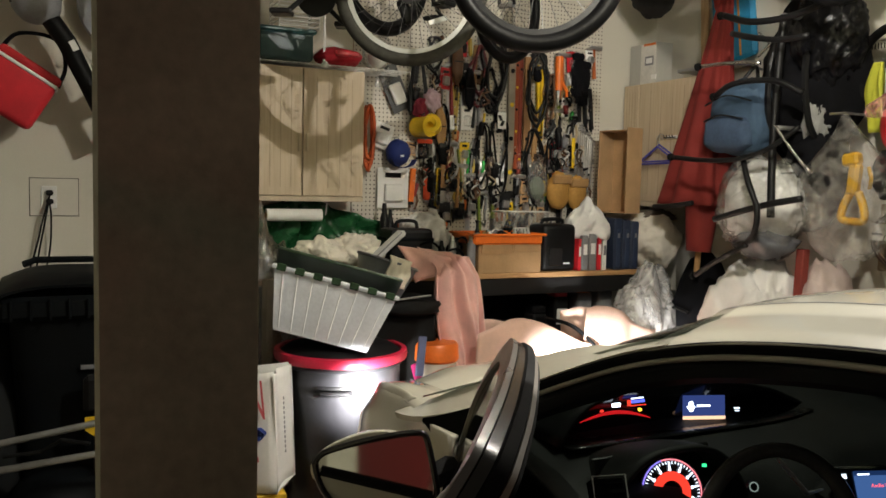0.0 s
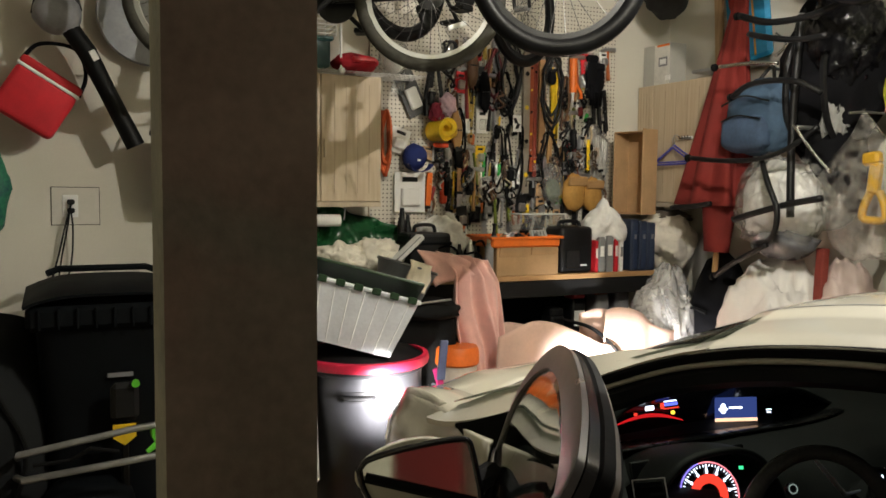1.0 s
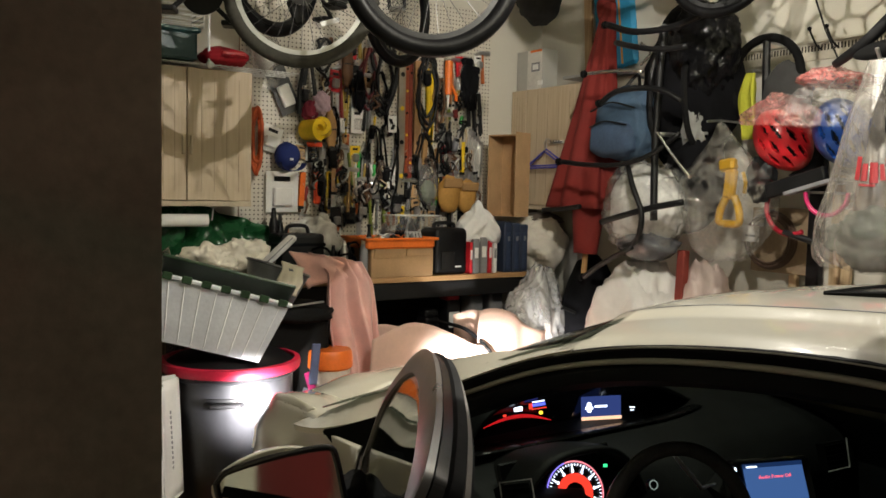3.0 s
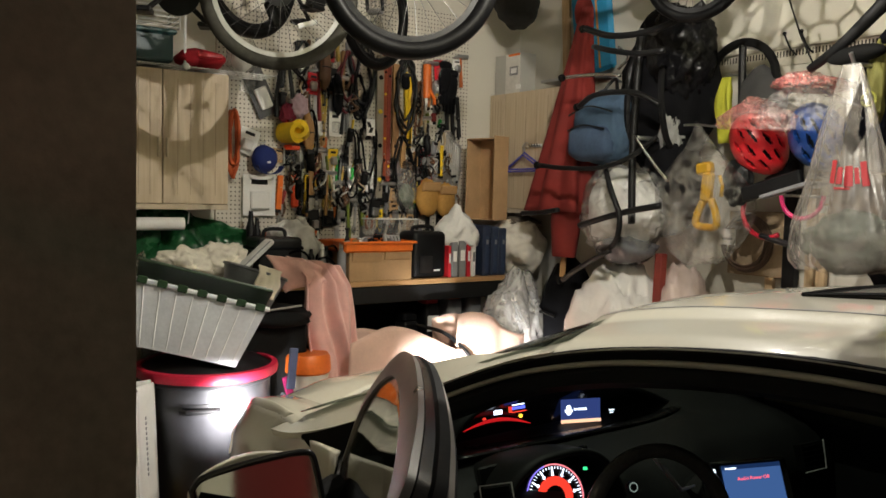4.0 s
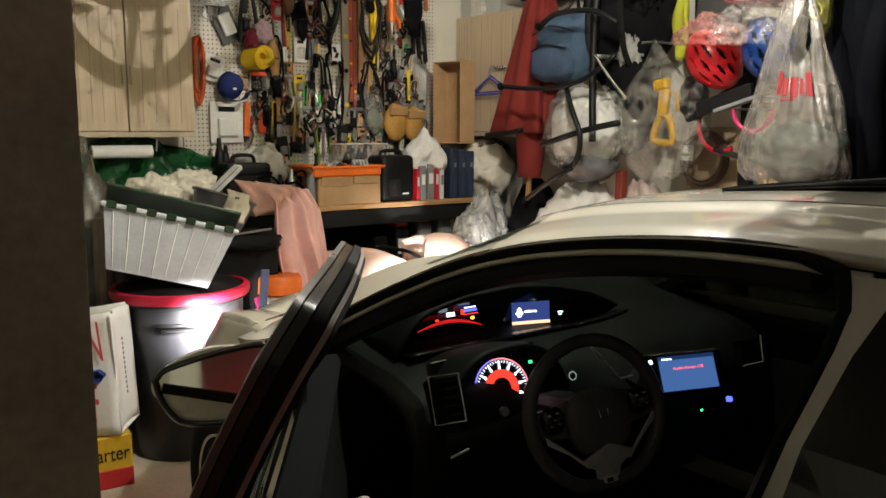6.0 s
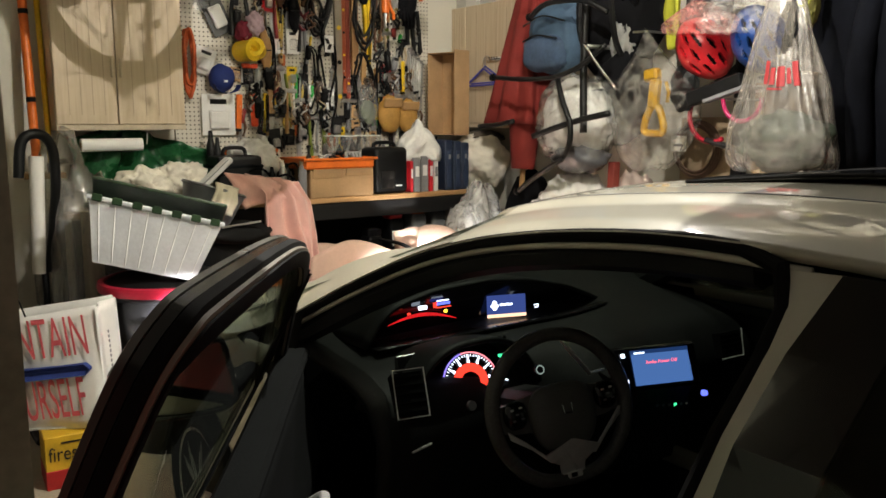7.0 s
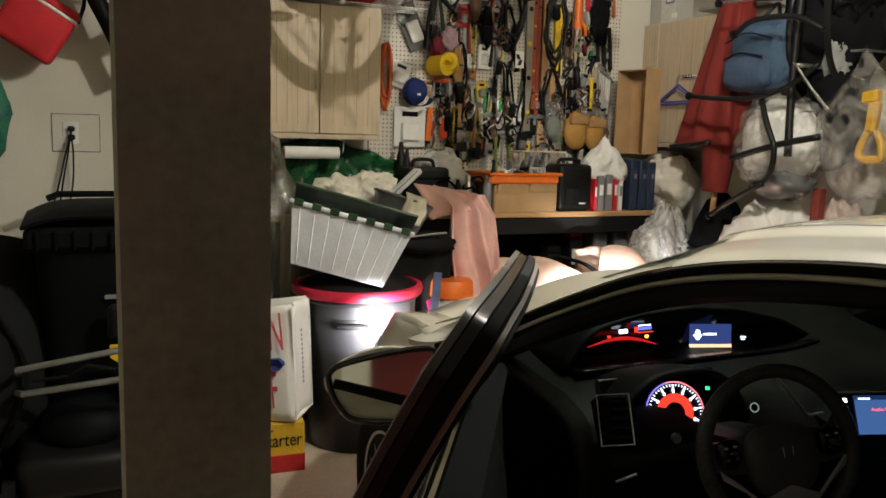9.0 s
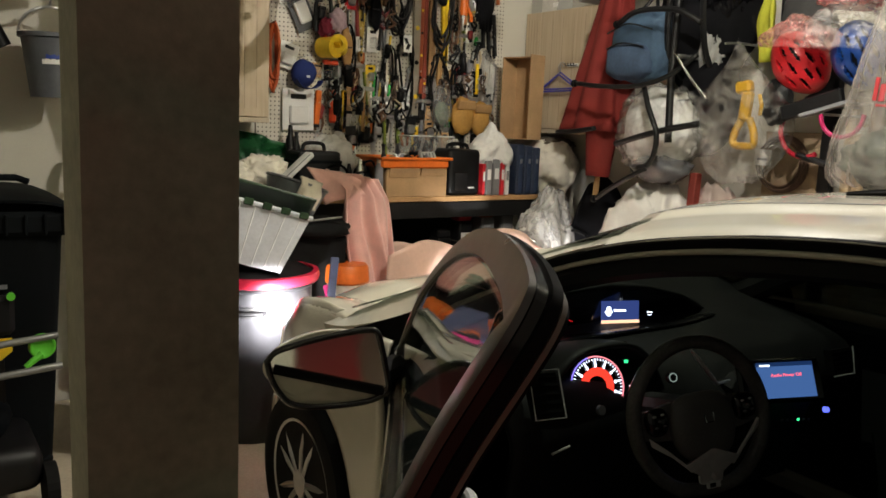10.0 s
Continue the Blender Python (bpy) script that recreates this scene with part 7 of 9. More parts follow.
# a second, nearer layer: bundles that hide much of the board
random.seed(31)
for k in range(12):
    x = 2.14 + 1.18 * random.random()
    z = random.choice((2.46, 2.30, 2.05, 1.86, 1.66))
    c = k % 4
    if c == 0:
        loop(x, z + 0.06, random.uniform(0.06, 0.12), random.uniform(0.2, 0.36), 0.008, random.choice([BLACK, MATTE, GREY, MATS["brown_grip"]]), "dark cord looped over the tools", 2, k)
    elif c == 1:
        t = hung("tool_roll", x, z + 0.05, "dark cloth tool roll hanging on the pegboard", "tool roll", random.uniform(-8, 8), 0.06)
        h = random.uniform(0.16, 0.30)
        part("roll", lump((0.07, 0.05, h), (0, 0, -h / 2), 0.2, 2.0, k, 3, 0.08), random.choice([FABRIC, MATS["brown_grip"], MATTE, TAN]), t, smooth="all")
        part("tie", tubed([(-0.03, -0.02, -h * 0.5), (0.0, -0.03, -h * 0.5), (0.03, -0.02, -h * 0.5)], 0.004, 5), BLACK, t)
    elif c == 2:
        stick(x, z + 0.05, random.uniform(0.25, 0.42), random.uniform(0.02, 0.035), random.choice([TOOLWOOD, MATS["brown_grip"], STEEL, BLACK]), "paint_stick", "flat wooden paint stick on the pegboard", random.uniform(-5, 5))
    else:
        saw(x, z + 0.05, random.uniform(0.28, 0.40), 0.07, random.uniform(-8, 8), random.choice([MATTE, TOOLWOOD, MATS["brown_grip"]]))

# a third layer: dark hoses, straps and long thin tools in front of the rest
random.seed(29)
for k in range(110):
    x = 2.02 + 1.28 * ((k * 0.618) % 1.0)
    z = random.uniform(1.62, 1.98) if k % 4 else random.uniform(2.0, 2.4)
    if 2.26 < x < 2.44 and z > 1.9 or 2.6 < x < 3.02 and z > 1.9:
        continue
    ln = random.uniform(0.09, 0.22)
    kind = k % 6
    grip = random.choice([BLACK, MATS["dull_red_grip"], MATTE, MATS["pale_ash_wood"], TOOLWOOD, MATS["dull_yellow_grip"], MATS["brown_grip"], GREEN, STEEL])
    lean = random.uniform(-14, 14)
    if kind in (0, 3):
        driver(x, z, ln, grip, lean)
    elif kind == 1:
        pliers(x, z, ln * 0.8, grip, lean)
    elif kind == 2:
        stick(x, z, ln * 1.25, random.uniform(0.014, 0.034), random.choice([BLACK, MATTE, TOOLWOOD, STEEL, FABRIC]), random.choice(["file", "bar", "chisel"]), "narrow dark hand tool hanging on the pegboard", lean)
    elif kind == 4:
        wrench(x, z, ln * 0.8, lean)
    else:
        packet(x, z, random.uniform(0.05, 0.09), random.uniform(0.07, 0.13), random.choice([BLACK, GREY, CARD, PAPER, FABRIC]), "small packet hanging on the pegboard", lean)
for k, (x, z, w, h) in enumerate(((2.50, 2.02, 0.10, 0.50), (2.62, 2.05, 0.16, 0.62), (2.88, 2.0, 0.14, 0.60), (2.22, 2.12, 0.10, 0.40), (3.02, 1.95, 0.12, 0.46))):
    loop(x, z, w * 0.8, h * 0.8, 0.006 + 0.001 * (k % 3), MATTE, "black hose looped on a pegboard hook", 2, 40 + k)

# leather pouches, belts and dark packs that overlap in front of the lower rows
random.seed(41)
PACKS = [BLACK, FABRIC, MATTE, MATTE, GREY, BLACK, mat("dark_brown_leather", (0.06, 0.035, 0.02), 0.7), mat("olive_canvas", (0.09, 0.085, 0.04), 0.85), mat("rust_plastic", (0.28, 0.06, 0.02), 0.5)]
for k in range(13):
    x = 2.02 + 1.20 * ((k * 0.618 + 0.3) % 1.0)
    if 2.28 < x < 2.46 or 2.62 < x < 2.98 and k % 3:
        continue
    z = random.uniform(1.66, 2.50)
    w, h = random.uniform(0.03, 0.06), random.uniform(0.08, 0.16)
    t = hung("tool_pouch", x, z, "dark tool pouch with a flap hanging on the pegboard", "pouch", random.uniform(-9, 9), 0.05)
    mm = random.choice(PACKS)
    part("pouch", lump((w, 0.05, h), (0, 0, -h / 2), 0.12, 1.6, k + 90, 2, 0.05, lambda q: Vector((math.copysign(abs(q.x) ** 0.6, q.x), q.y, math.copysign(abs(q.z) ** 0.6, q.z)))), mm, t, smooth="all")
    part("flap", boxed((w * 0.9, 0.008, h * 0.22), (0, -0.022, -h * 0.16), 0.003, (-8, 0, 0)), BLACK, t)
    if k % 2:
        part("handle", tubed([(w * 0.15, -0.01, -h * 0.1), (w * 0.2, -0.015, 0.05)], 0.008, 6), random.choice([TOOLWOOD, RED, YELLOW, BLACK, STEEL]), t)
# bundles of dark bits, rusty chain and bent wire between the tools
random.seed(53)
for k in range(34):
    x = 2.06 + 1.16 * ((k * 0.618 + 0.11) % 1.0)
    z = random.uniform(1.60, 1.96) if k % 3 else random.uniform(2.02, 2.34)
    if 2.26 < x < 2.44 and z > 1.9 or 2.64 < x < 2.86 and z > 1.8:
        continue
    t = hung("hardware_bundle", x, z, "bundle of dark hooks and wire on the pegboard", "hardware", random.uniform(-10, 10), 0.045)
    mm = random.choice([BLACK, MATTE, MATTE, MATS["brown_grip"], MATS["dark_brown_leather"]])
    for j in range(4):
        q = [(random.uniform(-0.035, 0.035), random.uniform(-0.015, 0.01), -0.035 * i - random.uniform(0, 0.02)) for i in range(4)]
        part("hook", tubed(spline([(0, 0, 0)] + q, 4), random.uniform(0.004, 0.009), 6), mm if j else random.choice([STEEL, BLACK, MATS["pale_ash_wood"]]), t, smooth="all")
# tools that stand out in front: saw handles, a tan handle, pale files, cloth, cards with marks
for k in range(6):
    saw(2.17 + 0.048 * k, 2.31 - 0.012 * (k % 3), 0.26 + 0.03 * (k % 2), 0.040, 3 - k, MATS["rust_plastic"] if k % 2 else MATS["brown_grip"])
for k in range(3):
    stick(2.285 + 0.022 * k, 2.24 - 0.02 * k, 0.20 + 0.03 * k, 0.014, MATS["dull_yellow_grip"], "ruler", "short yellow ruler on the pegboard", -6 + 5 * k)
stick(2.24, 1.87, 0.28, 0.045, mat("tan_beech", (0.42, 0.24, 0.11), 0.6), "wooden_mallet_handle", "tan wooden handle hanging on the pegboard", 1)
for k in range(7):
    stick(2.335 + 0.024 * k, 1.85 - 0.03 * (k % 3), 0.22 + 0.05 * ((k * 3) % 4) / 3, 0.015 + 0.004 * (k % 2), (MATS["olive_grip"], MATS["pale_ash_wood"], PAPER, GREEN, STEEL, MATS["dull_yellow_grip"], BLACK)[k], "file", "narrow pale file hanging on the pegboard", -8 + 3 * k)
for k in range(5):
    wrench(2.095 + 0.018 * k, 1.80 - 0.05 * (k % 2), 0.16, -4 + 2 * k)
t = hung("purple_rag", 2.11, 2.20, "lilac and wine-red rag hanging on the pegboard", "rag", 0, 0.07)
part("cloth", lump((0.10, 0.06, 0.13), (0.02, 0, -0.07), 0.35, 2.4, 91, 4, 0.14), mat("lilac_cloth", (0.42, 0.30, 0.34), 0.9), t, smooth="all")
part("tail", lump((0.09, 0.05, 0.12), (-0.05, 0.01, -0.12), 0.35, 2.4, 92, 4, 0.14), mat("wine_cloth", (0.16, 0.015, 0.03), 0.9), t, smooth="all")
t = hung("tape_roll", 2.115, 2.045, "yellow roll of tape on the pegboard", "tape", 0, 0.11)
bm = bmesh.new()
lathe(bm, [(0.030, -0.045), (0.055, -0.045), (0.056, 0.045), (0.030, 0.045)], pose(0, 0, -0.06, 80, 0, -30), 24, True)
part("roll", bm, YELLOW, t, smooth=True)
t = hung("marked_tag", 2.62, 2.09, "white tag with bold black slanting marks", "tag", 0, 0.07)
part("card", boxed((0.062, 0.004, 0.105), (0, 0, -0.05), 0.001), PAPER, t)
for k in range(4):
    part("mark", boxed((0.010, 0.002, 0.036), (-0.018 + 0.014 * (k % 2) + 0.012 * (k // 2), -0.003, -0.034 - 0.034 * (k % 2)), 0, (0, 24 if k % 2 else -24, 0)), BLACK, t)
stick(2.745, 2.52, 0.80, 0.030, mat("orange_red_level", (0.30, 0.06, 0.02), 0.45), "spirit_level", "orange-red spirit level with round holes", 0, 5)
for k in range(7):
    stick(3.235 + 0.018 * k, 2.02 - 0.012 * k, 0.24 - 0.014 * (k % 3), 0.007, mat("bright_steel", (0.62, 0.60, 0.56), 0.35, 0.6), "steel_rule", "thin steel rule hanging on the pegboard", -3 + k)
packet(3.11, 2.22, 0.055, 0.13, PAPER, "white and red packet under the caulking gun", -4, MATS["dull_red_grip"])
# ---- corner and side wall ----
# tall open carton on the wall cabinet's side
t = put("upright_carton", 3.40, 4.40, 1.47, "tall open cardboard carton standing on the bench cases", "carton", rz=-74)
for nm, sz, at in (("back", (0.22, 0.006, 0.53), (0, 0.075, 0.265)), ("side", (0.006, 0.16, 0.55), (0.11, 0, 0.275)), ("side", (0.006, 0.16, 0.53), (-0.11, 0, 0.265)), ("top", (0.22, 0.16, 0.006), (0, 0, 0.532)), ("bottom", (0.22, 0.16, 0.006), (0, 0, 0.004))):
    part(nm, boxed(sz, at), CARD, t)
# printed carton on the corner cabinet
t = put("printed_carton", 3.74, 4.545, 2.338, "grey and white printed carton with an orange corner on the cabinet", "carton", rz=0)
part("body", boxed((0.14, 0.27, 0.27), (0, 0, 0.135), 0.003), mat("grey_carton_print", (0.42, 0.41, 0.37), 0.6, vary=0.05), t)
part("white_panel", boxed((0.002, 0.15, 0.265), (-0.071, -0.058, 0.133)), mat("white_carton_print", (0.62, 0.6, 0.55), 0.6), t)
part("orange_corner", boxed((0.003, 0.12, 0.014), (-0.072, -0.07, 0.258)), ORANGE, t)
part("picture", boxed((0.003, 0.085, 0.06), (-0.0725, -0.07, 0.15), 0.0), GREY, t)
part("picture_inset", boxed((0.003, 0.06, 0.035), (-0.0735, -0.07, 0.15), 0.0), WHITE, t)
part("label", boxed((0.003, 0.05, 0.03), (-0.072, -0.12, 0.04), 0.0), PAPER, t)
# clothes hangers hooked on the corner cabinet
for k, z in enumerate((1.965, 1.95)):
    t = put("clothes_hanger", 3.60 - 0.012 * k, 4.26, z, "thin blue plastic clothes hanger on the cabinet pull", "hanger", group="hangers")
    part("bow", tubed([(0, -0.17, -0.15), (0, 0.15, -0.155), (0, 0.165, -0.14), (0, 0.0, -0.045), (0, -0.16, -0.13)], 0.006, 6), mat("violet_blue_plastic", (0.06, 0.06, 0.35), 0.4), t)
    part("hook", tubed(spline([(0, 0, -0.045), (0, 0, -0.01), (0.01, 0.02, 0.012), (0.02, 0.0, 0.022), (0.03, -0.015, 0.0)], 4), 0.003, 6), STEEL, t)
t = put("hook_strip", 3.625, 4.17, 1.965, "white hook strip on the cabinet door", "hook")
part("strip", boxed((0.01, 0.10, 0.02), (0, 0, 0), 0.002), WHITE, t)
for k in range(4):
    part("prong", tubed([(-0.005, -0.04 + 0.026 * k, 0), (-0.03, -0.04 + 0.026 * k, -0.005), (-0.035, -0.04 + 0.026 * k, 0.012)], 0.004, 5), BLACK, t)

# blue board and wooden plank leaning high in the corner
t = put("blue_board", 3.84, 3.93, 2.42, "bright blue foam board leaning on the side wall", "board")
part("board", boxed((0.05, 0.34, 0.95), (0, 0, 0.475), 0.02, (-8, 0, 0)), mat("bright_blue_foam", (0.02, 0.24, 0.45), 0.6), t)
part("stripe", boxed((0.052, 0.02, 0.9), (-0.001, -0.06, 0.475), 0.004, (-8, 0, 0)), mat("orange_stripe", (0.6, 0.25, 0.03), 0.6), t)
t = put("wooden_plank", 3.86, 4.18, 2.42, "narrow wooden plank leaning on the side wall", "plank")
part("plank", boxed((0.02, 0.07, 0.95), (0, 0, 0.475), 0.003, (-4, 0, 0)), wood("plank_wood", (0.5, 0.34, 0.18), (0.36, 0.22, 0.1), 2.0), t)
t = put("board_bracket", 3.82, 4.02, 2.40, "steel bracket that holds the boards on the wall", "bracket")
part("bar", boxed((0.16, 0.52, 0.02), (0, 0, 0), 0.003), STEEL, t)

t = put("dark_duffel", 3.50, 4.26, 2.70, "dark grey duffel hanging high in the corner", "bag")
part("body", lump((0.26, 0.30, 0.34), (0, 0, 0.20), 0.2, 1.7, 71, 4, 0.07), mat("charcoal_nylon", (0.018, 0.017, 0.016), 0.85, vary=0.3), t, smooth="all")
part("strap", tubed(spline([(0.0, -0.08, 0.34), (0.0, 0.0, 0.60), (0.0, 0.08, 0.34)], 5), 0.012, 6), FABRIC, t)
part("hanger", tubed([(0, 0, 0.59), (0, 0, CZ - 2.70)], 0.006, 6), FABRIC, t)

# red patio umbrella, closed
UMB = mat("red_umbrella_cloth", (0.18, 0.017, 0.013), 0.85, vary=0.18, scale=5, fine=200, bump=0.25)
t = put("patio_umbrella", 3.47, 3.72, 1.25, "closed dark red patio umbrella hanging against the wall", "umbrella", ry=3)


def umb(u, v):
    a = 2 * math.pi * u
    r = 0.045 + 0.215 * (1 - v) ** 1.1
    r *= 1 + 0.16 * math.cos(8 * a + 2 * v) * (1 - 0.5 * v)
    return (r * 0.55 * math.cos(a), r * math.sin(a) + 0.05 - 0.10 * v, 0.29 + 1.22 * v)


part("canopy", sheet(umb, 72, 26, 0.004), UMB, t, "furled dark red canopy", smooth="all")
part("lower_flap", sheet(lambda u, v: (0.10 * math.cos(6.28 * u) * (1 - 0.35 * v), 0.12 * math.sin(6.28 * u) * (1 - 0.35 * v), 0.40 - 0.38 * v), 24, 8, 0.004), UMB, t, smooth="all")
part("pole", tubed([(0, 0, -0.1), (0, 0, 1.75)], 0.018, 10), TOOLWOOD, t)
part("cap", lump((0.11, 0.11, 0.20), (0.02, 0, 1.50), 0.12, 1.5, 2, 3, 0.04), UMB, t, smooth="all")
part("wall_hook", tubed([(0.42, 0.0, 1.66), (0.10, 0, 1.66), (0.0, 0, 1.68)], 0.008, 6), STEEL, t)

# folding bicycle carrier with black curved arms, hung over the umbrella
t = put("bicycle_carrier", 3.22, 3.1, 1.15, "black tube bicycle carrier with curved arms hung on the wall", "carrier")


def arm(name, pts, r, mm=BLACK):
    part(name, tubed(spline([(x - 3.22, y - 3.1, z - 1.15) for x, y, z in pts], 6), r, 8), mm, t, smooth="all")


arm("upper_arm", [(3.20, 3.33, 2.54), (3.18, 3.12, 2.47), (3.2, 2.90, 2.46), (3.22, 2.70, 2.50), (3.25, 2.60, 2.56)], 0.017)
arm("upper_arm", [(3.22, 3.28, 2.44), (3.18, 3.10, 2.39), (3.2, 2.95, 2.36), (3.22, 2.80, 2.36)], 0.015)
arm("silver_arm", [(3.18, 3.46, 2.29), (3.2, 3.25, 2.285), (3.24, 3.10, 2.27)], 0.011, CHROME)
arm("silver_arm", [(3.24, 3.12, 2.42), (3.24, 3.05, 2.36), (3.22, 3.10, 2.30)], 0.008, CHROME)
arm("hook_arm", [(3.18, 3.34, 2.12), (3.17, 3.22, 2.17), (3.2, 3.08, 2.18), (3.22, 2.95, 2.16), (3.26, 2.85, 2.10)], 0.015)
arm("long_arm", [(3.16, 3.62, 1.81), (3.16, 3.40, 1.79), (3.17, 3.15, 1.79), (3.2, 2.98, 1.84), (3.24, 2.84, 1.94)], 0.013)
arm("cross_arm", [(3.16, 3.76, 1.53), (3.16, 3.60, 1.54), (3.16, 3.45, 1.56)], 0.014)
arm("cross_arm", [(3.16, 3.28, 1.48), (3.17, 3.10, 1.53), (3.2, 2.95, 1.57), (3.24, 2.80, 1.60)], 0.017)
arm("hoop", [(3.2, 3.14, 1.78), (3.16, 3.06, 1.67), (3.15, 2.99, 1.55), (3.16, 3.00, 1.45), (3.18, 3.06, 1.38), (3.19, 3.14, 1.36)], 0.015)
arm("foot_arm", [(3.18, 3.42, 1.17), (3.17, 3.30, 1.24), (3.16, 3.14, 1.32), (3.17, 3.06, 1.36)], 0.014)
arm("strut", [(3.2, 2.95, 1.95), (3.22, 2.86, 1.83), (3.24, 2.76, 1.72)], 0.008, CHROME)
arm("back_plate", [(3.30, 3.02, 2.50), (3.30, 3.04, 2.2), (3.30, 3.05, 1.9), (3.28, 3.02, 1.5)], 0.020)
for z in (2.50, 1.95):
    arm("wall_mount", [(3.89, 3.03, z), (3.6, 3.03, z), (3.30, 3.03, z)], 0.012, STEEL)
for x, y, z in ((3.20, 3.34, 2.54), (3.18, 3.47, 2.29), (3.18, 3.345, 2.12), (3.16, 3.63, 1.81), (3.18, 3.43, 1.165)):
    part("rubber_tip", tubed([(x - 3.22, y - 3.1, z - 1.15), (x - 3.22, y - 3.085, z - 1.15)], 0.021, 8), MATTE, t)

# backpacks
t = put("blue_backpack", 3.46, 3.40, 1.83, "faded blue backpack with a front pocket hanging on the wall", "backpack")
DENIM = mat("faded_blue_nylon", (0.05, 0.09, 0.145), 0.85, vary=0.25, scale=9, fine=200, bump=0.25)
part("body", lump((0.24, 0.42, 0.40), (0, 0, 0.20), 0.12, 1.7, 4, 5, 0.055, lambda q: Vector((q.x, math.copysign(abs(q.y) ** 0.7, q.y), math.copysign(abs(q.z) ** 0.7, q.z)))), DENIM, t, smooth="all")
part("pocket", lump((0.14, 0.32, 0.20), (-0.09, 0.02, 0.11), 0.12, 1.8, 6, 4, 0.05, lambda q: Vector((q.x, math.copysign(abs(q.y) ** 0.6, q.y), math.copysign(abs(q.z) ** 0.6, q.z)))), mat("darker_blue_nylon", (0.045, 0.075, 0.13), 0.85, vary=0.25), t, smooth="all")
part("zip", tubed(spline([(-0.135, -0.17, 0.27), (-0.145, 0.0, 0.31), (-0.13, 0.17, 0.27)], 6), 0.005, 6), BLACK, t)
part("zip", tubed(spline([(-0.15, -0.13, 0.18), (-0.165, 0.02, 0.205), (-0.15, 0.15, 0.18)], 6), 0.005, 6), BLACK, t)
part("grab_loop", tubed(spline([(0.02, -0.06, 0.40), (0.06, 0.0, 0.48), (0.02, 0.06, 0.40)], 5), 0.010, 6), BLACK, t)
part("wall_hook", tubed([(0.43, 0.0, 0.47), (0.1, 0, 0.47), (0.06, 0, 0.49)], 0.007, 6), STEEL, t)
t = put("black_backpack", 3.62, 3.08, 1.80, "large black backpack with straps hanging on the wall", "backpack")
part("body", lump((0.34, 0.58, 0.86), (0, 0.02, 0.42), 0.14, 1.6, 9, 4, 0.07), FABRIC, t, smooth="all")
part("shiny_top", lump((0.26, 0.40, 0.52), (-0.07, -0.08, 0.58), 0.2, 2.0, 12, 5, 0.10), mat("shiny_black_film", (0.004, 0.004, 0.005), 0.20, bump=0.7, scale=14, fine=60, spec=0.3), t, smooth="all")
for sy in (-0.12, 0.10):
    part("strap", tubed(spline([(-0.10, sy, 0.78), (-0.22, sy, 0.5), (-0.20, sy * 1.1, 0.2), (-0.08, sy, 0.05)], 5), 0.018, 6), BLACK, t)
part("wall_hook", tubed([(0.27, 0.0, 0.83), (0.0, 0, 0.83), (-0.04, 0, 0.86)], 0.007, 6), STEEL, t)
t = put("dark_tote_bag", 3.58, 3.02, 1.45, "sagging black cloth bag under the backpack", "bag")
part("body", lump((0.26, 0.36, 0.55), (0, 0, 0.27), 0.2, 1.6, 14, 3, 0.07), FABRIC, t, smooth="all")
part("wall_hook", tubed([(0.31, 0.0, 0.5), (0.05, 0, 0.5)], 0.007, 6), STEEL, t)
# silver-white plastic bundle
t = put("plastic_bundle", 3.42, 3.20, 1.36, "white bundle in shiny clear plastic hanging on the wall", "bundle")
part("bundle", lump((0.28, 0.44, 0.42), (0, 0, 0.20), 0.20, 1.8, 15, 5, 0.09), mat("silvery_white_plastic", (0.70, 0.70, 0.68), 0.3, vary=0.1, bump=0.5), t, smooth="all")
part("wrap", lump((0.34, 0.50, 0.48), (0, 0, 0.19), 0.25, 2.2, 16, 5, 0.12), CLEARFILM, t, smooth="all")
part("dark_end", lump((0.26, 0.34, 0.16), (-0.02, -0.04, 0.0), 0.25, 2.2, 17, 3, 0.12), mat("dark_grey_film", (0.10, 0.10, 0.11), 0.25), t, smooth="all")
part("wall_hook", tubed([(0.47, 0.0, 0.42), (0.05, 0, 0.40)], 0.007, 6), STEEL, t)
# light grey cloth beside the backpack
t = put("grey_cloth", 3.52, 2.98, 1.86, "pale grey cloth tucked beside the backpack", "cloth")
part("cloth", lump((0.10, 0.14, 0.30), (0, 0, 0.17), 0.35, 2.2, 18, 5, 0.14), mat("pale_grey_cloth", (0.28, 0.28, 0.27), 0.9), t, smooth="all")
part("wall_hook", tubed([(0.37, 0.0, 0.32), (0.0, 0, 0.32)], 0.007, 6), STEEL, t)

# clear bag with a yellow tool
t = put("clear_hanging_bag", 3.42, 2.68, 1.32, "clear plastic bag with a yellow hand tool in it", "bag")


def neck(q):
    k = 1.0 if q.z < 0.1 else max(0.16, 1.0 - 0.95 * (q.z - 0.1))
    return Vector((q.x * k, q.y * k + 0.20 * max(0, q.z), q.z))


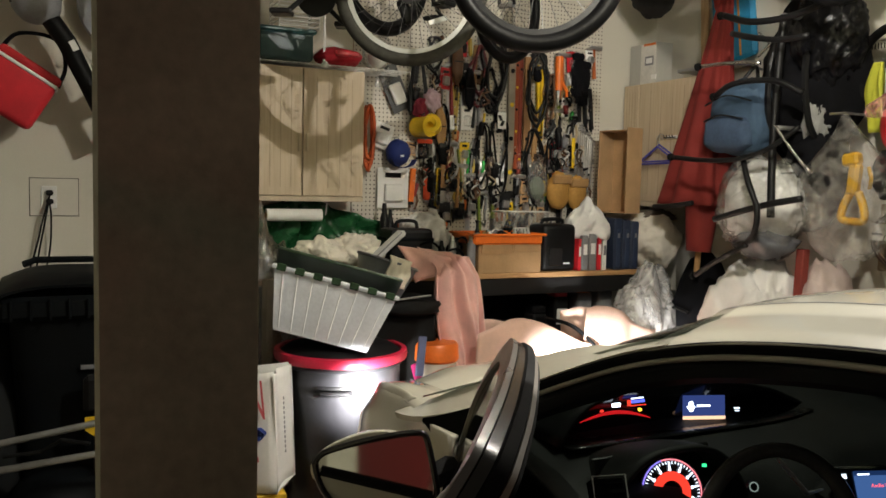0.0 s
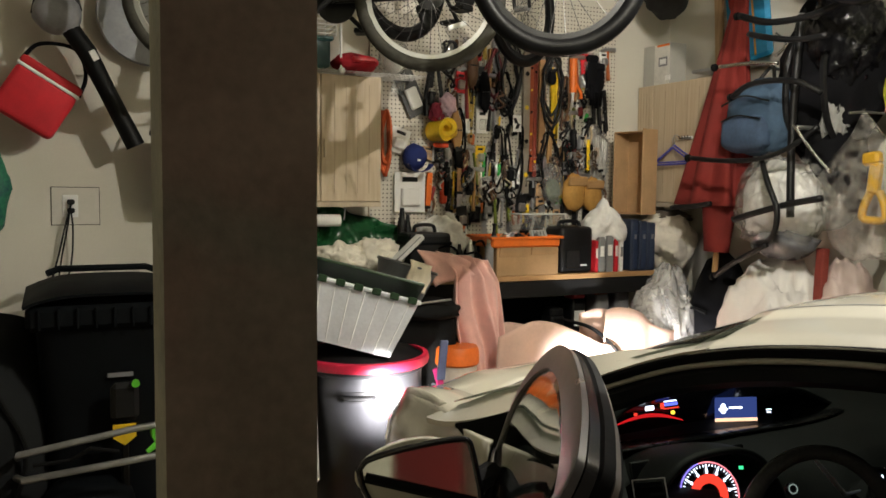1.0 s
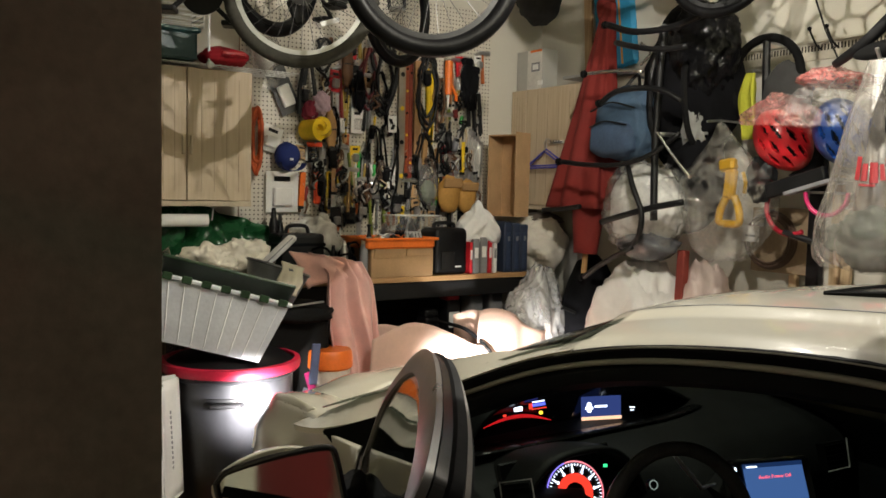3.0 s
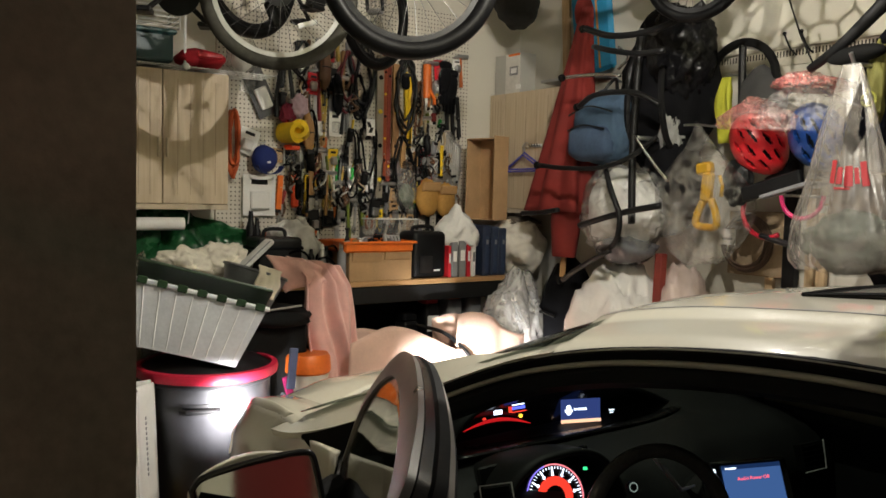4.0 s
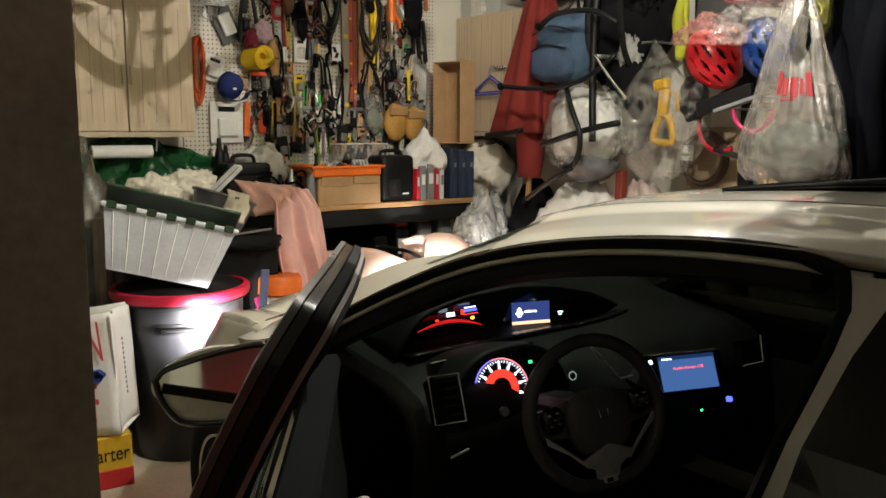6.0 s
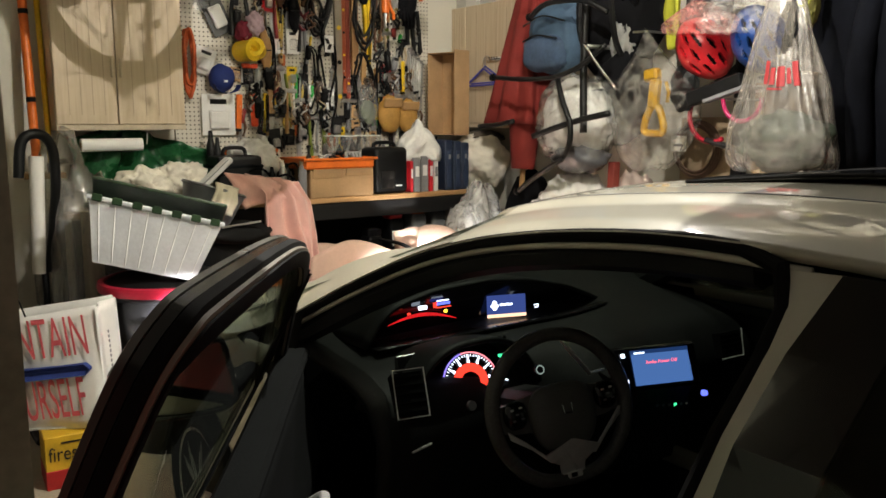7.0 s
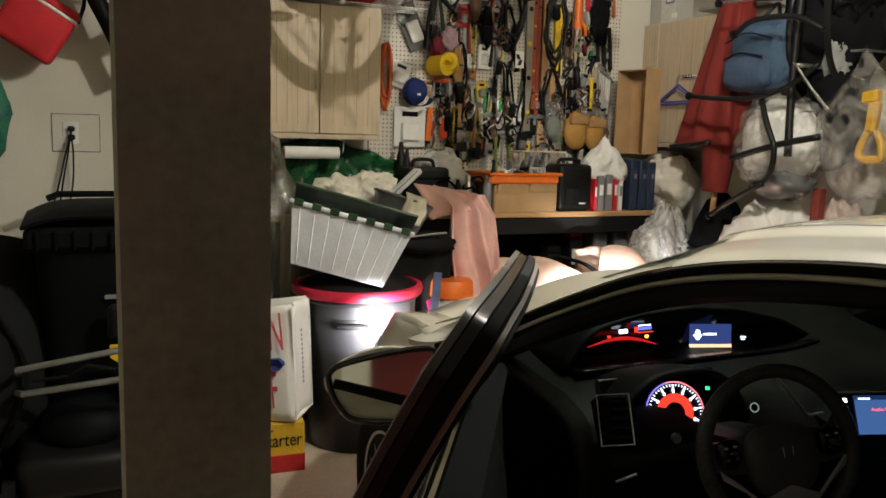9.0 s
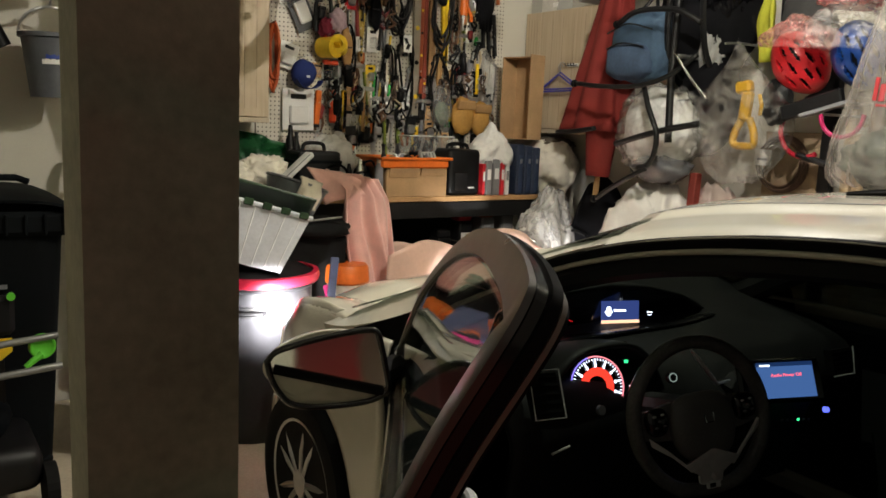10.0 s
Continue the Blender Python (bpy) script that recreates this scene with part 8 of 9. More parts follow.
part("bag", lump((0.22, 0.54, 0.70), (0, 0, 0.34), 0.13, 1.5, 21, 5, 0.045, neck), film("smooth_clear_film", (0.80, 0.76, 0.68), 0.10, 0.10, 8, 0.9, 0.012), t, smooth="all")
YT = mat("yellow_tool_plastic", (0.50, 0.29, 0.025), 0.35)
part("tool_grip", tubed(spline([(-0.06, -0.045, 0.315), (-0.06, -0.010, 0.240), (-0.06, -0.008, 0.190), (-0.06, -0.065, 0.180), (-0.06, -0.120, 0.188), (-0.06, -0.118, 0.245), (-0.06, -0.088, 0.315)], 5), 0.019, 8), YT, t, "yellow tool grip", smooth="all")
part("tool_neck", boxed((0.05, 0.058, 0.15), (-0.06, -0.062, 0.375), 0.014, (5, 0, 0)), YT, t)
part("tool_head", boxed((0.055, 0.085, 0.060), (-0.06, -0.045, 0.465), 0.012, (-8, 0, 0)), YT, t)
part("tool_trigger", tubed([(-0.06, -0.130, 0.43), (-0.06, -0.148, 0.38), (-0.06, -0.143, 0.33)], 0.010, 6), YT, t, smooth="all")
part("dark_filler", lump((0.08, 0.15, 0.22), (0.05, -0.15, 0.40), 0.25, 2, 22, 3, 0.08), BLACK, t)
part("wall_hook", tubed([(0.47, 0.14, 0.70), (0.1, 0.14, 0.70), (0.0, 0.14, 0.69)], 0.006, 6), STEEL, t)
# yellow safety vest and dark jackets on the rail
t = put("safety_vest", 3.55, 2.66, 1.92, "yellow safety vest strip hanging from the rail", "vest")
part("panel", drape(lambda u, v: (0.0, 0.05 - 0.085 * u * (1.1 - 0.55 * v) + 0.045 * math.sin(2.6 * v) - 0.03 * v, 0.33 * v), 10, 14, 0.02, 5, 3, 0.008), mat("fluorescent_yellow", (0.46, 0.47, 0.04), 0.7), t, smooth="all")
part("dark_side", lump((0.12, 0.26, 0.34), (0.08, -0.14, 0.20), 0.15, 1.6, 24, 3, 0.05), mat("charcoal_cloth", (0.05, 0.05, 0.05), 0.9), t, smooth="all")
part("wall_hook", tubed([(0.34, 0.0, 0.36), (0.0, 0, 0.34)], 0.006, 6), STEEL, t)
for k, (y, z, w, h) in enumerate(((1.80, 1.25, 0.42, 1.15), (1.50, 1.20, 0.46, 1.2))):
    t = put("dark_jacket", 3.60, y, z, "dark navy jacket hanging on the rail", "jacket", group="jackets")
    part("body", lump((0.30, w, h), (0, 0, h / 2), 0.12, 1.6, 30 + k, 4, 0.07), mat("navy_jacket_cloth", (0.004, 0.0045, 0.007), 0.95, vary=0.3, spec=0.1), t, smooth="all")
    part("sleeve", tubed(spline([(-0.06, 0.12, h * 0.85), (-0.16, 0.14, h * 0.5), (-0.14, 0.12, h * 0.15)], 5), 0.055, 8), MATS["navy_jacket_cloth"], t, smooth="all")
    part("wall_hook", tubed([(0.29, 0.0, h + 0.05), (0.0, 0, h), (-0.03, 0, h + 0.04)], 0.007, 6), STEEL, t)
t = put("olive_strap_bundle", 3.36, 1.82, 1.95, "olive straps with a round buckle above the shopping bag", "strap")
part("strap", lump((0.07, 0.06, 0.30), (0, 0, 0.17), 0.35, 2.2, 33, 4, 0.14), mat("olive_webbing", (0.20, 0.19, 0.05), 0.7), t, smooth="all")
part("buckle", tubed(arc((-0.055, 0, 0.10), 0.028, 0, 350, 16, ((0, 1, 0), (0, 0, 1))), 0.006, 6), mat("yellow_green_buckle", (0.35, 0.35, 0.06), 0.5), t)
part("wall_hook", tubed([(0.53, 0.0, 0.34), (0.0, 0, 0.32)], 0.007, 6), STEEL, t)


# helmets in plastic
def helmet(y, z, colour, name_, label, long_axis, size=1.0):
    """A vented shell over a black liner, its crown turned out into the room."""
    out = Vector((-0.80, -0.58, -0.12)).normalized()
    side = Vector((0.585, -0.811, 0)) * long_axis[0] + Vector((0, 0, 1)) * long_axis[1]
    ax = (side - out * side.dot(out)).normalized()
    m = Matrix.Identity(4)
    for i, c in enumerate((ax, out.cross(ax), out)):
        for j in range(3):
            m[j][i] = c[j]
    m = Matrix.Translation((3.50, y, z)) @ m @ Matrix.Scale(size, 4)
    t = thing("cycle_helmet", m, label, "helmet", "helmets")
    SH = mat(name_, colour, 0.3, coat=0.4, bump=0.0)
    bm = bmesh.new()
    bmesh.ops.create_icosphere(bm, subdivisions=5, radius=1.0)

    def vent(p):
        if p.z < 0.18:
            return False
        for yc, x0, x1, w in ((0.0, 0.15, 0.62, 0.085), (0.0, -0.62, -0.1, 0.075), (0.34, 0.28, 0.78, 0.085), (0.36, -0.25, 0.18, 0.085), (0.34, -0.78, -0.38, 0.075), (0.68, 0.02, 0.52, 0.075), (0.68, -0.5, -0.1, 0.07)):
            bow = yc * (1 - 0.25 * p.x * p.x)
            mid, half = (x0 + x1) / 2, (x1 - x0) / 2
            k = (p.x - mid) / half
            if abs(k) < 1 and abs(abs(p.y) - bow) < w * math.sqrt(1 - k * k):
                return True
        return False

    bmesh.ops.delete(bm, geom=[f for f in bm.faces if f.calc_center_median().z < -0.05 or vent(f.calc_center_median())], context="FACES")
    for v in bm.verts:
        v.co = Vector((v.co.x * 0.145, v.co.y * 0.108 * (1 + 0.05 * math.cos(3 * v.co.x)), v.co.z * 0.115))
    bmesh.ops.recalc_face_normals(bm, faces=bm.faces)
    bmesh.ops.solidify(bm, geom=bm.faces[:], thickness=0.014)
    part("shell", bm, SH, t, smooth=True)
    part("liner", lump((0.262, 0.19, 0.205), (0, 0, -0.008), 0, 1, 0, 3, 0, lambda q: Vector((q.x, q.y, max(q.z, 0.0)))), BLACK, t, "black foam liner", smooth="all")
    part("chin_strap", tubed(spline([(-0.09, 0.06, 0.0), (-0.04, 0.0, -0.14), (0.0, 0, -0.18), (0.05, 0, -0.13), (0.09, 0.05, 0.0)], 5), 0.006, 6), BLACK, t)
    part("visor", sheet(lambda u, v: (0.135 + 0.05 * v * math.sin(math.pi * u), -0.07 + 0.14 * u, 0.02 - 0.01 * v), 10, 3, 0.006), BLACK, t)
    return t


helmet(2.44, 1.905, (0.66, 0.02, 0.03), "red_helmet_shell", "red vented cycle helmet hanging in a pinkish plastic bag", (0.62, -0.78), 1.12)
helmet(2.14, 1.925, (0.008, 0.05, 0.24), "blue_helmet_shell", "blue vented cycle helmet hanging in a clear plastic bag", (0.45, -0.89), 1.12)


def cover(y, z, w, h, sd, mm, label, cut):
    """A loose plastic bag pulled over the upper part of a helmet, gathered at the top."""
    t = put("plastic_helmet_cover", 3.40, y, z, label, "bag", group="helmet bags")

    def hang(q):
        k = 1.0 if q.z < 0.2 else max(0.35, 1.2 - q.z)
        return Vector((q.x, q.y * k + 0.12 * q.z, max(q.z, cut + 0.15 * q.y)))

    part("cover", lump((0.30, w, h), (0, 0, 0), 0.2, 1.9, sd, 5, 0.13, hang), mm, t, smooth="all")
    part("tie", tubed([(0.0, 0.03, h * 0.40), (0.05, 0.03, h * 0.55), (0.5, 0.03, h * 0.55)], 0.005, 6), STEEL, t)


cover(2.37, 2.00, 0.34, 0.20, 41, film("pinkish_film", (0.85, 0.40, 0.37), 0.30, 0.12, 12, 0.5), "crumpled pinkish plastic bag over a cycle helmet", -0.45)
cover(2.13, 2.01, 0.42, 0.28, 42, film("helmet_bag_film", (0.75, 0.73, 0.70), 0.17, 0.08, 12, 1.0, 0.05), "crumpled clear plastic bag over a cycle helmet", -0.5)
cover(2.13, 2.15, 0.26, 0.10, 43, film("coral_film", (0.68, 0.22, 0.20), 0.42, 0.12, 14, 0.5), "crumpled coral plastic over the helmet bag", -0.6)
# red hoop handle and a black bracket under the helmets
t = put("red_hoop", 3.50, 2.36, 1.46, "red plastic hoop hanging under the helmets", "hoop")
part("hoop", tubed(arc((0, 0.02, 0.13), 0.13, 100, 300, 20, ((0, -1, 0), (0, 0, 1))), 0.012, 8), mat("crimson_plastic", (0.45, 0.01, 0.03), 0.4), t, smooth="all")
part("grip", tubed([(0, 0.05, 0.01), (0, -0.12, -0.03)], 0.015, 8), BLACK, t)
part("wall_hook", tubed([(0.39, 0.05, 0.25), (0.0, 0.05, 0.25)], 0.006, 6), STEEL, t)
t = put("white_bracket", 3.36, 2.27, 1.70, "black and white bracket under the helmets", "bracket", rx=-16)
part("plate", boxed((0.04, 0.30, 0.07), (0, 0, 0), 0.006), BLACK, t)
part("edge", boxed((0.042, 0.24, 0.018), (-0.002, -0.06, -0.035), 0.003), GREY, t)
part("wall_hook", tubed([(0.53, 0.0, 0.03), (0.0, 0, 0.0)], 0.006, 6), STEEL, t)
t = put("magenta_ring", 3.36, 2.12, 1.66, "magenta ring hanging under the blue helmet", "ring")
part("ring", tubed(arc((0, 0, 0), 0.10, 180, 360, 18, ((0, 1, 0), (0, 0, 1))), 0.010, 8), mat("magenta_plastic", (0.45, 0.01, 0.10), 0.4), t)
part("wall_hook", tubed([(0.53, 0.1, 0.0), (0.0, 0.1, 0)], 0.006, 6), STEEL, t)

# white shopping bag
t = put("shopping_bag", 3.20, 1.81, 1.36, "thin white plastic shopping bag with red print, full", "bag")


def shop(u, v, out=1.0):
    a = 2 * math.pi * u
    w = float(np.interp(v, [0, 0.03, 0.08, 0.2, 0.40, 0.60, 0.80, 1.0], [0.205, 0.232, 0.240, 0.226, 0.182, 0.132, 0.085, 0.035]))
    k = 0.3 + 0.7 * min(1, 2.2 * v)
    c, s = math.cos(a), math.sin(a)
    fold = 1 + k * (0.16 * noise.noise(Vector((c * 4, s * 4, 1.3 * v))) + 0.09 * noise.noise(Vector((c * 9, s * 9, 2.0 * v + 7)))) + 0.16 * noise.noise(Vector((c * 1.5, s * 1.5, 3 * v))) + 0.02 * noise.noise(Vector((c * 14, s * 14, 9 * v)))
    return (0.52 * w * fold * out * math.cos(a), w * fold * out * math.sin(a) + 0.03 * v, 0.82 * v + 0.015 * math.sin(3 * a + 1) * (1 - v))


BAGFILM = film("thin_white_film", (0.44, 0.40, 0.35), 0.27, 0.28, 5, 0.5, 0.19)
bm = sheet(shop, 120, 60, 0.0)
hole = []
for f in bm.faces:  # the gap between the two handles
    c = f.calc_center_median()
    if c.z > 0.45 and abs(c.y + 0.022) < 0.040 * min(1, (c.z - 0.45) / 0.09) * (1 - max(0, (c.z - 0.56) / 0.20)):
        hole.append(f)
bmesh.ops.delete(bm, geom=hole, context="FACES")
part("bag", bm, BAGFILM, t, smooth="all")
part("filler", lump((0.18, 0.34, 0.22), (0, -0.01, 0.12), 0.4, 2.2, 44, 4, 0.14), mat("grey_green_goods", (0.045, 0.06, 0.04), 0.6, vary=0.6, scale=12), t, smooth="all")
part("dark_box", boxed((0.10, 0.20, 0.26), (0.02, -0.02, 0.27), 0.01, (6, 0, 8)), mat("brown_goods", (0.10, 0.07, 0.045), 0.7), t)
INK = mat("red_print_ink", (0.34, 0.025, 0.03), 0.6)
x = 0.462
for k, (w, h0, h1) in enumerate(((0.026, 0.43, 0.54), (0.022, 0.43, 0.51), (0.030, 0.42, 0.515), (0.018, 0.43, 0.505), (0.030, 0.415, 0.53))):
    part("red_mark", sheet(lambda u, v, x=x, w=w, h0=h0, h1=h1: shop(x + w * u, h0 + (h1 - h0) * v, 1.03), 4, 3, 0.001), INK, t)
    x += w + 0.008
part("red_line", sheet(lambda u, v: shop(0.49 + 0.055 * u, 0.405 + 0.010 * v, 1.03), 6, 1, 0.001), INK, t)
part("wall_hook", tubed([(0.69, 0.02, 0.86), (0.0, 0.02, 0.82), (-0.03, 0.02, 0.86)], 0.008, 6), STEEL, t)

# bent black bicycle frame with its saddle, hung upside down above the bags
t = put("upturned_bicycle", 3.30, 1.95, 2.30, "black bicycle frame with saddle hung upside down by the wall", "bicycle")
part("curved_tube", tubed(spline([(-0.02, -0.42, 0.42), (0.0, -0.26, 0.22), (0.0, -0.19, 0.14), (0.0, -0.09, 0.05), (0.0, 0.01, -0.03), (0.02, 0.14, -0.10)], 6), [0.040 - 0.0007 * k for k in range(31)], 10), BLACK, t, smooth="all")
part("saddle", lump((0.10, 0.25, 0.075), (0.0, -0.07, -0.065), 0.05, 1.2, 3, 3, 0, lambda q: Vector((q.x * (0.75 - 0.4 * q.y), q.y, q.z + 0.25 * q.y * -1))), MATTE, t, smooth="all")
part("brake_cable", tubed([(0.0, 0.26, 0.26), (0.0, 0.18, 0.05), (0.0, 0.11, -0.09)], 0.004, 5), BLACK, t)
part("hanger_strap", tubed([(-0.02, -0.42, 0.42), (-0.02, -0.42, CZ - 2.30)], 0.008, 6), FABRIC, t)
for y in (2.51, 2.42):
    t = put("rail_hook", 3.885, y, 2.42, "black-tipped hook on the slotted rail", "hook", group="rail hooks")
    part("wire", tubed(spline([(0.0, 0, -0.04), (-0.05, 0, -0.02), (-0.09, 0, 0.02), (-0.11, 0, 0.045)], 4), 0.005, 6), BLACK, t)
    part("tip", lump((0.022, 0.022, 0.022), (-0.112, 0, 0.05), 0, 1, 0, 2, 0), MATTE, t, smooth="all")
# cord net slung from the ceiling; it throws a honeycomb of shade on the wall
t = put("cord_net", 2.75, 2.13, 2.60, "knotted white cord net slung from the ceiling", "net")
rr = 0.038
for i in range(11):
    for j in range(5):
        cy = -0.34 + 0.066 * i + (0.033 if j % 2 else 0)
        cz = 0.057 * j - 0.02
        b2 = bmesh.new()
        pts = []
        for k in (0, 1, 2, 3):
            a = radians(60 * k + 30)
            q = Vector((0.0, cy + rr * math.cos(a), cz + rr * math.sin(a)))
            pts.append(q + 0.020 * Vector((noise.noise(q * 17), noise.noise(q * 17 + Vector((5, 0, 0))), noise.noise(q * 17 + Vector((0, 7, 0))))))
        tube(b2, pts, 0.0058, 6)
        part("cord", b2, PAPER, t)
for y in (-0.33, 0.30):
    part("sling", tubed([(0, y, 0.20), (0.0, y * 0.9, CZ - 2.66)], 0.004, 5), PAPER, t)

# slotted rail on the side wall
rail = put("slotted_rail", RX, 2.0, 2.33, "pale slotted metal storage rail along the side wall", "rail")
part("strip", boxed((0.012, 2.2, 0.085), (-0.006, 0.0, 0.045), 0.002), mat("pale_steel_paint", (0.50, 0.46, 0.38), 0.5), rail)
part("top_lip", boxed((0.03, 2.2, 0.012), (-0.015, 0.0, 0.092), 0.002), MATS["pale_steel_paint"], rail)
SLOT = mat("dark_slot", (0.03, 0.025, 0.02), 0.9)
slot_mesh = None
for k in range(120):
    if slot_mesh is None:
        ob = part("slot", boxed((0.002, 0.007, 0.030), (0, 0, 0)), SLOT, rail)
        slot_mesh = ob.data
    else:
        ob = new("slot", slot_mesh)
        ob.parent = rail
    ob.location = (-0.013, 1.06 - 0.0177 * k, 0.062)
t = put("black_hoop_tyre", 3.62, 2.64, 2.01, "black rubber hoop hung on the rail", "tyre")
part("tyre", tubed(arc((0, 0, 0.22), 0.195, 0, 355, 40, ((0, 1, 0), (0, 0, 1))), 0.022, 10), MATTE, t, smooth="all")
part("inner_band", tubed([(0, 0.0, 0.40), (0.0, -0.01, 0.10)], 0.02, 8), BLACK, t)
part("wall_hook", tubed([(0.27, 0.0, 0.40), (0.0, 0, 0.395)], 0.008, 6), STEEL, t)
# reel of wire, pale boards and black strut on the lower wall
t = put("wire_reel", 3.82, 2.70, 1.24, "coil of wire with a white tag on the side wall", "coil")
for k in range(6):
    part("turn", tubed(arc((-0.012 * (k % 3), 0, 0.17), 0.15 - 0.006 * k, 0, 355, 30, ((0, 1, 0), (0, 0, 1))), 0.006, 6), mat("brown_wire", (0.10, 0.06, 0.04), 0.6), t)
part("backing", boxed((0.02, 0.34, 0.34), (0.03, -0.04, 0.17), 0.004), mat("dark_tan_board", (0.30, 0.22, 0.14), 0.8), t)
part("tag", boxed((0.004, 0.10, 0.085), (-0.045, 0.09, 0.20)), PAPER, t, "white tag")
part("tag_bar", boxed((0.002, 0.06, 0.012), (-0.048, 0.09, 0.19)), GREY, t)
part("wall_hook", tubed([(0.08, 0.0, 0.33), (-0.04, 0, 0.325)], 0.006, 6), STEEL, t)
t = put("black_strut", 3.86, 2.47, 0.0, "black steel strut standing against the side wall", "strut")
part("strut", boxed((0.05, 0.07, 2.0), (0, 0, 1.0), 0.006), BLACK, t)
part("foot", boxed((0.07, 0.12, 0.02), (0, 0, 0.01), 0.003), BLACK, t)
for k, y in enumerate((2.36, 2.30, 2.58)):
    t = put("pale_board", 3.86, y, 0.0, "pale wooden board standing against the side wall", "board", group="wall boards")
    part("board", boxed((0.03, 0.05, 1.75 - 0.12 * k), (0, 0, 0.875 - 0.06 * k), 0.004), wood("pale_pine", (0.58, 0.45, 0.28), (0.45, 0.32, 0.18), 2.0), t)
    part("top_paint", boxed((0.031, 0.051, 0.04), (0, 0, 1.72 - 0.12 * k), 0.003), PAPER, t)
# white plastic bags heaped low by the car's nose
for k, (x, y, z, s, mm) in enumerate(((3.42, 3.24, 0.0, (0.44, 0.60, 1.22), POLY), (3.62, 2.96, 0.0, (0.36, 0.42, 1.22), mat("pinkish_white_film", (0.62, 0.50, 0.45), 0.4, vary=0.05, fine=20)), (3.36, 4.02, 0.0, (0.40, 0.36, 1.12), film("cloudy_film", (0.9, 0.89, 0.87), 0.34, 0.16, 7, 0.55)), (3.20, 3.98, 0.0, (0.34, 0.30, 1.0), film("cloudy_film", (0.9, 0.89, 0.87), 0.34, 0.16, 7, 0.55)))):
    t = put("standing_sack", x, y, z, ("full white plastic sack standing by the wall", "pinkish white sack standing by the wall", "tall clear plastic sack before the bench", "clear plastic sack before the bench")[k], "sack", group="plastic sacks")
    part("sack", lump(s, (0, 0, s[2] * 0.49), 0.22, 2.0, 50 + k, 5, 0.09), mm, t, smooth="all")
    part("tie", lump((0.10, 0.10, 0.10), (0, 0, s[2] * 0.98), 0.3, 2.0, 55 + k, 2, 0.1), mm, t)
    if k > 1:
        part("filler", lump((s[0] * 0.7, s[1] * 0.7, s[2] * 0.8), (0, 0, s[2] * 0.4), 0.25, 2.2, 60 + k, 3, 0.1), mat("crumpled_pale_fill", (0.76, 0.75, 0.74), 0.5, vary=0.06, scale=8), t, smooth="all")
t = put("rust_stake", 3.50, 3.02, 0.0, "rust-red wooden stake standing among the sacks", "stake")
part("stake", boxed((0.05, 0.05, 1.34), (0, 0, 0.67), 0.005, (0, 2, 0)), mat("rust_paint", (0.22, 0.035, 0.025), 0.7), t)
part("foot", boxed((0.12, 0.12, 0.02), (0, 0, 0.01), 0.003), TOOLWOOD, t)
t = put("dark_drum", 3.66, 3.86, 0.0, "dark cloth-covered drum in the corner", "drum")
part("drum", lump((0.40, 0.44, 1.25), (0, 0, 0.6), 0.12, 1.5, 70, 3, 0.05), FABRIC, t, smooth="all")
part("strap", tubed([(-0.21, -0.1, 0.9), (-0.22, 0.0, 0.92), (-0.21, 0.1, 0.9)], 0.01, 6), BLACK, t)
# ---- bicycles hung under the ceiling ----


def spoked_wheel(bike, x, z, r, tyre, rim_mat, name="wheel", y=0.0, n=28, tr=0.024):
    """A wheel in the bike's own x-z plane."""
    w = thing(name, pose(x, y, z))
    w.parent = bike
    ax = ((1, 0, 0), (0, 0, 1))
    part("tyre", tubed(arc((0, 0, 0), r - tr, 0, 360, 63, ax)[:-1], tr, 10, True), tyre, w, "black rubber tyre", smooth="all")
    bm = bmesh.new()
    lathe(bm, [(r - 2 * tr - 0.016, -0.011), (r - 2 * tr + 0.006, -0.012), (r - 2 * tr + 0.006, 0.012), (r - 2 * tr - 0.016, 0.011)], pose(0, 0, 0, 90), 64, True)
    part("rim", bm, rim_mat, w, "silver rim", smooth=True)
    for k in range(n):
        a = 2 * math.pi * k / n
        s = 0.028 if k % 2 else -0.028
        b2 = a + (0.5 if (k // 2) % 2 else -0.5)
        part("spoke", tubed([(0.02 * math.cos(b2), s, 0.02 * math.sin(b2)), ((r - 2 * tr - 0.012) * math.cos(a), 0, (r - 2 * tr - 0.012) * math.sin(a))], 0.0013, 4), SPOKE, w)
    bm = bmesh.new()
    cyl(bm, 0.016, 0.016, 0.09, pose(0, 0.045, 0, 90), 14)
    part("hub", bm, STEEL, w, smooth=True)
    return w


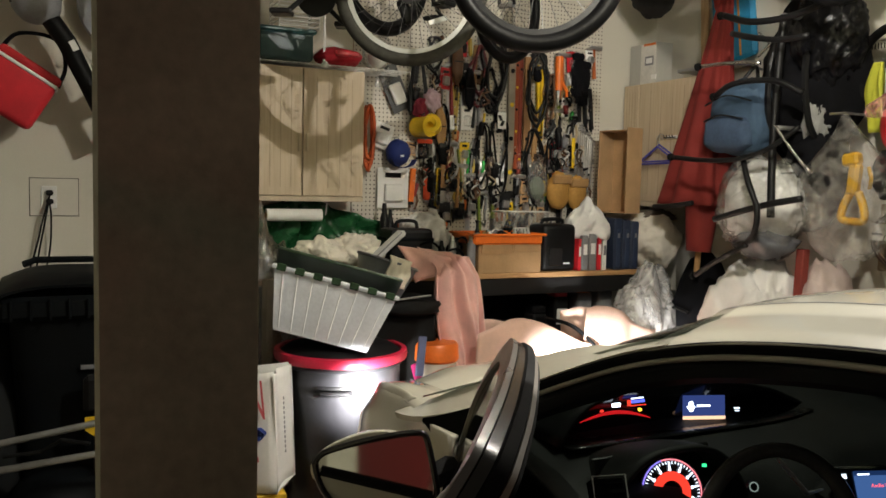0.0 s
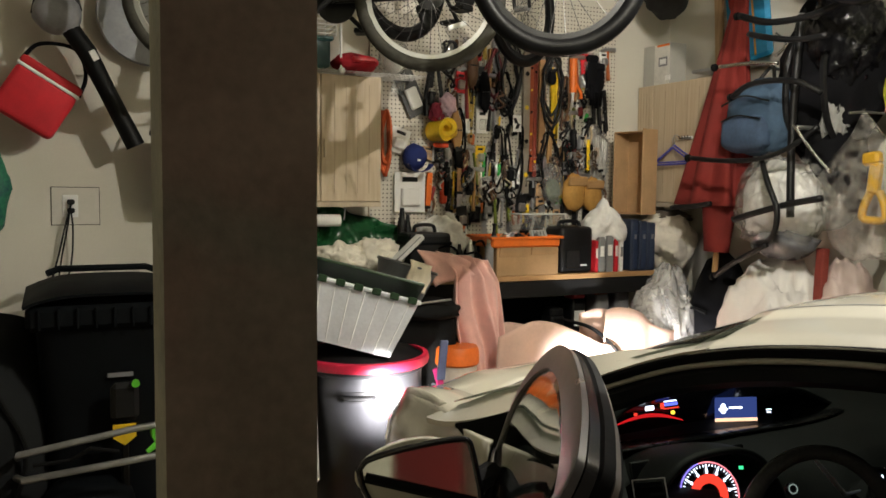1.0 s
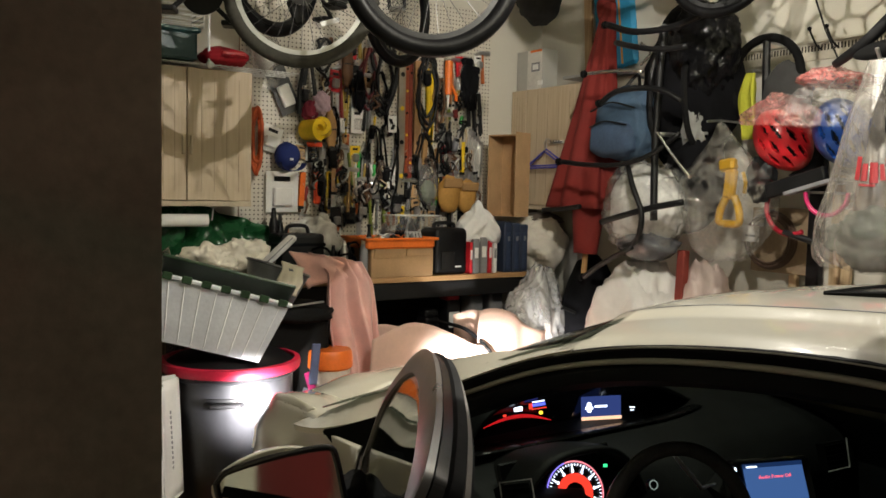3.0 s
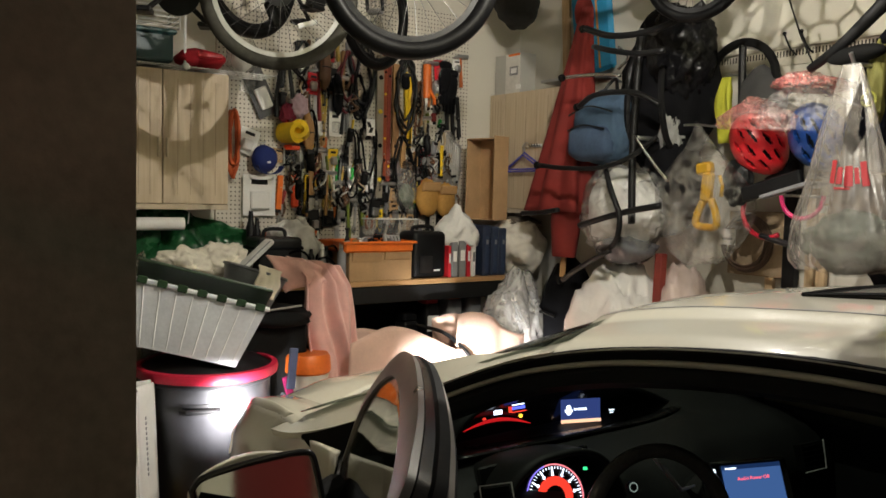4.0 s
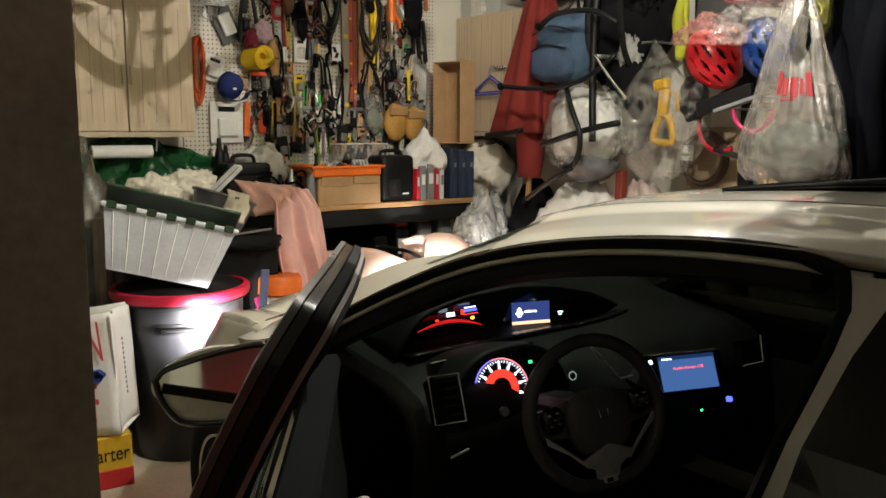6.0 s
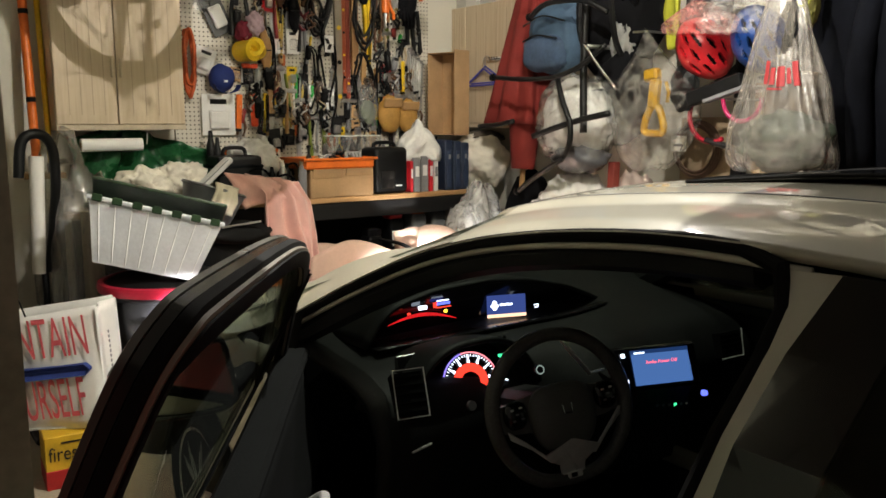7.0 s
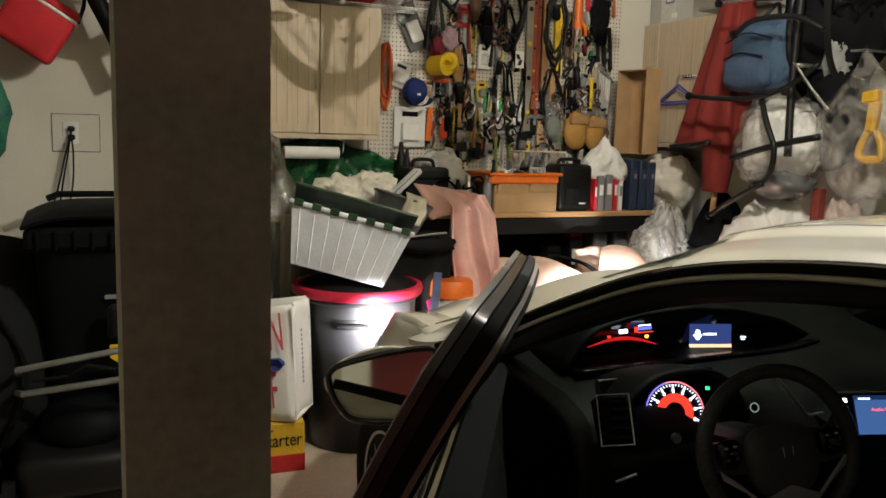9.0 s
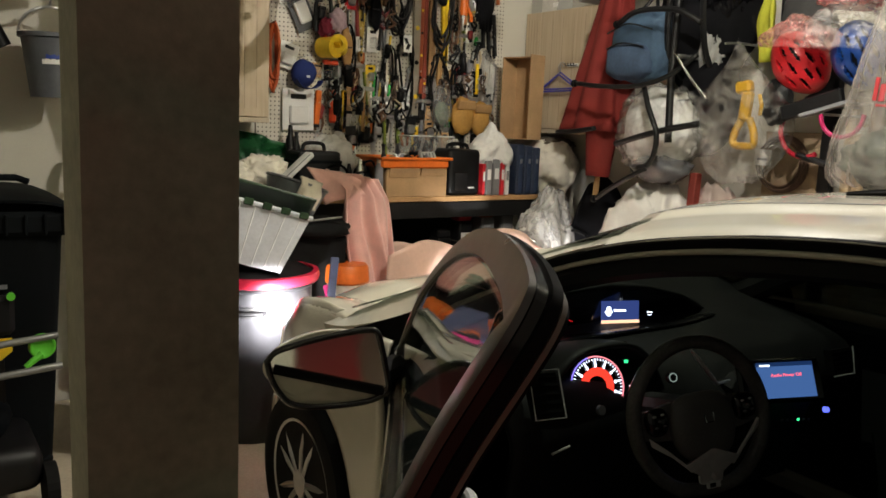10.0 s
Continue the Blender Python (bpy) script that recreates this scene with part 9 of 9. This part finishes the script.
def bicycle(m, label, r, frame_mat, tyre, rim_mat, drive=True, s=1.0, tr=0.024):
    b = thing("bicycle", m, label, "bicycle", "hanging bicycles")
    L = 1.02 * s
    spoked_wheel(b, 0, 0, r, tyre, rim_mat, tr=tr)
    spoked_wheel(b, L, 0, r, tyre, rim_mat, tr=tr)
    bb, st, ht, hb = (0.42 * s, 0, -0.03), (0.30 * s, 0, 0.42 * s), (0.86 * s, 0, 0.46 * s), (0.89 * s, 0, 0.33 * s)
    for nm, a, c, rr in (("seat_tube", bb, st, 0.016), ("top_tube", st, ht, 0.016), ("down_tube", bb, hb, 0.02), ("head_tube", hb, (0.85 * s, 0, 0.50 * s), 0.02)):
        part(nm, tubed([a, c], rr, 10), frame_mat, b, smooth=True)
    for sy in (-0.05, 0.05):
        part("chain_stay", tubed([(0, sy, 0), (bb[0], sy * 0.5, bb[2])], 0.009, 8), frame_mat, b)
        part("seat_stay", tubed([(0, sy, 0), (st[0], sy * 0.3, st[2] - 0.02)], 0.008, 8), frame_mat, b)
        part("fork_leg", tubed([(L, sy, 0), (L - 0.06 * s, sy, 0.3 * s), (hb[0], sy * 0.4, hb[2])], [0.010, 0.014, 0.012], 8), frame_mat, b)
    part("seat_post", tubed([st, (0.26 * s, 0, 0.56 * s)], 0.013, 8), STEEL, b)
    part("saddle", lump((0.27, 0.15, 0.06), (0.25 * s, 0, 0.59 * s), 0.06, 1.2, 2, 3, 0, lambda q: Vector((q.x, q.y * (0.55 - 0.45 * q.x), q.z))), BLACK, b, smooth="all")
    part("stem", tubed([(0.85 * s, 0, 0.50 * s), (0.90 * s, 0, 0.56 * s)], 0.015, 8), BLACK, b)
    part("handlebar", tubed(spline([(0.86 * s, -0.30, 0.58 * s), (0.90 * s, -0.1, 0.57 * s), (0.90 * s, 0.1, 0.57 * s), (0.86 * s, 0.30, 0.58 * s)], 5), 0.012, 8), BLACK, b)
    for sy in (-0.25, 0.25):
        part("grip", tubed([(0.868 * s, sy * 0.9, 0.578 * s), (0.858 * s, sy * 1.24, 0.582 * s)], 0.017, 8), MATTE, b)
    bm = bmesh.new()
    cyl(bm, 0.09 * s, 0.09 * s, 0.006, pose(bb[0], -0.05, bb[2], 90), 28)
    part("chainring", bm, BLACK, b)
    for sg in (-1, 1):
        part("crank", tubed([(bb[0], sg * 0.07, bb[2]), (bb[0] + sg * 0.12 * s, sg * 0.08, bb[2] - 0.11 * s)], 0.011, 8), BLACK, b)
        part("pedal", boxed((0.09, 0.09, 0.022), (bb[0] + sg * 0.12 * s, sg * 0.13, bb[2] - 0.11 * s), 0.005), BLACK, b)
    if drive:
        bm = bmesh.new()
        for k in range(6):
            cyl(bm, 0.062 - 0.007 * k, 0.062 - 0.007 * k, 0.003, pose(0, -0.020 - 0.005 * k, 0, 90), 24)
        part("cassette", bm, mat("dark_cog_steel", (0.04, 0.04, 0.04), 0.4, 0.6), b)
        part("derailleur", boxed((0.05, 0.03, 0.12), (0.025, -0.06, -0.085), 0.012, (0, 22, 0)), BLACK, b)
        part("chain", tubed([(0.0, -0.04, 0.035), (bb[0], -0.05, bb[2] + 0.085 * s)], 0.004, 5), BLACK, b)
        part("reflector", boxed((0.085, 0.012, 0.022), (-0.12, -0.01, -0.13), 0.004, (0, 18, 0)), WHITE, b)
    for x in (0.1, 0.8):
        a = m @ Vector((x * s, 0, 0.42 * s))
        part("hoist_strap", tubed([(x * s, 0, 0.42 * s), m.inverted() @ Vector((a.x, a.y, CZ))], 0.006, 6), FABRIC, b)
    return b


RUBBER = mat("new_tyre_rubber", (0.003, 0.003, 0.0033), 0.36, vary=0.3, spec=0.18)
SPOKE = mat("dull_spoke_steel", (0.12, 0.12, 0.12), 0.45, 0.6, vary=0.2)
RIMGREY = mat("grey_rim_alloy", (0.62, 0.62, 0.60), 0.32, 0.7, vary=0.1, bump=0)
TYREGREY = mat("dusty_tyre_rubber", (0.045, 0.043, 0.036), 0.85, vary=0.35, spec=0.2)
bicycle(pose(1.46, 3.40, 2.475, 0, 0, 155), "grey-rimmed bicycle hung under the ceiling", 0.335, BLACK, TYREGREY, RIMGREY, tr=0.029)
bicycle(pose(1.62, 2.62, 2.445, 0, -32, -26), "black-tyred mountain bicycle hung under the ceiling", 0.335, mat("dark_blue_frame", (0.02, 0.03, 0.06), 0.3), RUBBER, BLACK, False, tr=0.034)
bicycle(pose(1.45, 3.72, 2.645, 0, 0, 25), "dark bicycle hung behind the others under the ceiling", 0.325, BLACK, RUBBER, BLACK, False, tr=0.026)
bicycle(pose(3.12, 2.55, 2.69, 0, -28, 108), "small black child's bicycle hung by the side wall", 0.25, BLACK, RUBBER, BLACK, False, 0.72, tr=0.024)
